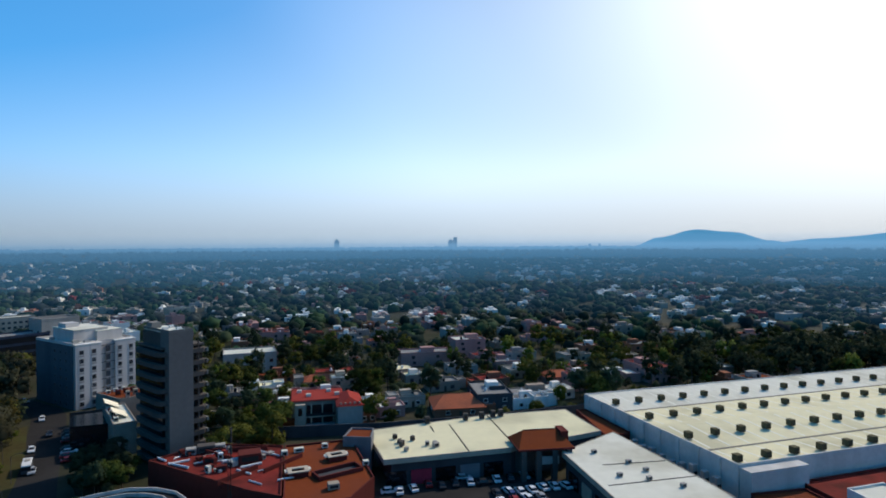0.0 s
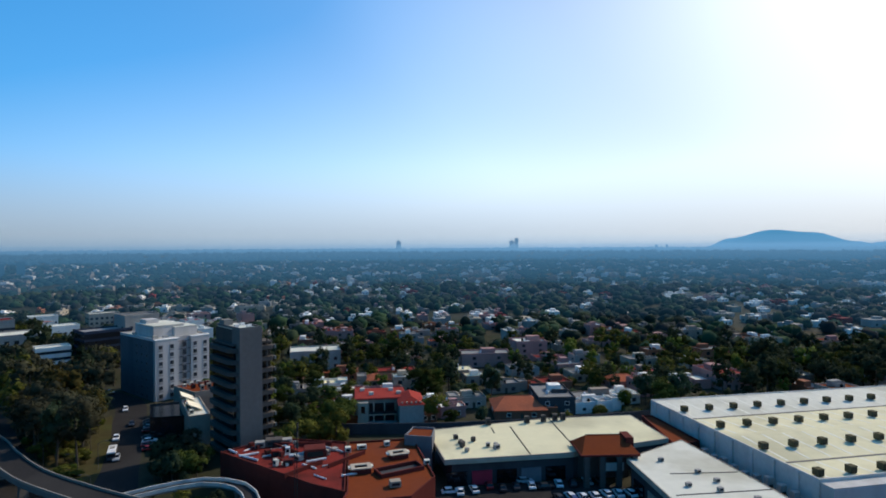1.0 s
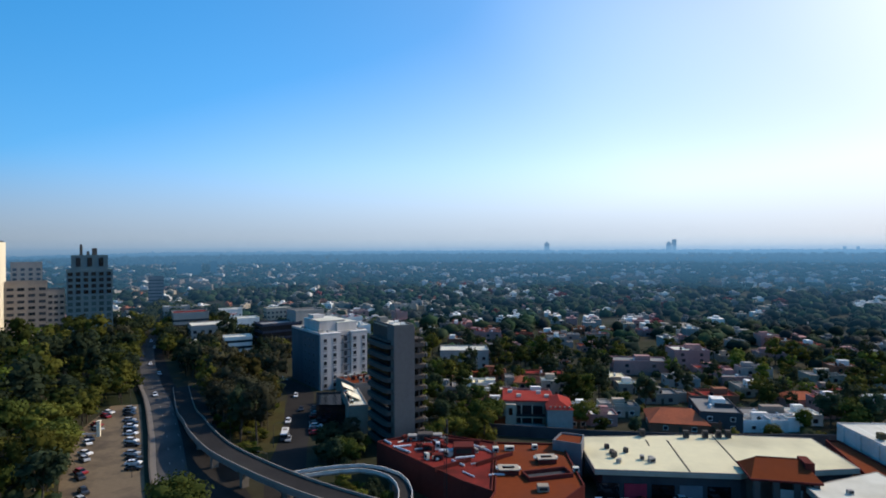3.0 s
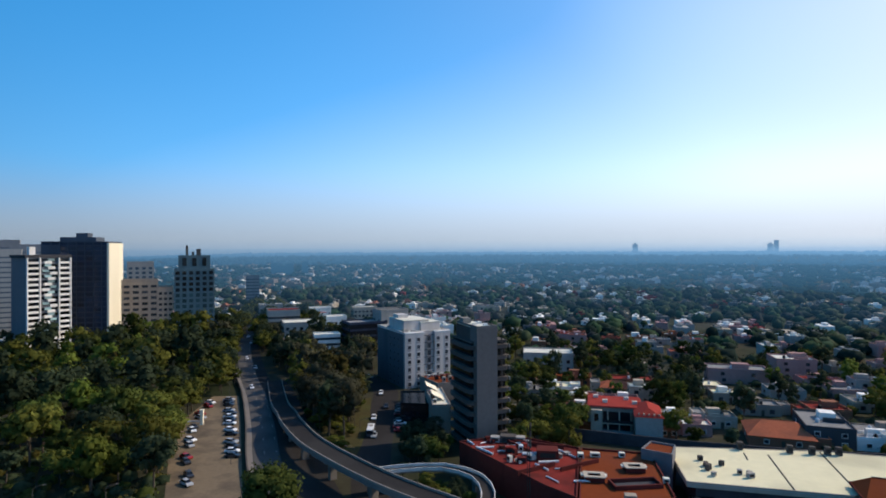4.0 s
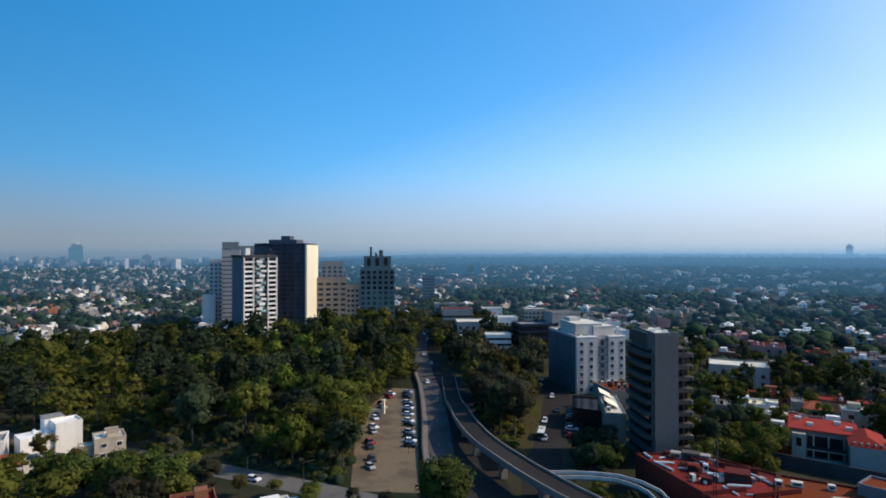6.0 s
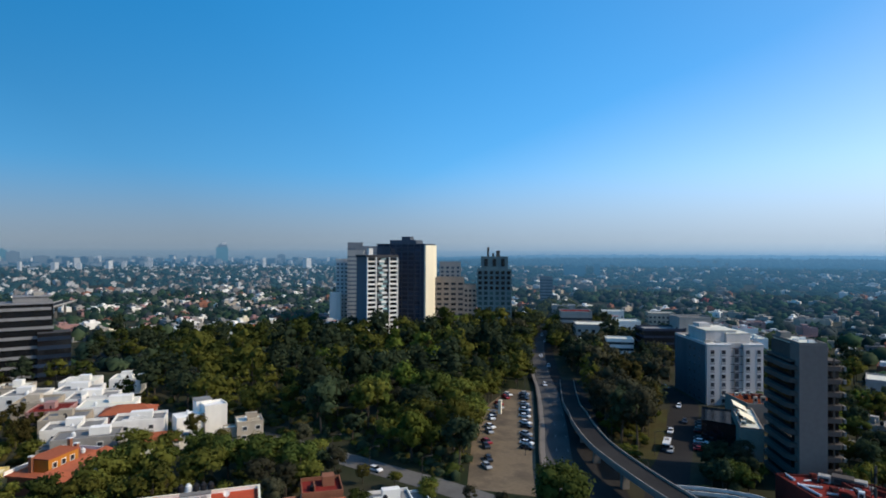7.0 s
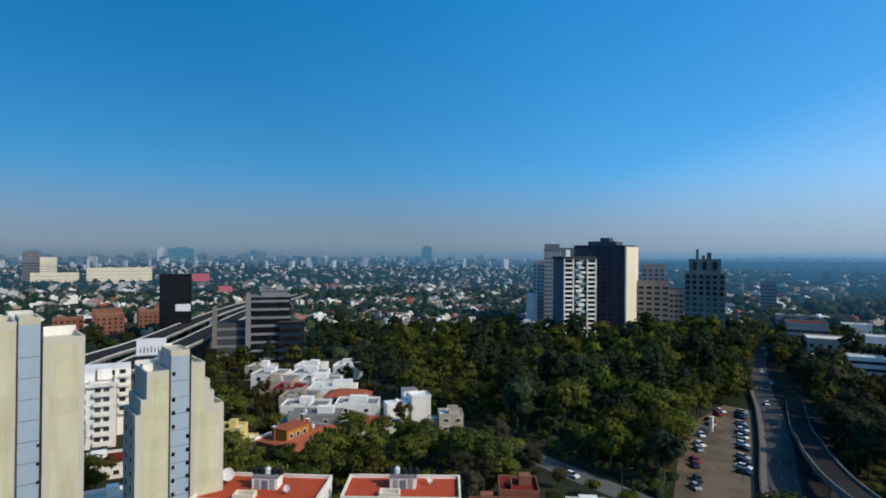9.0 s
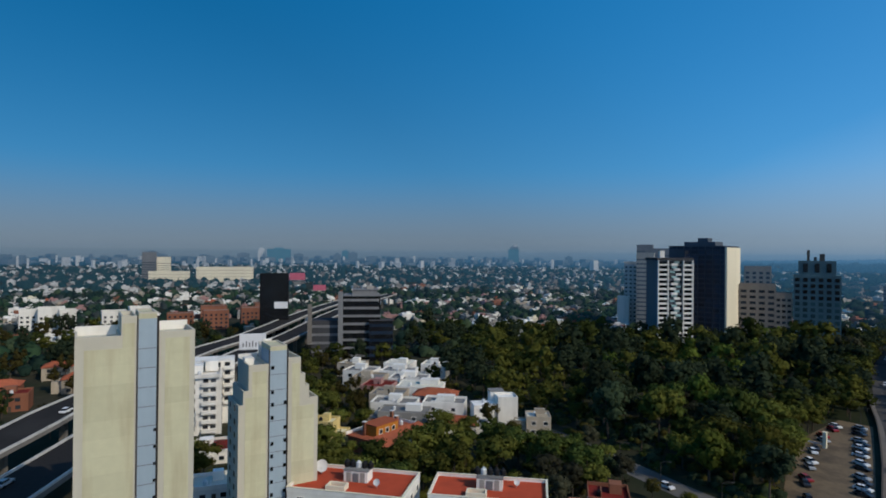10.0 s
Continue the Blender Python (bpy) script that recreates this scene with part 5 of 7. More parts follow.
# ---- twin slab towers ----
def stepped_tower(name, x, y, rot, cols, fields, blue, depth, label, holes, hole=0.55, left_dark=False):
    """cols: x from, x to, top height of each front strip; fields: x from, x to, foot, top of the panelled areas; blue: x from, x to, top of the lift strip."""
    top = thing(name, pose(x, y, 0, 0, 0, rot), label, "tower")
    lo, hi = min(c[0] for c in cols), max(c[1] for c in cols)
    for a, b, z in cols:
        part("wall", Geo().prism([(a, 0), (b, 0), (b, depth), (a, depth)], -0.3, z - 0.5), M["stone_edge"], top, "pale concrete wall")
        part("parapet", Geo().rim([(a, -0.04), (b, -0.04), (b, depth), (a, depth)], z - 0.5, z + 0.35, 0.3), M["stone_edge"], top)
        part("roof", Geo().box((a + b) / 2, depth / 2, z - 0.5, b - a - 0.6, depth - 0.7, 0.08), M["white_roof"], top, "white coated roof")
        if b - a > 3:
            part("back_parapet", Geo().box((a + b) / 2, depth - 0.2, z - 0.5, b - a, 0.4, 1.6), M["white_wall"], top, "white back parapet")
    for a, b, z0, z1 in fields:
        n = max(1, round((z1 - z0) / 2.7))
        step = (z1 - z0) / n
        for i in range(n):
            part("facade_panel", Geo().box((a + b) / 2, -0.02, z0 + i * step + 0.006, b - a, 0.06, step - 0.012), M["stone"], top, "pale yellow concrete facade panel")
    a, b, z = blue
    part("lift_strip", Geo().prism([(a, -0.25), (b, -0.25), (b, depth * 0.7), (a, depth * 0.7)], -0.3, z - 0.8), M["blue_panel"], top, "pale blue clad lift strip")
    part("lift_head", Geo().prism([(a, -0.27), (b, -0.27), (b, depth * 0.7), (a, depth * 0.7)], z - 0.8, z), M["stone"], top)
    part("head_kerb", Geo().rim([(a, -0.3), (b, -0.3), (b, depth * 0.7), (a, depth * 0.7)], z, z + 0.25, 0.25), M["stone_edge"], top)
    part("groove", Geo().box(b + 0.15, -0.08, -0.3, 0.34, 0.36, z - 0.2), M["dark_metal"], top, "dark vertical joint")
    part("groove", Geo().box(a - 0.08, -0.08, -0.3, 0.16, 0.36, z - 0.2), M["slab"], top, "dark vertical joint")
    for i in range(12):
        part("panel_joint", Geo().box((a + b) / 2, -0.26, z - 5.6 - i * 3.1, b - a, 0.05, 0.10), M["blue_grey"], top)
    for px, pz in holes:
        part("window", Geo().box(px, -0.3, pz, hole, 0.14, hole * 1.3), M["black_glass"], top, "small square stair window")
    if left_dark:
        for i in range(11):
            window(top, lo, depth * 0.3, 2 + i * 2.6, 1.8, 1.5, 270, trim="stone_edge")
            window(top, lo, depth * 0.7, 2 + i * 2.6, 1.8, 1.5, 270, trim="stone_edge")
    c2, s2 = math.cos(radians(rot)), math.sin(radians(rot))
    claim([(x + c2 * u - s2 * v, y + s2 * u + c2 * v) for u, v in ((lo - 2, -3), (hi + 2, -3), (hi + 2, depth + 3), (lo - 2, depth + 3))])
    return top


T1 = stepped_tower("slab_tower", -93.8, -46.3, 116, [(0, 6.2, 46.25), (6.2, 8.4, 49.3), (11.6, 17.0, 46.55)],
                   [(1.2, 8.1, 0.3, 44.6), (6.4, 8.1, 44.6, 48.5), (12.5, 16.2, 0.3, 45.8)], (8.6, 11.25, 49.9), 9.0,
                   "tall pale concrete slab tower with a blue lift strip", [(11.05, 4 + i * 2.7) for i in range(11)], hole=0.34)
T2 = stepped_tower("slab_tower", -118.3, -26.0, 115, [(-1.9, -1.0, 29.5), (-1.0, 0.0, 32.2), (0.0, 3.9, 37.2), (7.85, 10.4, 38.1), (10.4, 11.35, 34.6), (11.35, 12.2, 32.2), (12.2, 14.1, 29.6)],
                   [(-0.6, 3.5, 0.3, 31.2), (0.7, 3.5, 31.2, 36.2), (8.6, 13.3, 0.3, 28.4), (8.6, 10.2, 28.4, 37.2)], (4.1, 7.45, 40.9), 10,
                   "stepped pale concrete slab tower with a blue lift strip", [(4.6, z) for z in (36.4, 31.5, 29, 26.4, 21.2, 18.7, 16.2, 13.6, 11, 8.4)] + [(7.15, z) for z in (29.2, 24.2, 21.6, 19.1, 16.6, 14, 11.4)], left_dark=True)


def rooftop_house(parent, x, y, z, w, d, h):
    part("stair_house", Geo().box(x, y, z, w, d, h), M["white_wall"], parent, "white rooftop stair house")


rooftop_house(T2, 1.2, 6.0, 36.6, 1.8, 2.4, 1.6)
part("roof_screen", Geo().box(5.5, 8, 37, 1.8, 0.4, 4.4).box(4.2, 8.4, 37, 0.6, 0.6, 4.0), M["white_wall"], T2, "white rooftop screen wall")

# ---- houses ----
WALLS = ("white_wall", "white_wall", "beige_wall", "grey_wall", "white_wall", "pink_wall", "brick_wall", "yellow_wall")
TANK = {}


def water_tank(parent, x, y, z, black=False):
    key = "black_tank" if black else "tank"
    if key not in TANK:
        g = Geo().tube((0, 0, 0), (0, 0, 1.0), 0.6, 0.6, 12).tube((0, 0, 1.0), (0, 0, 1.3), 0.6, 0.25, 12).tube((0, 0, 1.3), (0, 0, 1.42), 0.25, 0.25, 10)
        TANK[key] = g.mesh("water_tank", M[key])
    part("water_tank", TANK[key], None, parent, at=pose(x, y, z))


HOUSE_WORDS = {"red_roof": "red waterproofed flat roof", "white_roof": "white flat roof", "grey_roof": "grey flat roof", "tile_roof": "sloping clay tile roof",
               "rust_roof": "rust coloured flat roof", "cream_roof": "cream flat roof"}


def house(x, y, rot, w, d, floors, wall, roof, seed, wins=2, group="houses"):
    r = random.Random(seed)
    h = floors * 2.8 + 0.4
    words = M[wall].name.replace(" wall", "").replace(" rendered", "").replace(" painted", "").replace(" render", "")
    top = thing("house", pose(x, y, 0, 0, 0, rot), f"{words} {('one', 'two', 'three', 'four')[floors - 1]} storey house with a {HOUSE_WORDS[roof]}", "house", group)
    part("wall", Geo().box(0, 0, -0.3, w, d, h + 0.3), M[wall], top)
    if roof == "tile_roof":
        g = Geo()
        o, rise = 0.5, min(w, d) * 0.2
        g.add([(-w / 2 - o, -d / 2 - o, h), (w / 2 + o, -d / 2 - o, h), (w / 2 + o, d / 2 + o, h), (-w / 2 - o, d / 2 + o, h), (-w / 4, 0, h + rise), (w / 4, 0, h + rise)],
              [(0, 1, 5, 4), (1, 2, 5), (2, 3, 4, 5), (3, 0, 4), (3, 2, 1, 0)])
        part("roof", g, M[roof], top)
        part("ridge", Geo().tube((-w / 4, 0, h + rise), (w / 4, 0, h + rise), 0.16, 0.16, 6), M["tile_roof"], top)
    else:
        part("roof", Geo().box(0, 0, h, w - 0.5, d - 0.5, 0.12), M[roof], top)
        part("parapet", Geo().rim(rect(0, 0, w + 0.1, d + 0.1, 0), h - 0.1, h + r.uniform(0.5, 1.0), 0.25), M[wall], top)
        bx, by = r.uniform(-0.2, 0.2) * w, r.uniform(0.05, 0.25) * d
        part("stair_house", Geo().box(bx, by, h, w * r.uniform(0.25, 0.45), d * r.uniform(0.2, 0.35), 2.3), M[r.choice((wall, wall, "white_wall"))], top)
        water_tank(top, -bx - 0.5, -by, h + 0.12, r.random() < 0.4)
    if r.random() < 0.65:
        side, deep, wh = r.choice((-1, 1)), d * r.uniform(0.5, 0.85), r.choice((3.2, 3.4, 4.4))
        spot = rect(side * (w * 0.5 + 1.9), r.uniform(-0.12, 0.12) * d, 3.9, deep, 0)
        part("wing", Geo().rim(spot, -0.3, wh + 0.5, 0.25), M[wall], top)
        part("wing_roof", Geo().prism([(a * 0.99, b * 0.99) for a, b in spot], wh - 0.2, wh), M["grey_roof" if roof == "tile_roof" else roof], top)
    for _ in range(r.choice((0, 1, 2)) if roof != "tile_roof" else 0):
        part("roof_wall", Geo().box(r.uniform(-0.2, 0.2) * w, d * r.uniform(-0.35, 0.0), h + 0.1, w * r.uniform(0.3, 0.55), 0.25, r.uniform(0.7, 1.6), r.choice((0, 90))), M[wall], top)
    for s in (0,):
        for f in range(floors):
            for c in range(wins):
                u = (c + 0.5) / wins * w - w / 2 + r.uniform(-0.4, 0.4)
                window(top, u if s == 0 else -u, -d / 2 if s == 0 else d / 2, 0.95 + f * 2.8, 1.6, 1.4, 0 if s == 0 else 180, far=math.hypot(x, y) > 225)
    for f in range(floors if math.hypot(x, y) < 300 else 0):
        window(top, -w / 2, r.uniform(-0.2, 0.2) * d, 0.95 + f * 2.8, 1.2, 1.3, 270, far=math.hypot(x, y) > 225)
    part("door", Geo().box(0.3, -d / 2 - 0.03, 0, 1.0, 0.12, 2.1), M["bark"], top, "brown front door")
    claim(rect(x, y, w + 2, d + 2, rot))
    return top


# the house with red roofs and a blue grey wall behind the shops
def red_villa():
    top = thing("villa", pose(-40, 199, 0, 0, 0, 14), "two winged villa with red roofs and pale walls", "house")
    part("wall", Geo().box(-3, 3, -0.3, 17, 14, 8.8), M["brown_stone"], top)
    part("wing", Geo().box(7, -4.5, -0.3, 8, 15, 8.6), M["grey_wall"], top, "grey rendered wing")
    part("roof", Geo().box(-3, 3, 8.5, 17.8, 14.8, 0.4, inset=0.04), M["villa_red"], top)
    g = Geo()
    g.add([(2.6, -12.4, 8.2), (11.4, -12.4, 8.2), (11.4, 3.4, 8.2), (2.6, 3.4, 8.2), (7, -9, 10.4), (7, 0, 10.4)], [(0, 1, 4), (1, 2, 5, 4), (2, 3, 5), (3, 0, 4, 5), (3, 2, 1, 0)])
    part("roof", g, M["villa_red"], top)
    part("tower", Geo().box(-8.8, -4.8, -0.3, 3.4, 2.6, 8.2), M["beige_wall"], top)
    part("arch", Geo().box(-8.8, -6.13, 4.4, 1.3, 0.15, 2.4), M["black_glass"], top)
    part("loggia", Geo().box(-2.2, -4.15, 1, 9, 0.3, 6.2), M["black_glass"], top)
    for x in (-5.2, -1.6, 2):
        part("column", Geo().box(x, -4.5, 0, 0.4, 0.4, 7.6), M["beige_wall"], top)
    part("balcony", Geo().box(-2.2, -4.9, 3.5, 9.6, 1.6, 0.4), M["beige_wall"], top, "white balcony slab")
    part("railing", Geo().box(-2.2, -5.6, 3.9, 9.4, 0.08, 0.9), M["dark_metal"], top, "dark balcony railing")
    part("lean_to", Geo().add([(-16, -6, 3.0), (-10.6, -6, 3.0), (-10.6, 4, 4.6), (-16, 4, 4.6), (-16, -6, -0.3), (-10.6, -6, -0.3), (-10.6, 4, -0.3), (-16, 4, -0.3)],
                              [(0, 1, 2, 3), (4, 5, 1, 0), (5, 6, 2, 1), (6, 7, 3, 2), (7, 4, 0, 3), (7, 6, 5, 4)]), M["rust_roof"], top, "rust coloured lean to")
    for rx, ry in ((-9, 7), (-6, 1), (1, 6), (3.5, 1)):
        part("roof_box", Geo().box(rx, ry, 8.8, 1.6, 1.2, 1.0), M["white_roof"], top)
    part("terrace", Geo().box(-2.5, -6, -0.3, 10, 3.6, 1.6), M["grey_roof"], top)
    for i in range(5):
        part("roof_vent", Geo().box(4 + i * 1.5, -11.4, 8.3, 0.5, 0.5, 0.9), M["beige_wall"], top)
    claim(rect(-39, 198, 26, 28, 14))


red_villa()
wall_line = [Vector(p) for p in ((-62, 181, 0), (-46, 183, 0), (-20, 186, 0), (10, 193, 0), (46, 205, 0), (90, 219, 0), (150, 237, 0))]
slab("wall_2", ribbon(Geo(), wall_line, -0.2, 0.2, -0.3, 3.6), M["dark_wall"], "long dark boundary wall behind the shops", "wall")
claim_line(wall_line, 1.5)

NEAR = (   # x, y, turn, width, depth, floors, wall, roof
    (4.5, 211.5, 8, 18, 16, 1, "brick_wall", "tile_roof"), (17, 219, 8, 13, 20, 2, "dark_wall", "grey_roof"), (30.5, 217, 17, 15, 7, 1, "white_wall", "grey_roof"),
    (33, 227, 17, 16, 9, 1, "brown_stone", "grey_roof"), (45, 231, 17, 10, 9, 1, "white_wall", "white_roof"), (56, 243, 17, 11, 9, 2, "pink_wall", "red_roof"),
    (74, 257, 12, 22, 10, 1, "pink_wall", "white_roof"), (92, 262, 17, 13, 20, 2, "pink_wall", "red_roof"), (49, 256, 17, 13, 10, 1, "pink_wall", "tile_roof"),
    (-21.5, 270, 17, 13, 10, 1, "brown_stone", "cream_roof"), (-12, 257.5, 17, 12, 9, 1, "brown_stone", "cream_roof"), (-1, 244, 17, 13, 9, 1, "brown_stone", "grey_roof"),
    (-10, 297, 12, 25, 12, 2, "pink_wall", "grey_roof"), (12.5, 320, 17, 17, 14, 3, "pink_wall", "white_roof"), (-6, 315, 17, 14, 10, 1, "pink_wall", "grey_roof"),
    (21, 303, 17, 13, 10, 1, "pink_wall", "red_roof"), (-69, 214, 17, 12, 10, 1, "pink_wall", "red_roof"), (-64, 227, 17, 13, 9, 1, "brown_stone", "white_roof"),
    (-75, 238, 17, 11, 9, 1, "white_wall", "cream_roof"), (-54, 250, 17, 12, 10, 1, "brown_stone", "tile_roof"), (-50, 266, 17, 17, 9, 1, "brick_wall", "red_roof"),
    (-41, 241, 17, 11, 8, 2, "beige_wall", "white_roof"), (-48, 228, 17, 15, 8, 1, "pink_wall", "red_roof"), (-28, 214, 17, 9, 8, 1, "beige_wall", "white_roof"),
    (-19, 207, 17, 9, 7, 1, "pink_wall", "white_roof"), (-13, 221, 17, 10, 9, 1, "beige_wall", "grey_roof"), (-74, 198, 17, 10, 8, 1, "beige_wall", "cream_roof"),
    (20, 249, 17, 13, 11, 1, "brick_wall", "red_roof"), (34, 268, 17, 12, 11, 1, "beige_wall", "grey_roof"), (8, 275, 17, 13, 11, 1, "grey_wall", "grey_roof"),
    (-59, 200, 17, 8, 7, 1, "beige_wall", "red_roof"), (-57, 210, 17, 9, 7, 1, "brick_wall", "rust_roof"), (-27, 201, 17, 6, 7, 1, "brick_wall", "rust_roof"),
    (30, 288, 17, 14, 12, 1, "pink_wall", "grey_roof"))
for i, (x, y, rot, w, d, fl, wall, roof) in enumerate(NEAR):
    house(x, y, rot, w, d, fl, wall, roof, 300 + i, group="houses behind the shops")

# white houses and the clay roofs beside the park
WEST = (
    (-272, -9, 70, 14, 12, 2, "white_wall", "grey_roof"), (-270, 8, 72, 15, 12, 2, "white_wall", "grey_roof"), (-256, -5, 72, 13, 12, 2, "beige_wall", "grey_roof"),
    (-254, 12, 74, 16, 12, 2, "white_wall", "grey_roof"), (-242, -1, 72, 12, 12, 2, "pink_wall", "red_roof"), (-239, 16, 74, 18, 12, 2, "white_wall", "white_roof"),
    (-227, 3, 74, 13, 11, 2, "beige_wall", "grey_roof"), (-225, 21, 74, 16, 10, 2, "pink_wall", "tile_roof"), (-213, 5, 76, 16, 10, 2, "white_wall", "grey_roof"),
    (-212, 23, 76, 15, 10, 2, "white_wall", "grey_roof"), (-201, 8, 76, 17, 9, 2, "grey_wall", "grey_roof"), (-197, 26, 76, 13, 9, 1, "white_wall", "tile_roof"),
    (-191.5, 52, 80, 8, 7.5, 2, "beige_wall", "white_roof"), (-190, -18, 75, 8, 7, 2, "yellow_wall", "cream_roof"), (-284, 26, 72, 12, 11, 2, "white_wall", "white_roof"),
    (-176, -49, 104, 13, 12, 1, "white_wall", "red_roof"), (-186, -34, 75, 11, 11, 2, "beige_wall", "tile_roof"), (-149, -41, 104, 10, 9, 1, "white_wall", "white_roof"),
    (-206, -32, 75, 11, 10, 2, "white_wall", "white_roof"), (-287, 9, 70, 13, 12, 2, "white_wall", "white_roof"), (-290, -14, 70, 12, 11, 2, "beige_wall", "white_roof"),
    (-425, 116, 75, 14, 10, 2, "yellow_wall", "tile_roof"), (-438, 128, 75, 12, 10, 2, "beige_wall", "white_roof"), (-452, 140, 75, 13, 10, 2, "cream_wall", "grey_roof"),
    (-429, 176, 70, 16, 11, 2, "white_wall", "red_roof"), (-418, 160, 70, 12, 9, 2, "beige_wall", "tile_roof"), (-378, 160, 72, 12, 9, 2, "beige_wall", "red_roof"), (-404, 92, 75, 13, 9, 2, "white_wall", "white_roof"))
for i, (x, y, rot, w, d, fl, wall, roof) in enumerate(WEST):
    house(x, y, rot, w, d, fl, wall, roof, 400 + i, group="houses beside the park")


def clay_house():
    top = thing("house", pose(-183, 2, 0, 0, 0, 317), "wide clay roofed house with an orange ochre upper floor", "house")
    # local x runs along the eaves, local y points towards the garden side
    part("wall", Geo().box(0, 0.5, -0.3, 21, 14, 4.4), M["brick_wall"], top)
    g = Geo()
    g.add([(-11.5, 3.0, 5.6), (11.5, 3.0, 5.6), (11.5, 9.0, 3.9), (-11.5, 9.0, 3.9), (-11.5, 3.0, 5.3), (11.5, 3.0, 5.3), (11.5, 9.0, 3.6), (-11.5, 9.0, 3.6)],
          [(3, 2, 1, 0), (4, 5, 6, 7), (0, 1, 5, 4), (2, 3, 7, 6), (1, 2, 6, 5), (3, 0, 4, 7)])
    part("roof", g, M["tile_roof"], top, "sloping clay tile roof")
    part("roof_terrace", Geo().box(0, -2.2, 4.1, 21.4, 10.2, 0.5), M["tile_roof"], top, "clay coloured roof terrace")
    part("upper_floor", Geo().box(2.5, -0.6, 4.6, 9.5, 5.4, 3.2), M["ochre_wall"], top, "orange ochre upper floor")
    part("upper_roof", Geo().box(2.5, -0.6, 7.8, 10.1, 6.0, 0.3), M["tile_roof"], top)
    for x in (-0.2, 2.6, 5.4):
        window(top, x, 2.15, 5.3, 1.5, 1.5, 180)
    part("parapet", Geo().box(0, -7.2, 4.4, 21.6, 0.3, 1.1), M["white_wall"], top, "white roof parapet")
    part("parapet", Geo().box(-10.7, -2.2, 4.4, 0.3, 10, 1.0), M["white_wall"], top, "white roof parapet")
    part("eave_wall", Geo().box(-4, 9.2, 2.6, 9, 0.3, 1.1), M["white_wall"], top, "white wall below the eaves")
    for x, y in ((7.6, -2.5), (-3.4, 0.6), (-6.8, -4.5)):
        part("chimney", Geo().box(x, y, 4.5, 0.9, 0.9, 4.1), M["brick_wall"], top, "brick chimney")
        part("chimney_cap", Geo().box(x, y, 8.6, 1.2, 1.2, 0.15), M["white_wall"], top)
    water_tank(top, -7.5, -1, 4.6)
    claim(rect(-183, 2, 26, 20, 317))


clay_house()


def cube_house():
    top = thing("house", pose(-205, 40, 0, 0, 0, 92), "plain white cubic house with blank walls", "house")
    part("wall", Geo().box(4.0, 0, -0.3, 7, 7, 9.6), M["white_wall"], top)
    part("wall", Geo().box(-4.0, 0.5, -0.3, 8, 7, 7.3), M["white_wall"], top)
    part("wall", Geo().box(1.6, 5.0, -0.3, 5, 5, 10.6), M["white_wall"], top)
    part("parapet", Geo().rim(rect(4.0, 0, 7.1, 7.1, 0), 9.2, 9.8, 0.25), M["white_wall"], top)
    part("roof", Geo().box(1.6, 5.0, 10.3, 5.4, 5.4, 0.2), M["grey_roof"], top)
    part("panel", Geo().box(0.2, -3.3, 0, 0.7, 0.4, 7.5), M["blue_grey"], top, "grey recessed joint")
    window(top, -5.5, -3.0, 4.6, 1.2, 1.4, 0)
    water_tank(top, -4, 0.5, 7.0)
    claim(rect(-205, 40, 22, 16, 77))


cube_house()
claim([(-212, 42), (-198, 36), (-184, 52), (-196, 64)])          # kept free of trees so their shadows miss the white house
claim([(-188, 62), (-197, 52), (-168, 41), (-165, 53)])          # open ground before the beige house, cleared so the camera sees it
claim([(-158, 66), (-122, 84), (-112, 79), (-126, 67), (-146, 58)])          # open side of the park street, cleared towards the camera so it shows
claim([(-126, 82), (-105, 94), (-98, 87), (-114, 73)])


def white_flats():
    top = thing("apartment_building", pose(-203, -60.5, 0, 0, 0, 104), "white six storey apartment building with dark windows", "apartment building")
    part("wall", Geo().box(0, 0, -0.3, 14, 12, 18.9), M["white_wall"], top)
    part("roof_terrace", Geo().box(-2, 3, 19, 6, 6, 2.6).box(3.6, 5, 19, 4, 4, 3.4), M["white_wall"], top)
    part("parapet", Geo().rim(rect(0, 0, 13.2, 14.2, 0), 18.8, 19.9, 0.25), M["white_wall"], top)
    part("upper_block", Geo().box(4, 12, -0.3, 14, 11, 22), M["white_wall"], top)
    for f in range(6):
        for x in (-4.9, -1.9):
            window(top, x, -6, 1.6 + f * 3.0, 1.7, 1.6, 0, trim="grey_wall")
        for y in (-4, 0, 4):
            window(top, 7, y, 1.6 + f * 3.0, 1.7, 1.6, 90, trim="grey_wall")
        part("balcony", Geo().box(3.2, -6.5, 0.9 + f * 3.0, 4.6, 1.4, 1.1), M["white_wall"], top)
        for x in (2.1, 4.4):
            window(top, x, -6, 2.0 + f * 3.0, 1.7, 1.3, 0, glass="hotel_pane", trim="grey_wall")
    water_tank(top, 0, -3, 19)
    for f in range(2, 7):
        for x in (5.5, 8.6):
            window(top, x, 6.5, 1.6 + f * 3.0, 1.9, 1.7, 0, trim="grey_wall")
        part("terrace", Geo().box(9.2, 5.9, 0.9 + f * 3.0, 3.4, 1.3, 1.0), M["white_wall"], top, "white terrace front")
    for x, z in ((-4, 19.4), (1.5, 21.8), (8, 21.9)):
        part("pergola", Geo().box(x, 2 if z < 20 else 9, z, 3.2, 3.0, 0.25).box(x - 1.4, 0.8 if z < 20 else 7.8, z - 1.6, 0.2, 0.2, 1.8), M["white_wall"], top)
    claim(rect(-206, -59, 18, 34, 104))


white_flats()

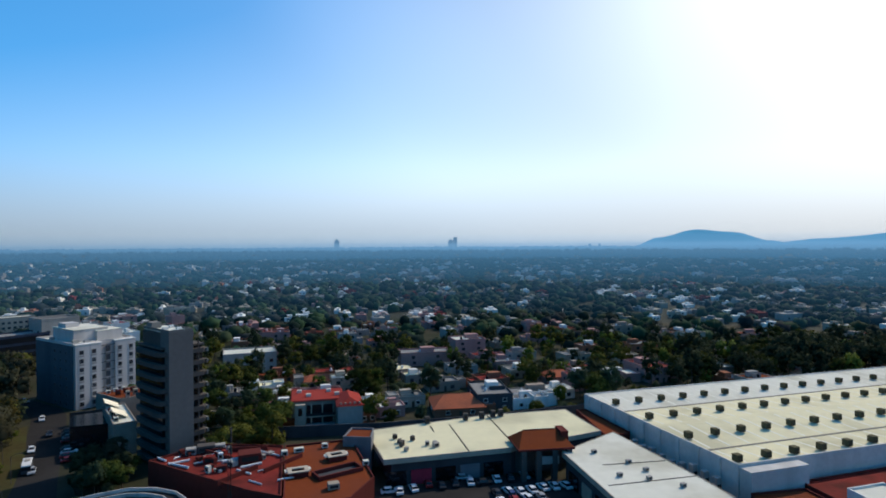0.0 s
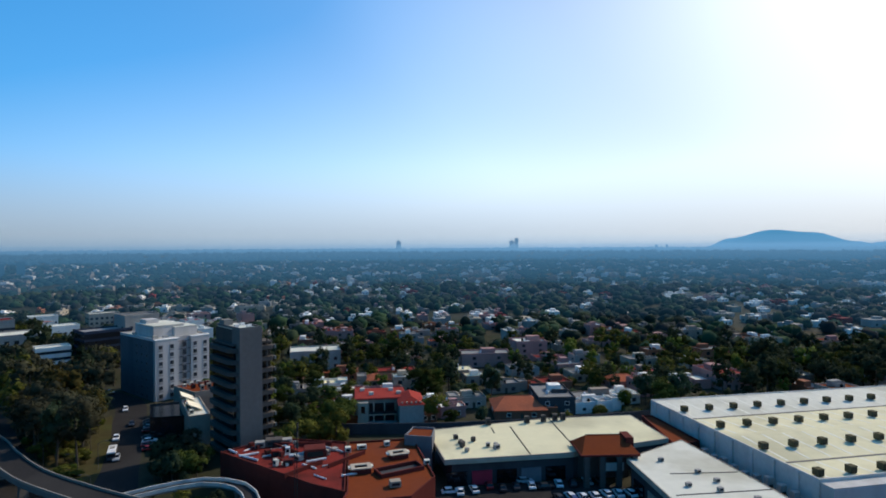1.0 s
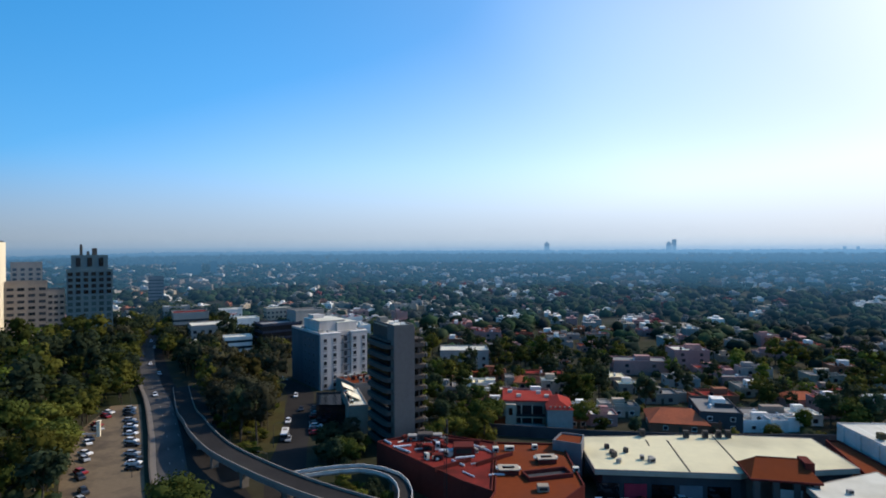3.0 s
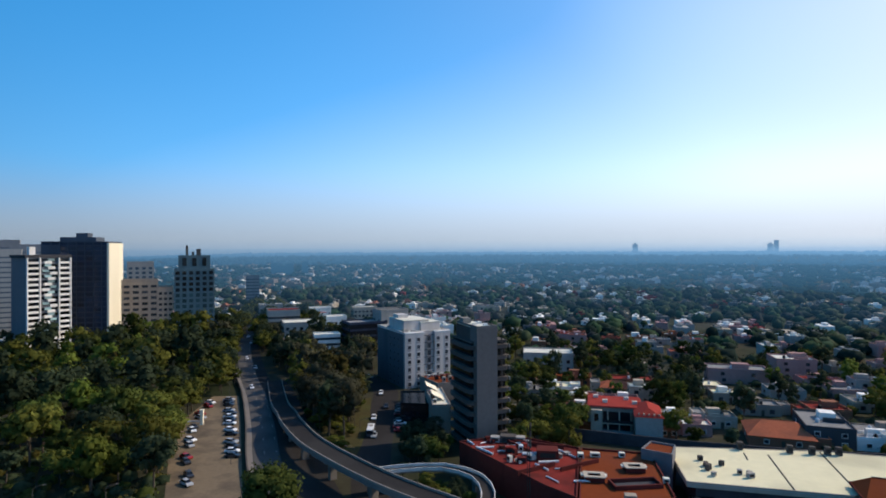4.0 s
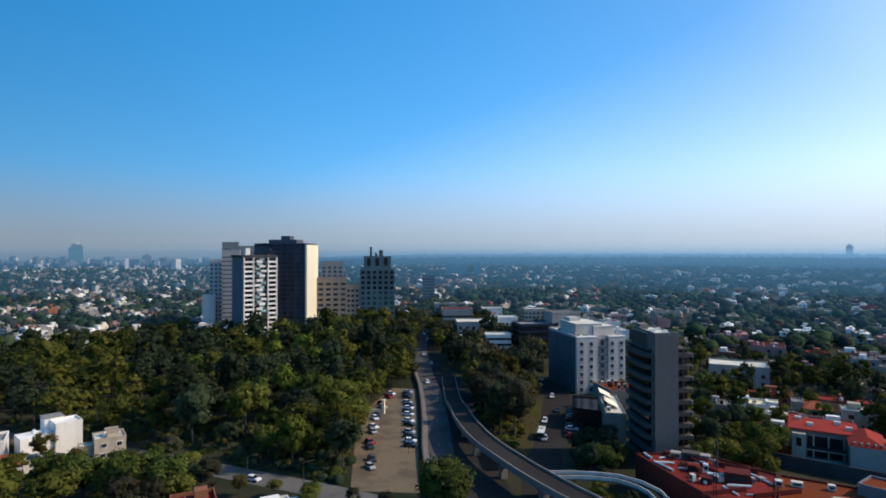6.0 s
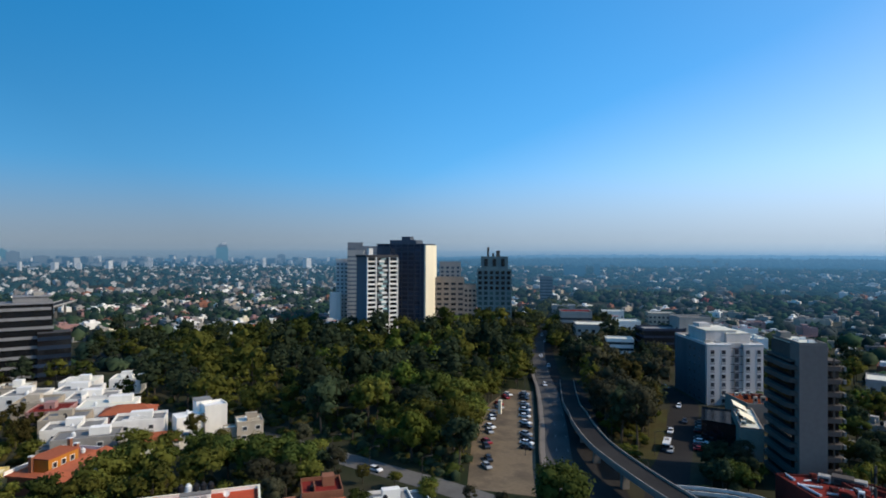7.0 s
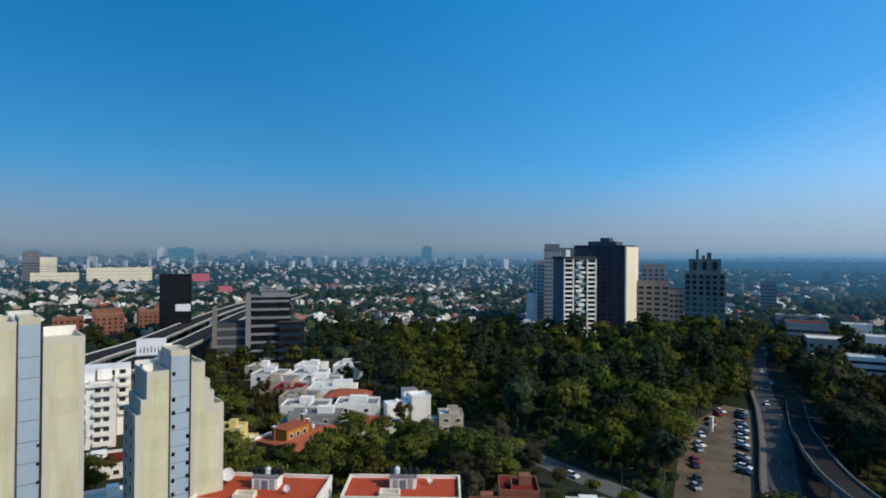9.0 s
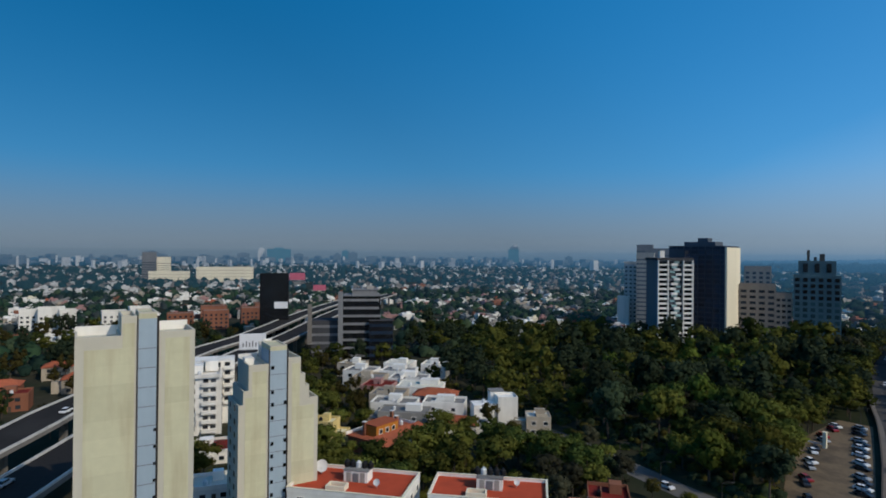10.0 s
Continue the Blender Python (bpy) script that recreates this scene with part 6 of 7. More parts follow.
# flats with red roof terraces in front of the park
def red_flats(x, y, rot, w, d, h, seed, hole):
    r = random.Random(seed)
    top = thing("apartment_building", pose(x, y, 0, 0, 0, rot), "cream apartment block with a red roof terrace", "apartment building", "red roofed flats")
    part("wall", Geo().box(0, 0, -0.3, w, d, h + 0.3), M["white_wall"], top)
    part("roof", Geo().box(0, 0, h, w - 0.5, d - 0.5, 0.1), M["terrace_red"], top, "red waterproofed roof")
    part("parapet", Geo().rim(rect(0, 0, w + 0.1, d + 0.1, 0), h - 0.2, h + 0.7, 0.28), M["white_wall"], top)
    part("coping", Geo().rim(rect(0, 0, w + 0.3, d + 0.3, 0), h + 0.7, h + 0.8, 0.45), M["cream_wall"], top)
    part("stair_house", Geo().box(0, d * 0.12, h, 5.2, 3.2, 2.4), M["white_wall"], top)
    part("stair_roof", Geo().box(0, d * 0.12, h + 2.4, 5.5, 3.5, 0.15), M["grey_roof"], top)
    for a in (-1.5, 1.5):
        part("door", Geo().box(a, d * 0.12 - 1.62, h + 0.1, 1.0, 0.1, 2.0), M["grey_wall"], top, "grey roof door")
    part("screen", Geo().box(0, d * 0.12 - 1.64, h + 0.15, 1.3, 0.1, 1.8), M["blue_grey"], top)
    for i in range(5):
        water_tank(top, -2.6 + i * 1.3, d * 0.12 + 0.4, h + 2.55, black=(i != hole))
    for f in range(4):
        for c in range(4):
            window(top, -w / 2 + (c + 0.5) * w / 4, -d / 2, 1.2 + f * 2.9, 1.6, 1.4, 0)
        for c in range(3):
            window(top, w / 2, -d / 2 + (c + 0.5) * d / 3, 1.2 + f * 2.9, 1.5, 1.4, 90)
            window(top, -w / 2, -d / 2 + (c + 0.5) * d / 3, 1.2 + f * 2.9, 1.5, 1.4, 270)
    part("skylight", Geo().rim(rect(-w * 0.1, -d * 0.3, 4, 2.5, 0), h, h + 1.1, 0.3), M["cream_wall"], top, "cream light well rim")
    claim(rect(x, y, w + 3, d + 3, rot))
    return top


flats = [red_flats(-122.5, -5.2, 72, 24, 13.5, 12.3, 1, 2), red_flats(-116.5, 21.8, 75, 23, 11.5, 12.3, 2, 1)]


def dish(x, y, z, r, turn, label="white satellite dish on the roof"):
    top = thing("satellite_dish", pose(x, y, z, 0, 0, turn), label, "satellite dish", "satellite dishes")
    g = Geo()
    n = 14
    prev = None
    for k in range(4):
        rr = r * k / 3
        ring = [(rr * math.cos(2 * math.pi * i / n), -0.25 * (rr / r) ** 2 * r * 1.2, rr * math.sin(2 * math.pi * i / n)) for i in range(n)]
        g.add(ring, [])
        if prev is not None:
            g.f += [(prev + i, prev + (i + 1) % n, k * n + (i + 1) % n, k * n + i) for i in range(n)]
        prev = k * n
    part("reflector", g, M["tank"], top, at=pose(0, 0, r + 0.5, -25), smooth=True)
    part("stand", Geo().tube((0, 0.1, -0.1), (0, 0.1, r + 0.5), 0.06, 0.05, 6), M["metal"], top)
    part("feed_arm", Geo().tube((0, -0.1, r * 0.4), (0, -r * 0.9, r + 0.6), 0.03, 0.03, 5), M["metal"], top)


dish(-127.5, -12.6, 12.4, 1.3, 95)
dish(-119, -0.8, 12.4, 0.7, 70)
dish(-117, 27.5, 12.4, 0.6, 90)
for i, (x, y, w, d, fl, wall, roof, rot) in enumerate(((-127.5, 51, 9, 9, 2, "brick_wall", "red_roof", 72), (-119, 64, 10, 8, 1, "white_wall", "grey_roof", 72),
                                                      (-117, 48, 8, 8, 2, "white_wall", "tile_roof", 72), (-113, 39, 8, 6, 3, "brick_wall", "rust_roof", 75))):
    house(x, y, rot, w, d, fl, wall, roof, 500 + i, group="houses beside the park")

# ---- offices along the highway ----
def striped_office():
    top = thing("office_building", pose(-337, -12, 0, 0, 0, 92), "grey office block with pale horizontal bands", "office building")
    part("body", Geo().box(0, 0, -0.3, 21, 18, 36), M["black_glass"], top)
    for r in range(8):
        part("band", Geo().box(0, -0.2, 2 + r * 4.4, 21.6 - (0 if r < 6 else 2), 18.6, 1.35), M["office_band"], top, "pale concrete spandrel band")
    part("stair_tower", Geo().box(-11.3, -8, -0.3, 2.6, 4, 38.3), M["office_band"], top)
    part("roof_slab", Geo().box(0.5, 0, 35.6, 20.4, 18.4, 0.5), M["office_band"], top)
    part("penthouse", Geo().box(2, 2, 36.0, 14, 11, 2.6), M["office_band"], top, "pale set back top floor")
    part("penthouse_slab", Geo().box(2.5, 2, 38.6, 15, 12, 0.4), M["office_band"], top)
    part("roof_plant", Geo().box(5, 3, 38.9, 4, 4, 1.8), M["grey_wall"], top)
    part("side_block", Geo().box(11.0, -7.5, -0.3, 13, 9, 22.5), M["black_glass"], top, "dark glazed side block")
    part("side_roof", Geo().box(11.0, -7.5, 22.2, 13.2, 9.2, 0.4), M["dark_wall"], top)
    for r in range(5):
        part("window_band", Geo().box(11.0, -7.5, 2.4 + r * 4.1, 13.1, 9.1, 1.8), M["navy_glass"], top)
    part("low_block", Geo().box(-20, 2, -0.3, 15, 14, 22), M["dark_wall"], top)
    for r in range(4):
        part("band", Geo().box(-20, 1.9, 4 + r * 4.6, 15.4, 14.4, 1.4), M["office_band"], top, "grey concrete spandrel band")
    claim(rect(-340, -12, 56, 26, 92))


striped_office()
t = slab_block("office_building", -419, -75, 98, 19, 16, 44, "dark blue glass office block", "black_glass", "black_glass", 12, 3.5, 1.2, gap=0.15)
part("sign", Geo().box(4.5, -8.4, 21, 9, 0.4, 4.5), M["sign"], t, "white sign board")
for i, (x, y, w) in enumerate(((-455, -150, 18), (-468, -128, 18), (-480, -104, 16), (-440, -172, 16), (-505, -140, 20), (-520, -100, 20))):
    slab_block("apartment_building", x, y, 108, w, 12, 13 + i % 3, "brown brick apartment block with pale window bands", "brick_wall", "window", 4, 3.0, 1.4, category="apartment building", cols=5, sides=(0, 1))
for i, (x, y, w, h) in enumerate(((-450, -252, 14, 16), (-446, -236, 16, 18), (-440, -222, 10, 17), (-452, -196, 16, 15), (-462, -182, 14, 17), (-300, -190, 12, 7))):
    slab_block("apartment_building", x, y, 118, w, 12, h, "white apartment block with small windows", "white_wall", "window", 4, 3.1, 1.4, category="apartment building", cols=4, sides=(0, 1), roof="white_roof")
for i, (x, y) in enumerate(((-250, -150), (-264, -128), (-235, -138), (-222, -158), (-290, -150), (-310, -128))):
    house(x, y, 110, 12, 10, 2, ("brick_wall", "beige_wall", "brick_wall")[i % 3], ("tile_roof", "tile_roof", "red_roof")[i % 3], 600 + i, group="houses beyond the highway")


def billboard(x, y, rot, w, h, z, m, label, bars=0):
    top = thing("billboard", pose(x, y, 0, 0, 0, rot), label, "billboard", "billboards")
    part("panel", Geo().box(0, 0, z, w, 0.4, h), M[m], top)
    part("border", Geo().rim(rect(0, 0, w + 0.3, 0.8, 0), z - 0.2, z, 0.2), M["metal"], top)
    for a in (-0.3, 0.3):
        part("post", Geo().tube((a * w, 0.3, -0.2), (a * w, 0.3, z + 0.5), 0.3, 0.25, 8), M["dark_metal"], top)
    for i in range(bars):
        part("lettering", Geo().box(-w * 0.36 + i * w * 0.72 / max(1, bars - 1), -0.22, z + h * 0.15, w * 0.045, 0.06, h * (0.28 + 0.1 * (i % 2))), M["blue_grey"], top, "dark bars of lettering")


billboard(-171.2, -36.6, 100, 7.2, 4.4, 32.2, "sign", "white billboard with a row of dark bars", bars=7)
billboard(-520, -74, 98, 13, 6, 35.5, "sign_pink", "pinkish red billboard above the highway")
billboard(-540, -57, 98, 11, 5, 25, "sign_pink", "pinkish red billboard above the highway")
billboard(-330, -40, 95, 2.4, 22, 9, "concrete", "tall slim concrete sign pylon")

# ---- random houses, further off ----
rng = random.Random(21)
count = 0
for _ in range(4000):
    if count >= 62:
        break
    az, r = rng.uniform(-42, 22), rng.uniform(235, 430)
    x, y = -r * math.sin(radians(az)), r * math.cos(radians(az))
    if not free(x, y, 9) or rng.random() < 0.2:
        continue
    house(x, y, 17 + rng.choice((0, 90)), rng.uniform(10, 15), rng.uniform(8, 11), rng.choice((1, 1, 1, 2)), rng.choice(("brown_stone", "grey_wall", "brick_wall", "pink_wall", "brick_wall", "beige_wall")), rng.choice(("grey_roof", "white_roof", "grey_roof", "red_roof", "grey_roof", "rust_roof", "white_roof")), 1000 + count, group="houses of the quarter")
    count += 1


count = 0
for _ in range(2000):
    if count >= 26:
        break
    az, r = rng.uniform(24, 50), rng.uniform(335, 560)
    x, y = -r * math.sin(radians(az)), r * math.cos(radians(az))
    if not free(x, y, 8):
        continue
    house(x, y, 48 + rng.choice((0, 90)), rng.uniform(11, 18), rng.uniform(9, 13), rng.choice((1, 2, 2, 3)), rng.choice(("white_wall", "white_wall", "beige_wall", "pink_wall", "grey_wall")), rng.choice(("white_roof", "white_roof", "grey_roof", "red_roof")), 1200 + count, group="houses along the avenue")
    count += 1


def far_houses(name, n, sector, near, far, seed, label, mats, size=(7, 17), tall=(2.8, 5.4), power=1.0):
    """Small flat-roofed houses too far and too many to pick apart."""
    r = random.Random(seed)
    geos = [Geo() for _ in mats]
    made = 0
    while made < n:
        az, d = r.uniform(*sector), near + (far - near) * r.random() ** power
        x, y = -d * math.sin(radians(az)), d * math.cos(radians(az))
        if not free(x, y, 6) or noise.noise(Vector((x * 0.011, y * 0.011, 5.0))) < r.uniform(-0.5, 0.15):
            made += 0.12
            continue
        z = ground_height(x, y)
        g = geos[r.choices(range(len(mats)), weights=[m[1] for m in mats])[0]]
        rot, w, dd, h = 17 + r.choice((0, 90)) + r.uniform(-8, 8), r.uniform(*size), r.uniform(size[0] * 0.7, size[1] * 0.6), r.uniform(*tall)
        g.box(x, y, z - 1, w, dd, h + 1, rot)
        g.box(x + r.uniform(-2, 2), y + r.uniform(-2, 2), z + h, w * 0.35, dd * 0.4, 1.7, rot)
        if d < 900:
            c, s = math.cos(radians(rot)), math.sin(radians(rot))
            for k in (-0.24, 0.24):
                for f in range(max(1, int(h / 3))):
                    for sg in (-1, 1):
                        WINS.box(x + c * k * w + s * sg * dd / 2, y + s * k * w - c * sg * dd / 2, z + 1 + f * 2.9, 1.5, 0.16, 1.4, rot)
        made += 1
    top = thing(name, pose(0, 0, 0), label, "houses", kind="stuff")
    for g, (m, _) in zip(geos, mats):
        part("houses", g, M[m], top)


WINS = Geo()
MIX = (("white_wall", 3.4), ("beige_wall", 3), ("grey_wall", 3), ("pink_wall", 1.2), ("brick_wall", 1.0), ("red_roof", 0.6), ("grey_roof", 3))
far_houses("far_quarter", 700, (-46, 56), 430, 1000, 5, "scattered pale houses among trees", MIX)
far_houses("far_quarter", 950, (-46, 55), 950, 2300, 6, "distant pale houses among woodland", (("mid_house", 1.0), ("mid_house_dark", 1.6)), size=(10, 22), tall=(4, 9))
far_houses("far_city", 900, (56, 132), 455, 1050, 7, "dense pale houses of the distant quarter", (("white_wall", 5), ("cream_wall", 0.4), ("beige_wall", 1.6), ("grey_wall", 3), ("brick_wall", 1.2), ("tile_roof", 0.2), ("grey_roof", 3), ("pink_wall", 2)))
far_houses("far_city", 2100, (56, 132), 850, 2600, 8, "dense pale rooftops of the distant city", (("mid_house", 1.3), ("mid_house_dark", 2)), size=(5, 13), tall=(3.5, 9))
part("windows", WINS, M["window"], thing("far_windows", pose(0, 0, 0), "dark windows of the distant houses", "windows", kind="stuff"))

slab_block("apartment_building", -1185, -308, 108, 104, 30, 28, "long cream institutional building on a rise", "cream_wall", "beige_wall", 4, 6, 4, gap=0.7, category="apartment building", roof="white_roof")
slab_block("apartment_building", -1150, -400, 108, 70, 26, 20, "low cream institutional wing", "cream_wall", "beige_wall", 3, 5.5, 4, gap=0.7, category="apartment building", roof="white_roof")
slab_block("apartment_building", -1225, -465, 108, 26, 22, 56, "grey apartment block far off", "blue_grey", "window", 8, 4.6, 3, category="apartment building")
slab_block("apartment_building", -1241, -446, 108, 32, 25, 46, "cream apartment block far off", "cream_wall", "window", 8, 4.4, 3, gap=0.7, category="apartment building")

# ---- backdrop: hills, lone towers and the skyline ----
def hill(name, az0, az1, dist, prof, material, label):
    g = Geo()
    n = 48
    vs, fs = [], []
    for i in range(n + 1):
        k = i / n
        a = radians(az0 + (az1 - az0) * k)
        zt = 0
        for (k0, z0), (k1, z1) in zip(prof, prof[1:]):
            if k0 <= k <= k1:
                u = (k - k0) / (k1 - k0)
                zt = z0 + (z1 - z0) * (u * u * (3 - 2 * u))
        zt += 3 * noise.noise(Vector((k * 16, dist * 0.01, 0))) * (1 if 0 < k < 1 else 0)
        for d, z in ((dist - 250, 0), (dist - 120, zt * 0.62), (dist, zt), (dist + 150, 0)):
            vs.append((-d * math.sin(a), d * math.cos(a), z + 20))
    for i in range(n):
        for j in range(3):
            fs.append((4 * i + j, 4 * i + 4 + j, 4 * i + 5 + j, 4 * i + 1 + j))
    g.add(vs, fs)
    ob = slab(name, g, M[material], label, "hill")
    ob.data.shade_smooth()


# blue emission on the hills and distant towers imitates haze
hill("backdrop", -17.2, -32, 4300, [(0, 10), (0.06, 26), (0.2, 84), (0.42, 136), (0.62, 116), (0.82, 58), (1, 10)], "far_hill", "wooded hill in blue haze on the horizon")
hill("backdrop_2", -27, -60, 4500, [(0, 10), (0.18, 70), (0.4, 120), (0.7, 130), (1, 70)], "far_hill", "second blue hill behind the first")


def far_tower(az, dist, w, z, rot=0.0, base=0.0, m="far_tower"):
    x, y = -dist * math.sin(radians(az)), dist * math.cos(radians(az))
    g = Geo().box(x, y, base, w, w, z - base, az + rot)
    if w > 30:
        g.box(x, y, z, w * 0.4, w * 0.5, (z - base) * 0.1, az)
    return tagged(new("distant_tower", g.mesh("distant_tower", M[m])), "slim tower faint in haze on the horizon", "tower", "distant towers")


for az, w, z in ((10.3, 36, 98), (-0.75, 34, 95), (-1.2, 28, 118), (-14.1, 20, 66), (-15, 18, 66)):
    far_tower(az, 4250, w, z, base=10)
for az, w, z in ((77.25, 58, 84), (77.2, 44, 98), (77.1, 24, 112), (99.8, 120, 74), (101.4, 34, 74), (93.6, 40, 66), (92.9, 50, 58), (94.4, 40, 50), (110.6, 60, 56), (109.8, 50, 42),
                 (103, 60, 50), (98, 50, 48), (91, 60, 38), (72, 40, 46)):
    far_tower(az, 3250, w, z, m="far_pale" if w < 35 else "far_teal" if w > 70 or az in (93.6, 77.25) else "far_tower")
rng = random.Random(9)
g = Geo()
for _ in range(420):
    az, d = rng.uniform(64, 128), rng.uniform(2500, 4300)
    x, y, w = -d * math.sin(radians(az)), d * math.cos(radians(az)), rng.uniform(18, 60)
    g.box(x, y, 0, w, w * 0.8, 6 + 34 * rng.random() ** 2.5, rng.uniform(0, 90))
skyline = thing("skyline", pose(0, 0, 0), "hazy skyline of the distant city", "skyline", kind="stuff")
part("blocks", g, M["far_tower"], skyline)
g = Geo()
for _ in range(300):
    az, d = rng.uniform(62, 128), rng.uniform(2000, 3600)
    x, y, w = -d * math.sin(radians(az)), d * math.cos(radians(az)), rng.uniform(6, 17)
    g.box(x, y, 0, w, w * rng.uniform(0.5, 1.6), 7 + 34 * rng.random() ** 2.6, rng.uniform(0, 90))
part("pale_blocks", g, M["far_pale"], skyline, "pale distant blocks")
# dark blocks below the horizon beyond the avenue
for az, d, w, z in ((41.8, 1500, 15, 33), (43.2, 1550, 20, 28), (44.0, 1500, 26, 24), (44.6, 1520, 16, 30)):
    far_tower(az, d, w, z, m="far_wood")
slab_block("office_building", -517, 490, 46, 15, 14, 31, "pale blue grey tower beside the avenue", "blue_grey", "window", 8, 3.6, 2.0, category="tower", gap=0.9)


# ---- glowing shells that imitate haze over the far plain ----
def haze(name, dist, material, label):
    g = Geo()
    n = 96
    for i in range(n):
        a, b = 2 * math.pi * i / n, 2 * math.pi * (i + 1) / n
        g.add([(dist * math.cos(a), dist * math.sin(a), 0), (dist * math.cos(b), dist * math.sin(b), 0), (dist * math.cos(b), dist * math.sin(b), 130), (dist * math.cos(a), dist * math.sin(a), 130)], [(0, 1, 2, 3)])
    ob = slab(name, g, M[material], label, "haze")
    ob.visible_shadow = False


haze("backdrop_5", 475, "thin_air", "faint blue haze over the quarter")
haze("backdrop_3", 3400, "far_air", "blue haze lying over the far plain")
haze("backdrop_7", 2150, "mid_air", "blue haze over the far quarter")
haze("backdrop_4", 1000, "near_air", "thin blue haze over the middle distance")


# ---- woods ----
def wood(name, spots, seed, leaves, size, label, material, rad=(3.2, 6.0), tall=(6, 12), fine=False):
    """Crowns of a wood too far off to tell apart: lumpy hearts under a ragged coat of leaf faces."""
    r = np.random.default_rng(seed)
    n = len(spots)
    if not n:
        return
    sp = np.array(spots)
    R, Hh = r.uniform(*rad, n), r.uniform(*tall, n)
    ball, ball_f = (BALL_2, BALL_2_FACES) if fine else (BALL, BALL_FACES)

    def swell(d, k):
        d = d.copy()
        d[..., 2] = np.abs(d[..., 2]) * 0.95 - 0.12
        lump = 1 + 0.24 * np.sin(d[..., 0] * 5 + R[:, None] * 7) * np.cos(d[..., 1] * 4 + Hh[:, None] * 5) + 0.12 * np.sin(d[..., 2] * 9 + d[..., 0] * 7 + R[:, None] * 11)
        p = d * (k * lump[..., None])
        p[..., :2] *= R[:, None, None]
        p[..., 2] = p[..., 2] * Hh[:, None] * 0.62 + Hh[:, None] * 0.38
        return d, p + sp[:, None, :]

    d, p = swell((lambda v: v / np.linalg.norm(v, axis=2, keepdims=True))(r.normal(size=(n, leaves, 3))), r.uniform(0.86, 1.12, (n, leaves, 1)))
    bd = np.repeat(ball[None], n, axis=0)
    skirt = np.where(bd[..., 2:] < -0.3, 0.75, 0.93)
    keep_z = bd[..., 2].copy()
    bd, bp = swell(bd, skirt)
    bp[..., 2] = np.where(keep_z < -0.2, sp[:, None, 2] + 0.12 * Hh[:, None], bp[..., 2])
    nn = d + r.normal(size=d.shape) * 0.25 + np.array([0, 0, 0.2])
    nn /= np.linalg.norm(nn, axis=2, keepdims=True)
    a = np.cross(nn, r.normal(size=d.shape))
    a /= np.linalg.norm(a, axis=2, keepdims=True)
    b = np.cross(nn, a)
    s = size * r.uniform(0.6, 1.4, (n, leaves, 1)) * (R / np.mean(R))[:, None, None]
    q = np.stack([p - a * s * 0.5, p - b * s * 0.4, p + a * s * 0.5, p + b * s * 0.4], axis=2).reshape(-1, 3)
    soft = d + np.array([0, 0, 0.25]) + 0.3 * nn
    soft_b = bd + np.array([0, 0, 0.2])
    soft /= np.linalg.norm(soft, axis=2, keepdims=True)
    soft_b /= np.linalg.norm(soft_b, axis=2, keepdims=True)
    hearts = (ball_f[None] + (np.arange(n) * len(ball))[:, None, None]).reshape(-1, 3)
    me = leaf_mesh(name, bp.reshape(-1, 3), hearts, q, np.concatenate([soft_b.reshape(-1, 3), np.repeat(soft.reshape(-1, 3), 4, axis=0)]), material)
    return tagged(new(name, me), label, "wood", kind="stuff")


rng = random.Random(31)
PARK = [(-127, 94), (-172, 130), (-200, 166), (-232, 190), (-300, 262), (-338, 250), (-332, 196), (-332, 120), (-312, 40), (-296, 24), (-225, 34), (-200, 62), (-165, 76), (-140, 84)]
MEDIAN = [(-126, 148), (-158, 174), (-196, 212), (-250, 268), (-268, 300), (-215, 290), (-166, 236), (-140, 200), (-122, 168), (-112, 148)]
spots, behind = [], []               # all trees; those too far off to be things of their own
near_trees = 0


def plant(x, y, kind, sc, rot, group, tall=1.0):
    """A tree of its own near the road and the park's edge; further off it joins a belt."""
    global near_trees
    spots.append((x, y))
    if near_trees < 290 and math.hypot(x, y) < 232:
        near_trees += 1
        tree(x, y, kind, sc, rot, group, tall=tall)
    else:
        behind.append((x, y, kind, sc, rot, tall))


def scatter(n, poly, gap, pick, scale, group, clear=2.0, tall=(0.9, 1.2)):
    x0, x1, y0, y1 = min(p[0] for p in poly), max(p[0] for p in poly), min(p[1] for p in poly), max(p[1] for p in poly)
    made = tries = 0
    while made < n and tries < n * 60:
        tries += 1
        x, y = rng.uniform(x0, x1), rng.uniform(y0, y1)
        if not inside(x, y, poly) or not free(x, y, clear):
            continue
        sc = rng.uniform(*scale)
        g2 = (gap * (0.6 + 0.4 * sc)) ** 2
        if any((x - a) ** 2 + (y - b) ** 2 < g2 for a, b in spots):
            continue
        plant(x, y, pick(x, y) if callable(pick) else rng.choice(pick), sc, rng.uniform(0, 360), group, rng.uniform(*tall))
        made += 1
    return made


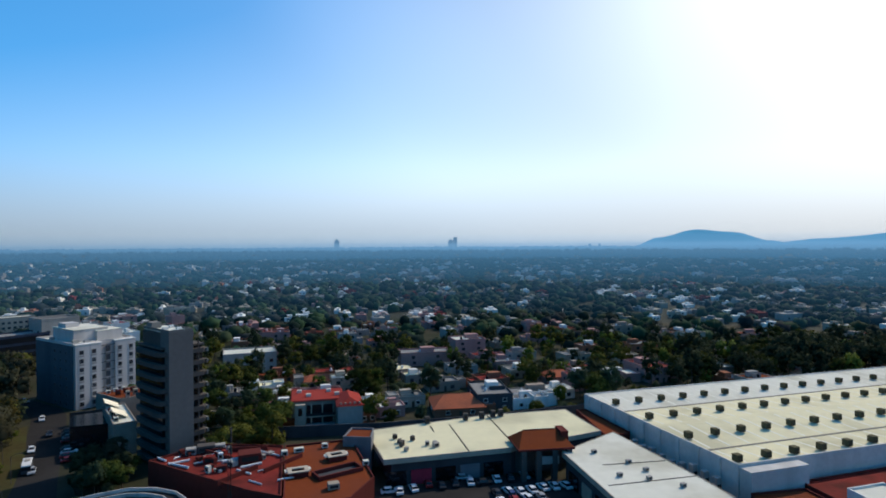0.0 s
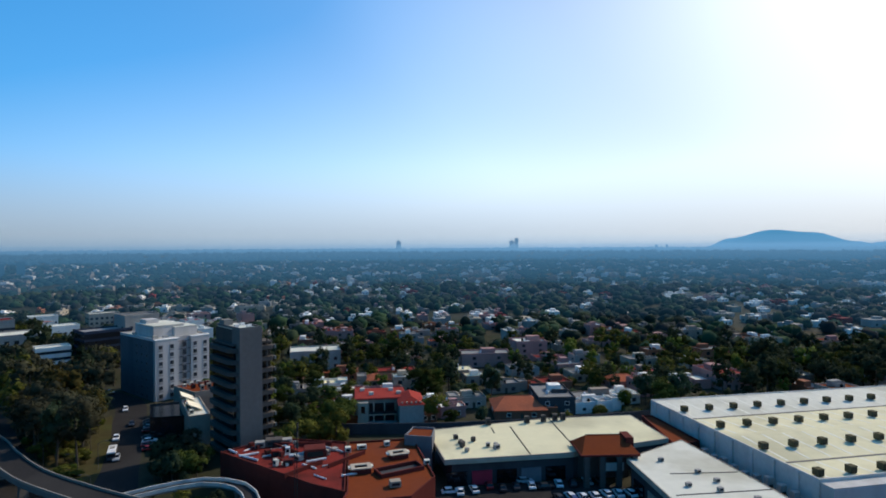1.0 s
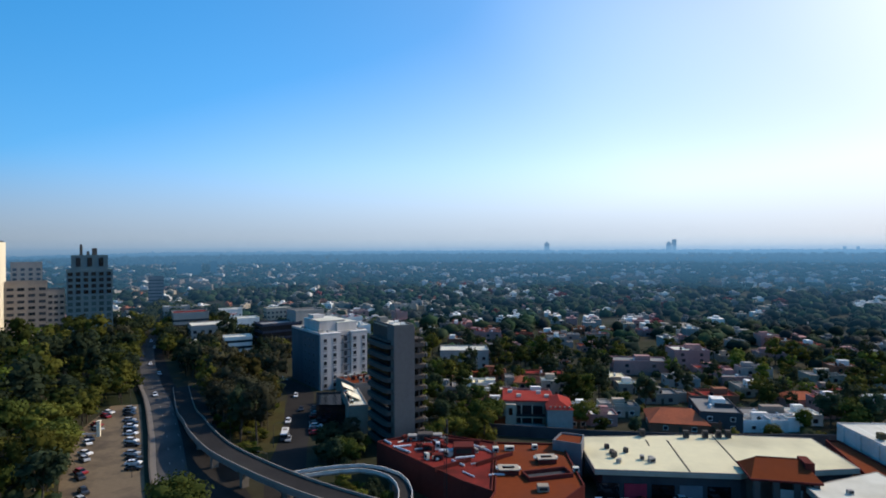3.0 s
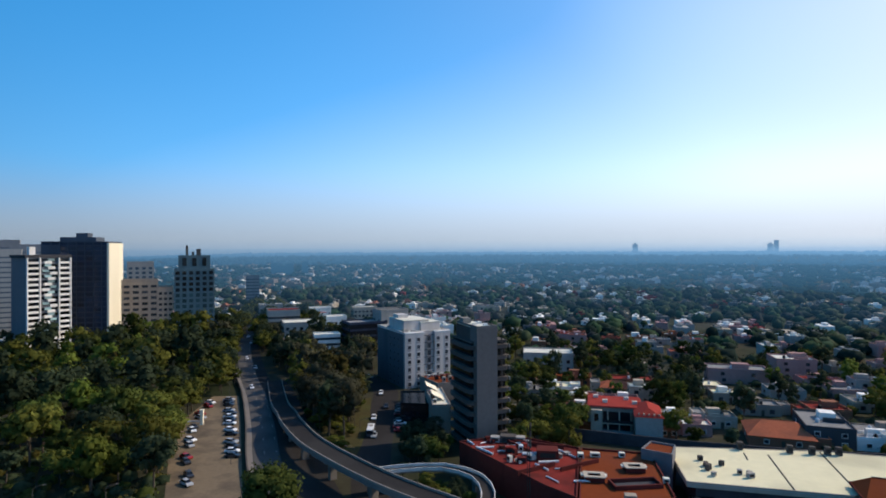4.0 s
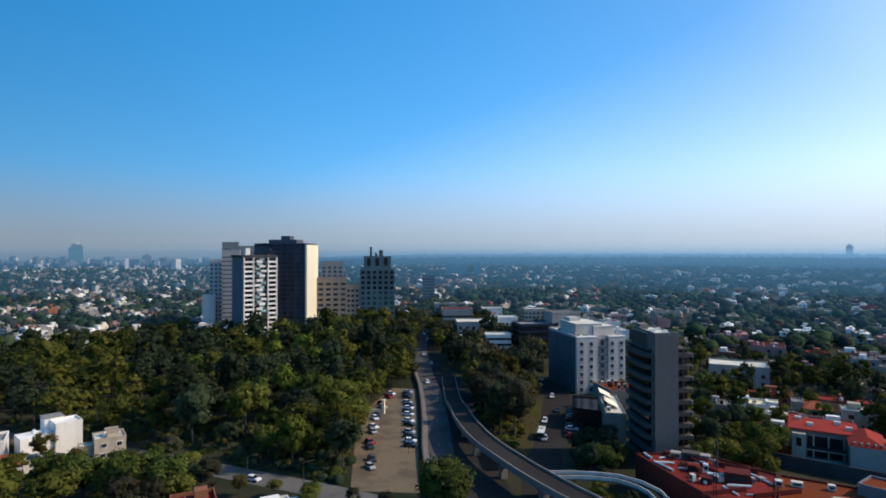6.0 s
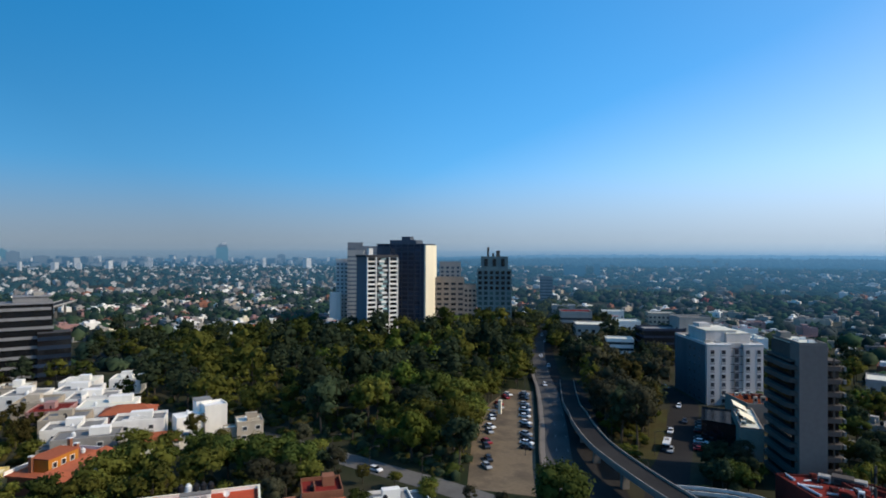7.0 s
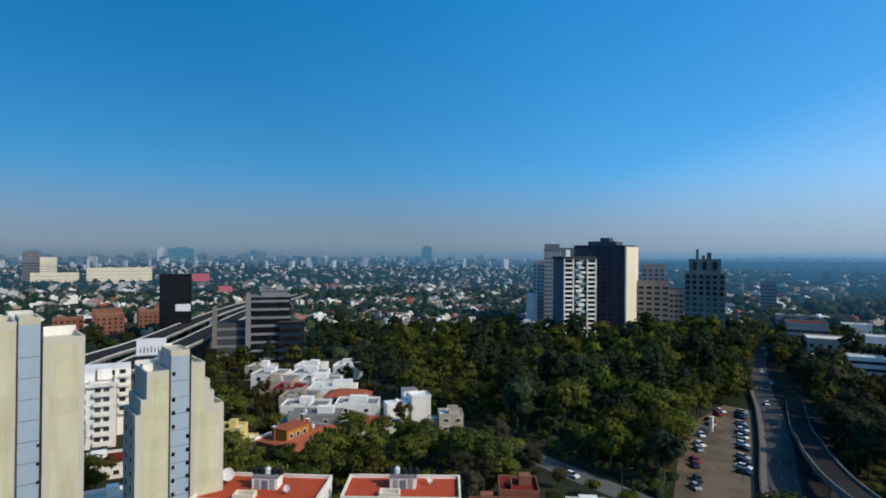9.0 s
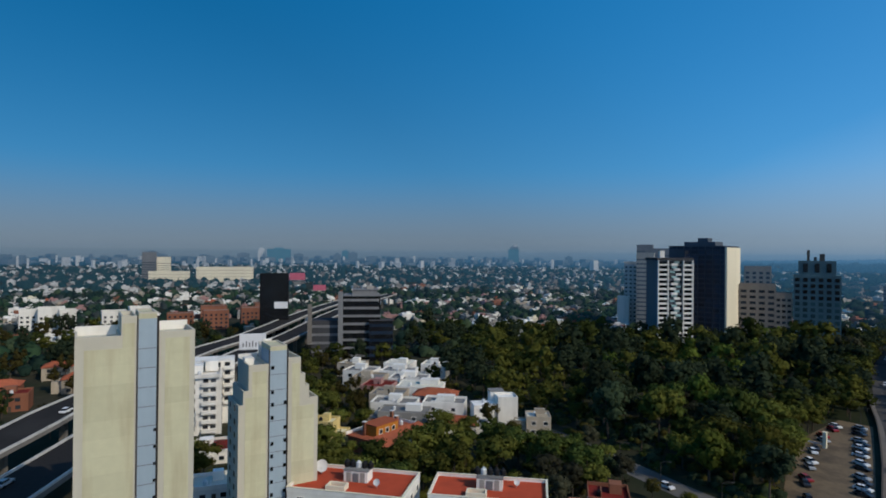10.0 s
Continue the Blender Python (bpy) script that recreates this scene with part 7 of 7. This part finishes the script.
# kinds: 0-1 evergreen, 2-3 olive, 4-5 mid, 6-7 fresh, 8-9 brown, 10-11 sparse, 12-13 conifer
for x, y, k, sc in ((-97.5, 97.5, 14, 1.0), (-306, -24, 4, 1.3), (-303, -12, 0, 1.3), (-305, 0, 2, 1.2), (-300, 10, 4, 1.2), (-145.7, 85.6, 6, 1.5), (-133, 93.5, 0, 1.25), (-166, 100, 0, 1.4), (-172, 121, 3, 1.3), (-180, 126, 2, 1.2),
                    (-150, 30, 2, 1.15), (-143, 18, 3, 1.15), (-150, 4, 2, 1.0), (-152, 45, 4, 1.2), (-160, 38, 4, 1.1), (-163, 14, 2, 1.1), (-150, -14, 2, 1.0), (-142, -6, 3, 1.0), (-157, 9, 2, 1.15), (-160, 20, 3, 1.25),
                    (-149, 62, 10, 0.6), (-138, 66.5, 8, 0.5), (-131, 72, 2, 0.4), (-120, 75.5, 4, 0.55), (-111, 81, 10, 0.5), (-28, 230, 6, 1.2), (-33, 227, 4, 1.2), (-140, 40, 10, 1.0), (-145, 52, 4, 1.1), (-168, -16, 2, 1.0)):
    plant(x, y, k, sc, rng.uniform(0, 360), "park trees")


def park_kind(x, y):
    """Groves of one colour: dark, olive and green stands, with a few bright or bare trees."""
    v = noise.noise(Vector((x * 0.022, y * 0.022, 7.0)))
    if rng.random() < 0.12:
        return rng.choice((6, 7, 10, 8))
    return rng.choice((0, 1, 0, 4)) if v < -0.12 else rng.choice((4, 0, 1, 2)) if v < 0.14 else rng.choice((2, 5, 4, 3))


scatter(240, PARK, 7.8, park_kind, (0.75, 1.95), "park trees", tall=(0.8, 1.25))
scatter(130, MEDIAN, 5.0, (10, 11, 0, 10, 8, 11, 10, 2), (1.0, 1.6), "trees between the roads", clear=1.2)
scatter(12, [(-92, 152), (-82, 141), (-74, 150), (-84, 162)], 4.5, (0, 1, 4, 10), (0.55, 0.85), "trees below the tower", clear=1.0)
scatter(34, [(-150, 166), (-128, 149), (-108, 134), (-101, 131), (-106, 142), (-120, 164), (-136, 186)], 3.4, (6, 2, 3, 2, 4), (0.28, 0.48), "bushes on the grass strip", clear=0.3, tall=(0.6, 0.9))
scatter(30, [(-94, 151), (-88, 137), (-78, 138), (-80, 150), (-90, 160)], 3.2, (0, 1, 4, 0, 10), (0.35, 0.75), "bushes below the tower", clear=0.4)
scatter(24, [(-92, 131), (-76, 117), (-62, 115), (-57, 124), (-66, 128), (-78, 124), (-86, 134)], 3.4, (0, 2, 4), (0.28, 0.5), "bushes inside the ramp loop", clear=0.3)
scatter(30, [(-232, 190), (-215, 184), (-300, 262), (-360, 330), (-372, 318), (-320, 262)], 6, (0, 2, 4, 5), (0.9, 1.4), "trees along the main road", clear=1.0)
scatter(22, [(-172, 52), (-150, 50), (-130, 54), (-112, 58), (-104, 50), (-112, 30), (-138, 30), (-150, 40), (-178, 44)], 5.0, (2, 4, 10, 3, 0), (0.5, 0.85), "trees along the park street", clear=1.0)
scatter(14, [(-178, 57), (-160, 61), (-142, 66), (-138, 60), (-160, 50), (-178, 47)], 4.5, (2, 10, 4, 0, 8), (0.55, 0.95), "trees along the park street", clear=0.5)
scatter(9, [(-150, 78), (-112, 91), (-100, 84), (-118, 70), (-150, 58), (-172, 50), (-176, 62)], 4.0, (8, 10, 2, 4, 0, 9), (0.45, 0.9), "trees along the park street", clear=0.2)
scatter(24, [(-128, 93), (-176, 133), (-200, 166), (-203, 163), (-178, 129), (-130, 90)], 5, (0, 2, 4, 3), (0.8, 1.2), "trees along the car park", clear=0.2)
scatter(70, [(-332, 30), (-345, 120), (-345, 190), (-430, 150), (-430, 20), (-360, 8)], 7, (0, 2, 4, 5, 0), (0.9, 1.45), "park trees", clear=1.0)
for side in (-1, 1):
    lane = [p + side_of(main_line, i) * side * 9.5 for i, p in enumerate(main_line) if -440 < p.x < -262]
    for p in lane:
        for _ in range(2):
            plant(p.x + rng.uniform(-3, 3), p.y + rng.uniform(-3, 3), rng.choice((0, 2, 4, 5)), rng.uniform(0.9, 1.35), rng.uniform(0, 360), "trees along the main road")
scatter(34, [(-214, 217), (-240, 241), (-300, 300), (-288, 312), (-230, 262), (-203, 230), (-200, 214)], 4.8, (10, 0, 11, 4, 2), (0.8, 1.3), "trees between the roads", clear=0.3)
scatter(26, [(-198, 168), (-193, 176), (-222, 200), (-262, 236), (-272, 232), (-232, 192), (-203, 165)], 4.6, (0, 2, 4, 3), (0.7, 1.15), "trees along the car park", clear=0.3)
scatter(30, [(-224, 228), (-300, 300), (-380, 380), (-350, 395), (-270, 320), (-230, 262)], 6, (0, 10, 2, 4), (0.9, 1.3), "trees along the main road", clear=1.0)
scatter(46, [(-70, 158), (-60, 172), (-84, 190), (-96, 205), (-118, 222), (-110, 250), (-70, 262), (-66, 230), (-48, 210), (-52, 178), (-44, 160)], 5.5, (0, 2, 4, 5, 1, 3, 6), (0.7, 1.15), "trees between the houses")
scatter(9, [(-60, 184), (-58, 178), (150, 228), (150, 240), (20, 208)], 4.5, (0, 1, 4, 2), (0.4, 0.7), "trees behind the shops", clear=1.0)
scatter(235, [(-110, 212), (-60, 190), (0, 190), (60, 210), (170, 246), (260, 270), (280, 330), (100, 345), (-60, 345), (-170, 330)], 5.2, (0, 0, 2, 4, 1, 5, 6, 0), (0.55, 1.2), "trees between the houses", clear=1.2)
scatter(80, [(98, 240), (160, 252), (260, 270), (250, 305), (120, 292)], 4.6, (0, 1, 0, 4), (0.9, 1.3), "dark trees behind the warehouse", clear=1.0)
scatter(100, [(-140, -60), (-135, 55), (-200, 50), (-300, 10), (-330, -40), (-290, -62), (-200, -66)], 6, (2, 3, 4, 8, 2, 5, 9), (0.62, 0.95), "trees between the houses", clear=1.2)
scatter(150, [(-100, -106), (-420, -92), (-430, -230), (-250, -260), (-100, -180)], 6.5, (8, 9, 2, 4, 0, 0), (0.8, 1.3), "trees beyond the highway")


def belts():
    """The trees behind, joined kind by kind."""
    for k, (words, rad, high, base, clumps, leaves, size, li, cone) in enumerate(TREE_KINDS):
        mine = [b for b in behind if b[2] // 2 == k]
        if not mine:
            continue
        hv, hf, q, hn, qn = crown_data(900 + k, rad, high, base, 18, 12, size * 1.45, cone=bool(cone))
        rows, hearts, faces, turned, turned_h, trunks = [], [], [], [], [], Geo()
        for i, (x, y, _, sc, rot, tall) in enumerate(mine):
            c, s = math.cos(radians(rot)), math.sin(radians(rot))
            spin = np.array([[c, s, 0], [-s, c, 0], [0, 0, 1]])
            grow, at = np.array([sc, sc, sc * tall]), np.array([x, y, 0])
            rows.append(q @ spin * grow + at)
            hearts.append(hv @ spin * grow + at)
            faces.append(hf + i * len(hv))
            turned.append(qn @ spin)
            turned_h.append(hn @ spin)
            trunks.tube((x, y, -0.3), (x, y, (base + high * 0.5) * sc * tall), 0.28 * sc, 0.12 * sc, 6)
        me = leaf_mesh("crowns", np.concatenate(hearts), np.concatenate(faces), np.concatenate(rows), np.concatenate(turned_h + turned), LEAF[li])
        top = thing("tree_belt", pose(0, 0, 0), words.replace("tree", "trees", 1) + " in a belt", "trees", kind="stuff")
        part("crowns", me, None, top)
        part("trunks", trunks, M["bark"], top)


belts()


def far_spots(n, sector, near, far, power=1.0, gap=3.0, seed=1):
    r = random.Random(seed)
    out = []
    tries = 0
    while len(out) < n and tries < 9 * n:
        tries += 1
        az = r.uniform(*sector)
        d = near + (far - near) * r.random() ** power
        x, y = -d * math.sin(radians(az)), d * math.cos(radians(az))
        if noise.noise(Vector((x * 0.011, y * 0.011, 5.0))) > r.uniform(-0.05, 0.55) or (d < 900 and not free(x, y, gap)):
            continue
        out.append((x, y, ground_height(x, y) - 0.3))
    return out


for k, (li, sh) in enumerate(((0, 0.42), (1, 0.2), (2, 0.22), (5, 0.16))):
    wood("far_wood", far_spots(int(2050 * sh), (-46, 54), 325, 900, 0.8, seed=40 + k), 60 + k, 46, 1.35, "dark wooded belt between distant houses", HAZED_LEAF[k], rad=(3.4, 7.5), tall=(5, 10.5), fine=True)
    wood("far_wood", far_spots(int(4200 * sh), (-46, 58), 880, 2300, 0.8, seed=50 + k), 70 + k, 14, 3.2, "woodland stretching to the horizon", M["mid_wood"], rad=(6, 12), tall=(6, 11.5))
    wood("far_wood", far_spots(int(2500 * sh), (54, 132), 335, 950, 0.8, seed=44 + k), 64 + k, 28, 1.6, "trees between distant houses", HAZED_LEAF[k], rad=(3.4, 6.5), tall=(5, 10.5))
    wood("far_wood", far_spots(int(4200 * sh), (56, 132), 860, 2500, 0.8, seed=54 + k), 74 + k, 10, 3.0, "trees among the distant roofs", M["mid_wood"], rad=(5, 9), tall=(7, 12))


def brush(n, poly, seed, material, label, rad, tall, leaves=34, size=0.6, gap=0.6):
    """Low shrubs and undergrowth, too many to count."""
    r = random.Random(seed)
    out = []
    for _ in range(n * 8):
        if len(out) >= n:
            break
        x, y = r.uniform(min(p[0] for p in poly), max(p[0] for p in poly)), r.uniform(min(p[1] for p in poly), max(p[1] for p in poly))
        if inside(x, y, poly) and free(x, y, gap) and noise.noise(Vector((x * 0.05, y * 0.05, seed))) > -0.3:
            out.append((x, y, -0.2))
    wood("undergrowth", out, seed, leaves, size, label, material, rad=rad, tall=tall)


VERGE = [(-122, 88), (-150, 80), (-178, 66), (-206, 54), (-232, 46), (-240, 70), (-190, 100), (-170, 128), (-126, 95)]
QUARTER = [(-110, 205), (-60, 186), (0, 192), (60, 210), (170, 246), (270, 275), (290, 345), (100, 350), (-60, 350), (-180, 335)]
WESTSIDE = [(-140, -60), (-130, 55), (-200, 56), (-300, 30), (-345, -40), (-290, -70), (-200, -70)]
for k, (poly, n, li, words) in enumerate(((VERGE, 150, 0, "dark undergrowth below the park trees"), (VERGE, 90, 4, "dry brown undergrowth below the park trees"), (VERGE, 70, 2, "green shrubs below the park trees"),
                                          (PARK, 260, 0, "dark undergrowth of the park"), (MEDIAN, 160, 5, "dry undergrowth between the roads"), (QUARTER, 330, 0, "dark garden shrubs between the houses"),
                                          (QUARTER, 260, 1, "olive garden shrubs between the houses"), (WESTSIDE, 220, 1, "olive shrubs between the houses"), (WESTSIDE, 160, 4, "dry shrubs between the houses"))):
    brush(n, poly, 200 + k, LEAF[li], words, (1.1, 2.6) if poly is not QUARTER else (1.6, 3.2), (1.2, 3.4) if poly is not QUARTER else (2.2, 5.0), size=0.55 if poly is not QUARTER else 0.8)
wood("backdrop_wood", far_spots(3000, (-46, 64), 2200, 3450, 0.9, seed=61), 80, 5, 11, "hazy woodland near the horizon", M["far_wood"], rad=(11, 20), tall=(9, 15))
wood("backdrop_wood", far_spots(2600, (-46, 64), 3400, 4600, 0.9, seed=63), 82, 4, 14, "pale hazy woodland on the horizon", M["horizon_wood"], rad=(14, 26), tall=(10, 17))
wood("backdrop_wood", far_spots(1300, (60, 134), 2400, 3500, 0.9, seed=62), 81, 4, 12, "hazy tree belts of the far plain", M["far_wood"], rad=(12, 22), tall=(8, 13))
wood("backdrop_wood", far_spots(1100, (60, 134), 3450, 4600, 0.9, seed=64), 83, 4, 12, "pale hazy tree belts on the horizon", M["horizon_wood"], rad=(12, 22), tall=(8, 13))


# ---- vehicles ----
def car_proto(paint):
    top = thing("car", pose(0, 0, -50), f"{paint} saloon car with dark windows", "car", "cars")
    g = Geo()
    prof = [(-2.15, 0.35), (-2.15, 0.80), (-1.95, 0.92), (0.95, 0.95), (1.95, 0.82), (2.2, 0.62), (2.2, 0.35)]
    vs = [(x, s * (0.86 if z < 0.9 else 0.80), z) for s in (-1, 1) for x, z in prof]
    n = len(prof)
    g.add(vs, [tuple(range(n)), tuple(range(2 * n - 1, n - 1, -1))] + [(i, i + n, (i + 1) % n + n, (i + 1) % n) for i in range(n)])
    part("body", g, PAINT[paint], top)
    cab = Geo()
    lo, hi = [(-1.75, 0.92), (1.15, 0.92)], [(-1.25, 1.42), (0.35, 1.42)]
    for s in (0,):
        cab.add([(lo[0][0], -0.76, 0.92), (lo[1][0], -0.76, 0.92), (lo[1][0], 0.76, 0.92), (lo[0][0], 0.76, 0.92),
                 (hi[0][0], -0.6, 1.42), (hi[1][0], -0.6, 1.42), (hi[1][0], 0.6, 1.42), (hi[0][0], 0.6, 1.42)],
                [(0, 1, 5, 4), (1, 2, 6, 5), (2, 3, 7, 6), (3, 0, 4, 7), (4, 5, 6, 7)])
    part("window_glass", cab, M["black_glass"], top, "dark glazed cabin")
    part("roof", Geo().box(-0.45, 0, 1.41, 1.66, 1.24, 0.06, inset=0.08), PAINT[paint], top)
    wheel = Geo().tube((0, -0.1, 0), (0, 0.1, 0), 0.32, 0.32, 12).mesh("wheel", M["tyre"])
    for x in (-1.35, 1.4):
        for y in (-0.8, 0.8):
            part("wheel", wheel, None, top, at=pose(x, y, 0.32))
    return top


CARS = {p: car_proto(p) for p in PAINT}
used = set()


def car(x, y, rot, paint, z=0.05, group="parked cars"):
    if paint not in used:
        used.add(paint)
        CARS[paint].matrix_basis = pose(x, y, z, 0, 0, rot)
        tagged(CARS[paint], "", "", group)
        return
    tagged(copy_thing(CARS[paint], pose(x, y, z, 0, 0, rot)), "", "", group)


rng = random.Random(77)
TONES = ("white", "white", "silver", "white", "dark grey", "silver", "dark grey", "white", "dark grey", "silver", "white", "silver", "red", "white", "dark grey", "white")
for p in PAINT:
    car(*{"white": (-13.3, 141.2, 15), "silver": (4.9, 149.2, 15), "dark grey": (10.0, 146, 15), "red": (-4, 145.5, 100), "blue": (16, 139, 100)}[p], p)
# rows in front of the shops
for i in range(11):
    if i not in (2, 6):
        car(-11 + i * 3.5 + rng.uniform(-.3, .3), 141.5 + i * 0.95 + rng.uniform(-.4, .4), 100 + rng.uniform(-8, 8), rng.choice(TONES), group="cars in front of the shops")
for i in range(10):
    if rng.random() < 0.75:
        car(-6 + i * 3.2, 130 + i * 0.85, 105 + rng.uniform(-4, 4), rng.choice(TONES), group="cars in front of the shops")
for i in range(7):
    car(12.5 + i * 2.9, 139.5 + i * 0.8 + rng.uniform(-.5, .5), 105 + rng.uniform(-6, 6), rng.choice(TONES), group="cars in front of the shops")
# car park by the main road: a row on each side
for i in range(17):
    k = i / 16
    if i not in (3, 9, 12):
        car(-187.5 + 52 * k + rng.uniform(-.4, .4), 165.4 - 45 * k + rng.uniform(-.4, .4), 20 + rng.uniform(-9, 9), rng.choice(TONES[2:11]), group="cars in the roadside car park")
for i in range(17):
    k = i / 16
    bow = 3.0 * math.sin(math.pi * k)
    if i not in (2, 5, 8, 11, 14):
        car(-191 + 61 * k - 0.6 * bow + rng.uniform(-.8, .8), 158 - 57 * k - 0.8 * bow + rng.uniform(-.8, .8), -10 + rng.uniform(-14, 14), rng.choice(TONES), group="cars in the roadside car park")
# traffic on the roads
for i, off, tone in ((8, -3, "white"), (13, 1.5, "silver"), (18, -2, "white"), (24, 2, "dark grey"), (29, -1, "white"), (34, 2.5, "silver"), (38, -3, "dark grey"), (43, 0, "white"), (48, 3, "silver"), (55, -2, "white")):
    if i < len(main_line) - 1:
        d = main_line[i + 1] - main_line[i]
        p = main_line[i] + Vector((-d.y, d.x, 0)).normalized() * off
        car(p.x, p.y, math.degrees(math.atan2(d.y, d.x)), tone, group="cars on the main road")
for i, off, tone in ((4, 2, "white"), (12, -2, "silver"), (18, 2, "white"), (21, -1, "dark grey"), (23, 2.5, "white"), (26, 1, "silver")):
    if i < len(service_line) - 1:
        d = service_line[i + 1] - service_line[i]
        p = service_line[i] + Vector((d.y, -d.x, 0)).normalized() * off
        car(p.x, p.y, math.degrees(math.atan2(d.y, d.x)), tone, group="cars on the side road")
# a row of parked cars below the hotel
for i in range(9):
    if i != 4:
        car(-121.5 + 2.05 * i + rng.uniform(-.3, .3), 189.5 - 3.3 * i + rng.uniform(-.3, .3), 30 + rng.uniform(-8, 8), rng.choice(TONES), group="cars parked below the hotel")
for i, tone in ((20, "dark grey"), (25, "silver"), (29, "dark grey"), (33, "white"), (36, "dark grey")):
    if i < len(street_line) - 1:
        d = street_line[i + 1] - street_line[i]
        p = street_line[i] + Vector((d.y, -d.x, 0)).normalized() * 2
        car(p.x, p.y, math.degrees(math.atan2(d.y, d.x)), tone, group="cars along the park street")
for line, ids, z in ((hwy_a, (16, 27, 34, 47), 13.05), (hwy_b, (20, 29, 41), 12.45)):
    for i in ids:
        d = line[i + 1] - line[i]
        p = line[i] + Vector((d.y, -d.x, 0)).normalized() * rng.choice((-3, 0, 3))
        car(p.x, p.y, math.degrees(math.atan2(d.y, d.x)), rng.choice(TONES), z=z, group="cars on the highway")


def bus(x, y, rot):
    top = thing("bus", pose(x, y, 0.05, 0, 0, rot), "small white roofed city bus with dark sides", "bus")
    part("body", Geo().box(0, 0, 0.4, 7.2, 2.2, 1.9), M["dark_wall"], top)
    part("roof", Geo().box(0, 0, 2.3, 7.1, 2.15, 0.3, inset=0.03), M["tank"], top, "white roof")
    part("windscreen", Geo().box(3.6, 0, 1.3, 0.1, 1.9, 0.9), M["black_glass"], top)
    part("roof_unit", Geo().box(-1, 0, 2.6, 1.6, 1.2, 0.2), M["grey_wall"], top)
    for a in (-2.3, 2.4):
        for b in (-1.0, 1.0):
            part("wheel", Geo().tube((a, b - 0.12, 0.42), (a, b + 0.12, 0.42), 0.42, 0.42, 12), M["tyre"], top)


bus(-112, 156.5, -59)


# ---- street furniture ----
def street_lamp(x, y, rot, h=7.0):
    top = thing("street_lamp", pose(x, y, 0, 0, 0, rot), "slim grey street lamp with a curved arm", "street lamp", "street lamps")
    part("pole", Geo().tube((0, 0, -0.2), (0, 0, h), 0.09, 0.055, 7), M["slab"], top)
    part("arm", Geo().tube((0, 0, h), (1.0, 0, h + 0.5), 0.05, 0.05, 5).tube((1.0, 0, h + 0.5), (2.0, 0, h + 0.55), 0.05, 0.04, 5), M["slab"], top)
    part("lantern", Geo().box(2.2, 0, h + 0.45, 0.7, 0.28, 0.16), M["slab"], top)


for x, y, rot in ((-129, 79, 60), (-143, 71, 60), (-158, 66.5, 60), (-131, 116, 40), (-160, 139.5, 40), (-188, 166, 40), (-124, 145.5, 200), (-109, 139, 200), (-96, 126.5, 200), (-110, 148, 30), (-122, 161, 30)):
    street_lamp(x, y, rot)

# gate posts and a low barrier at the end of the car park
def gate(x, y, rot):
    top = thing("car_park_gate", pose(x, y, 0, 0, 0, rot), "cream gate posts with a low white barrier", "gate")
    for a in (-3.9, 3.9):
        part("post", Geo().box(a, 0, -0.2, 1.0, 1.0, 5.0).box(a, 0, 4.8, 1.3, 1.3, 0.3), M["cream_wall"], top)
    part("barrier", Geo().box(0, 0, 0.9, 7.0, 0.15, 0.4), M["sign"], top)


gate(-173.5, 136.1, 32)
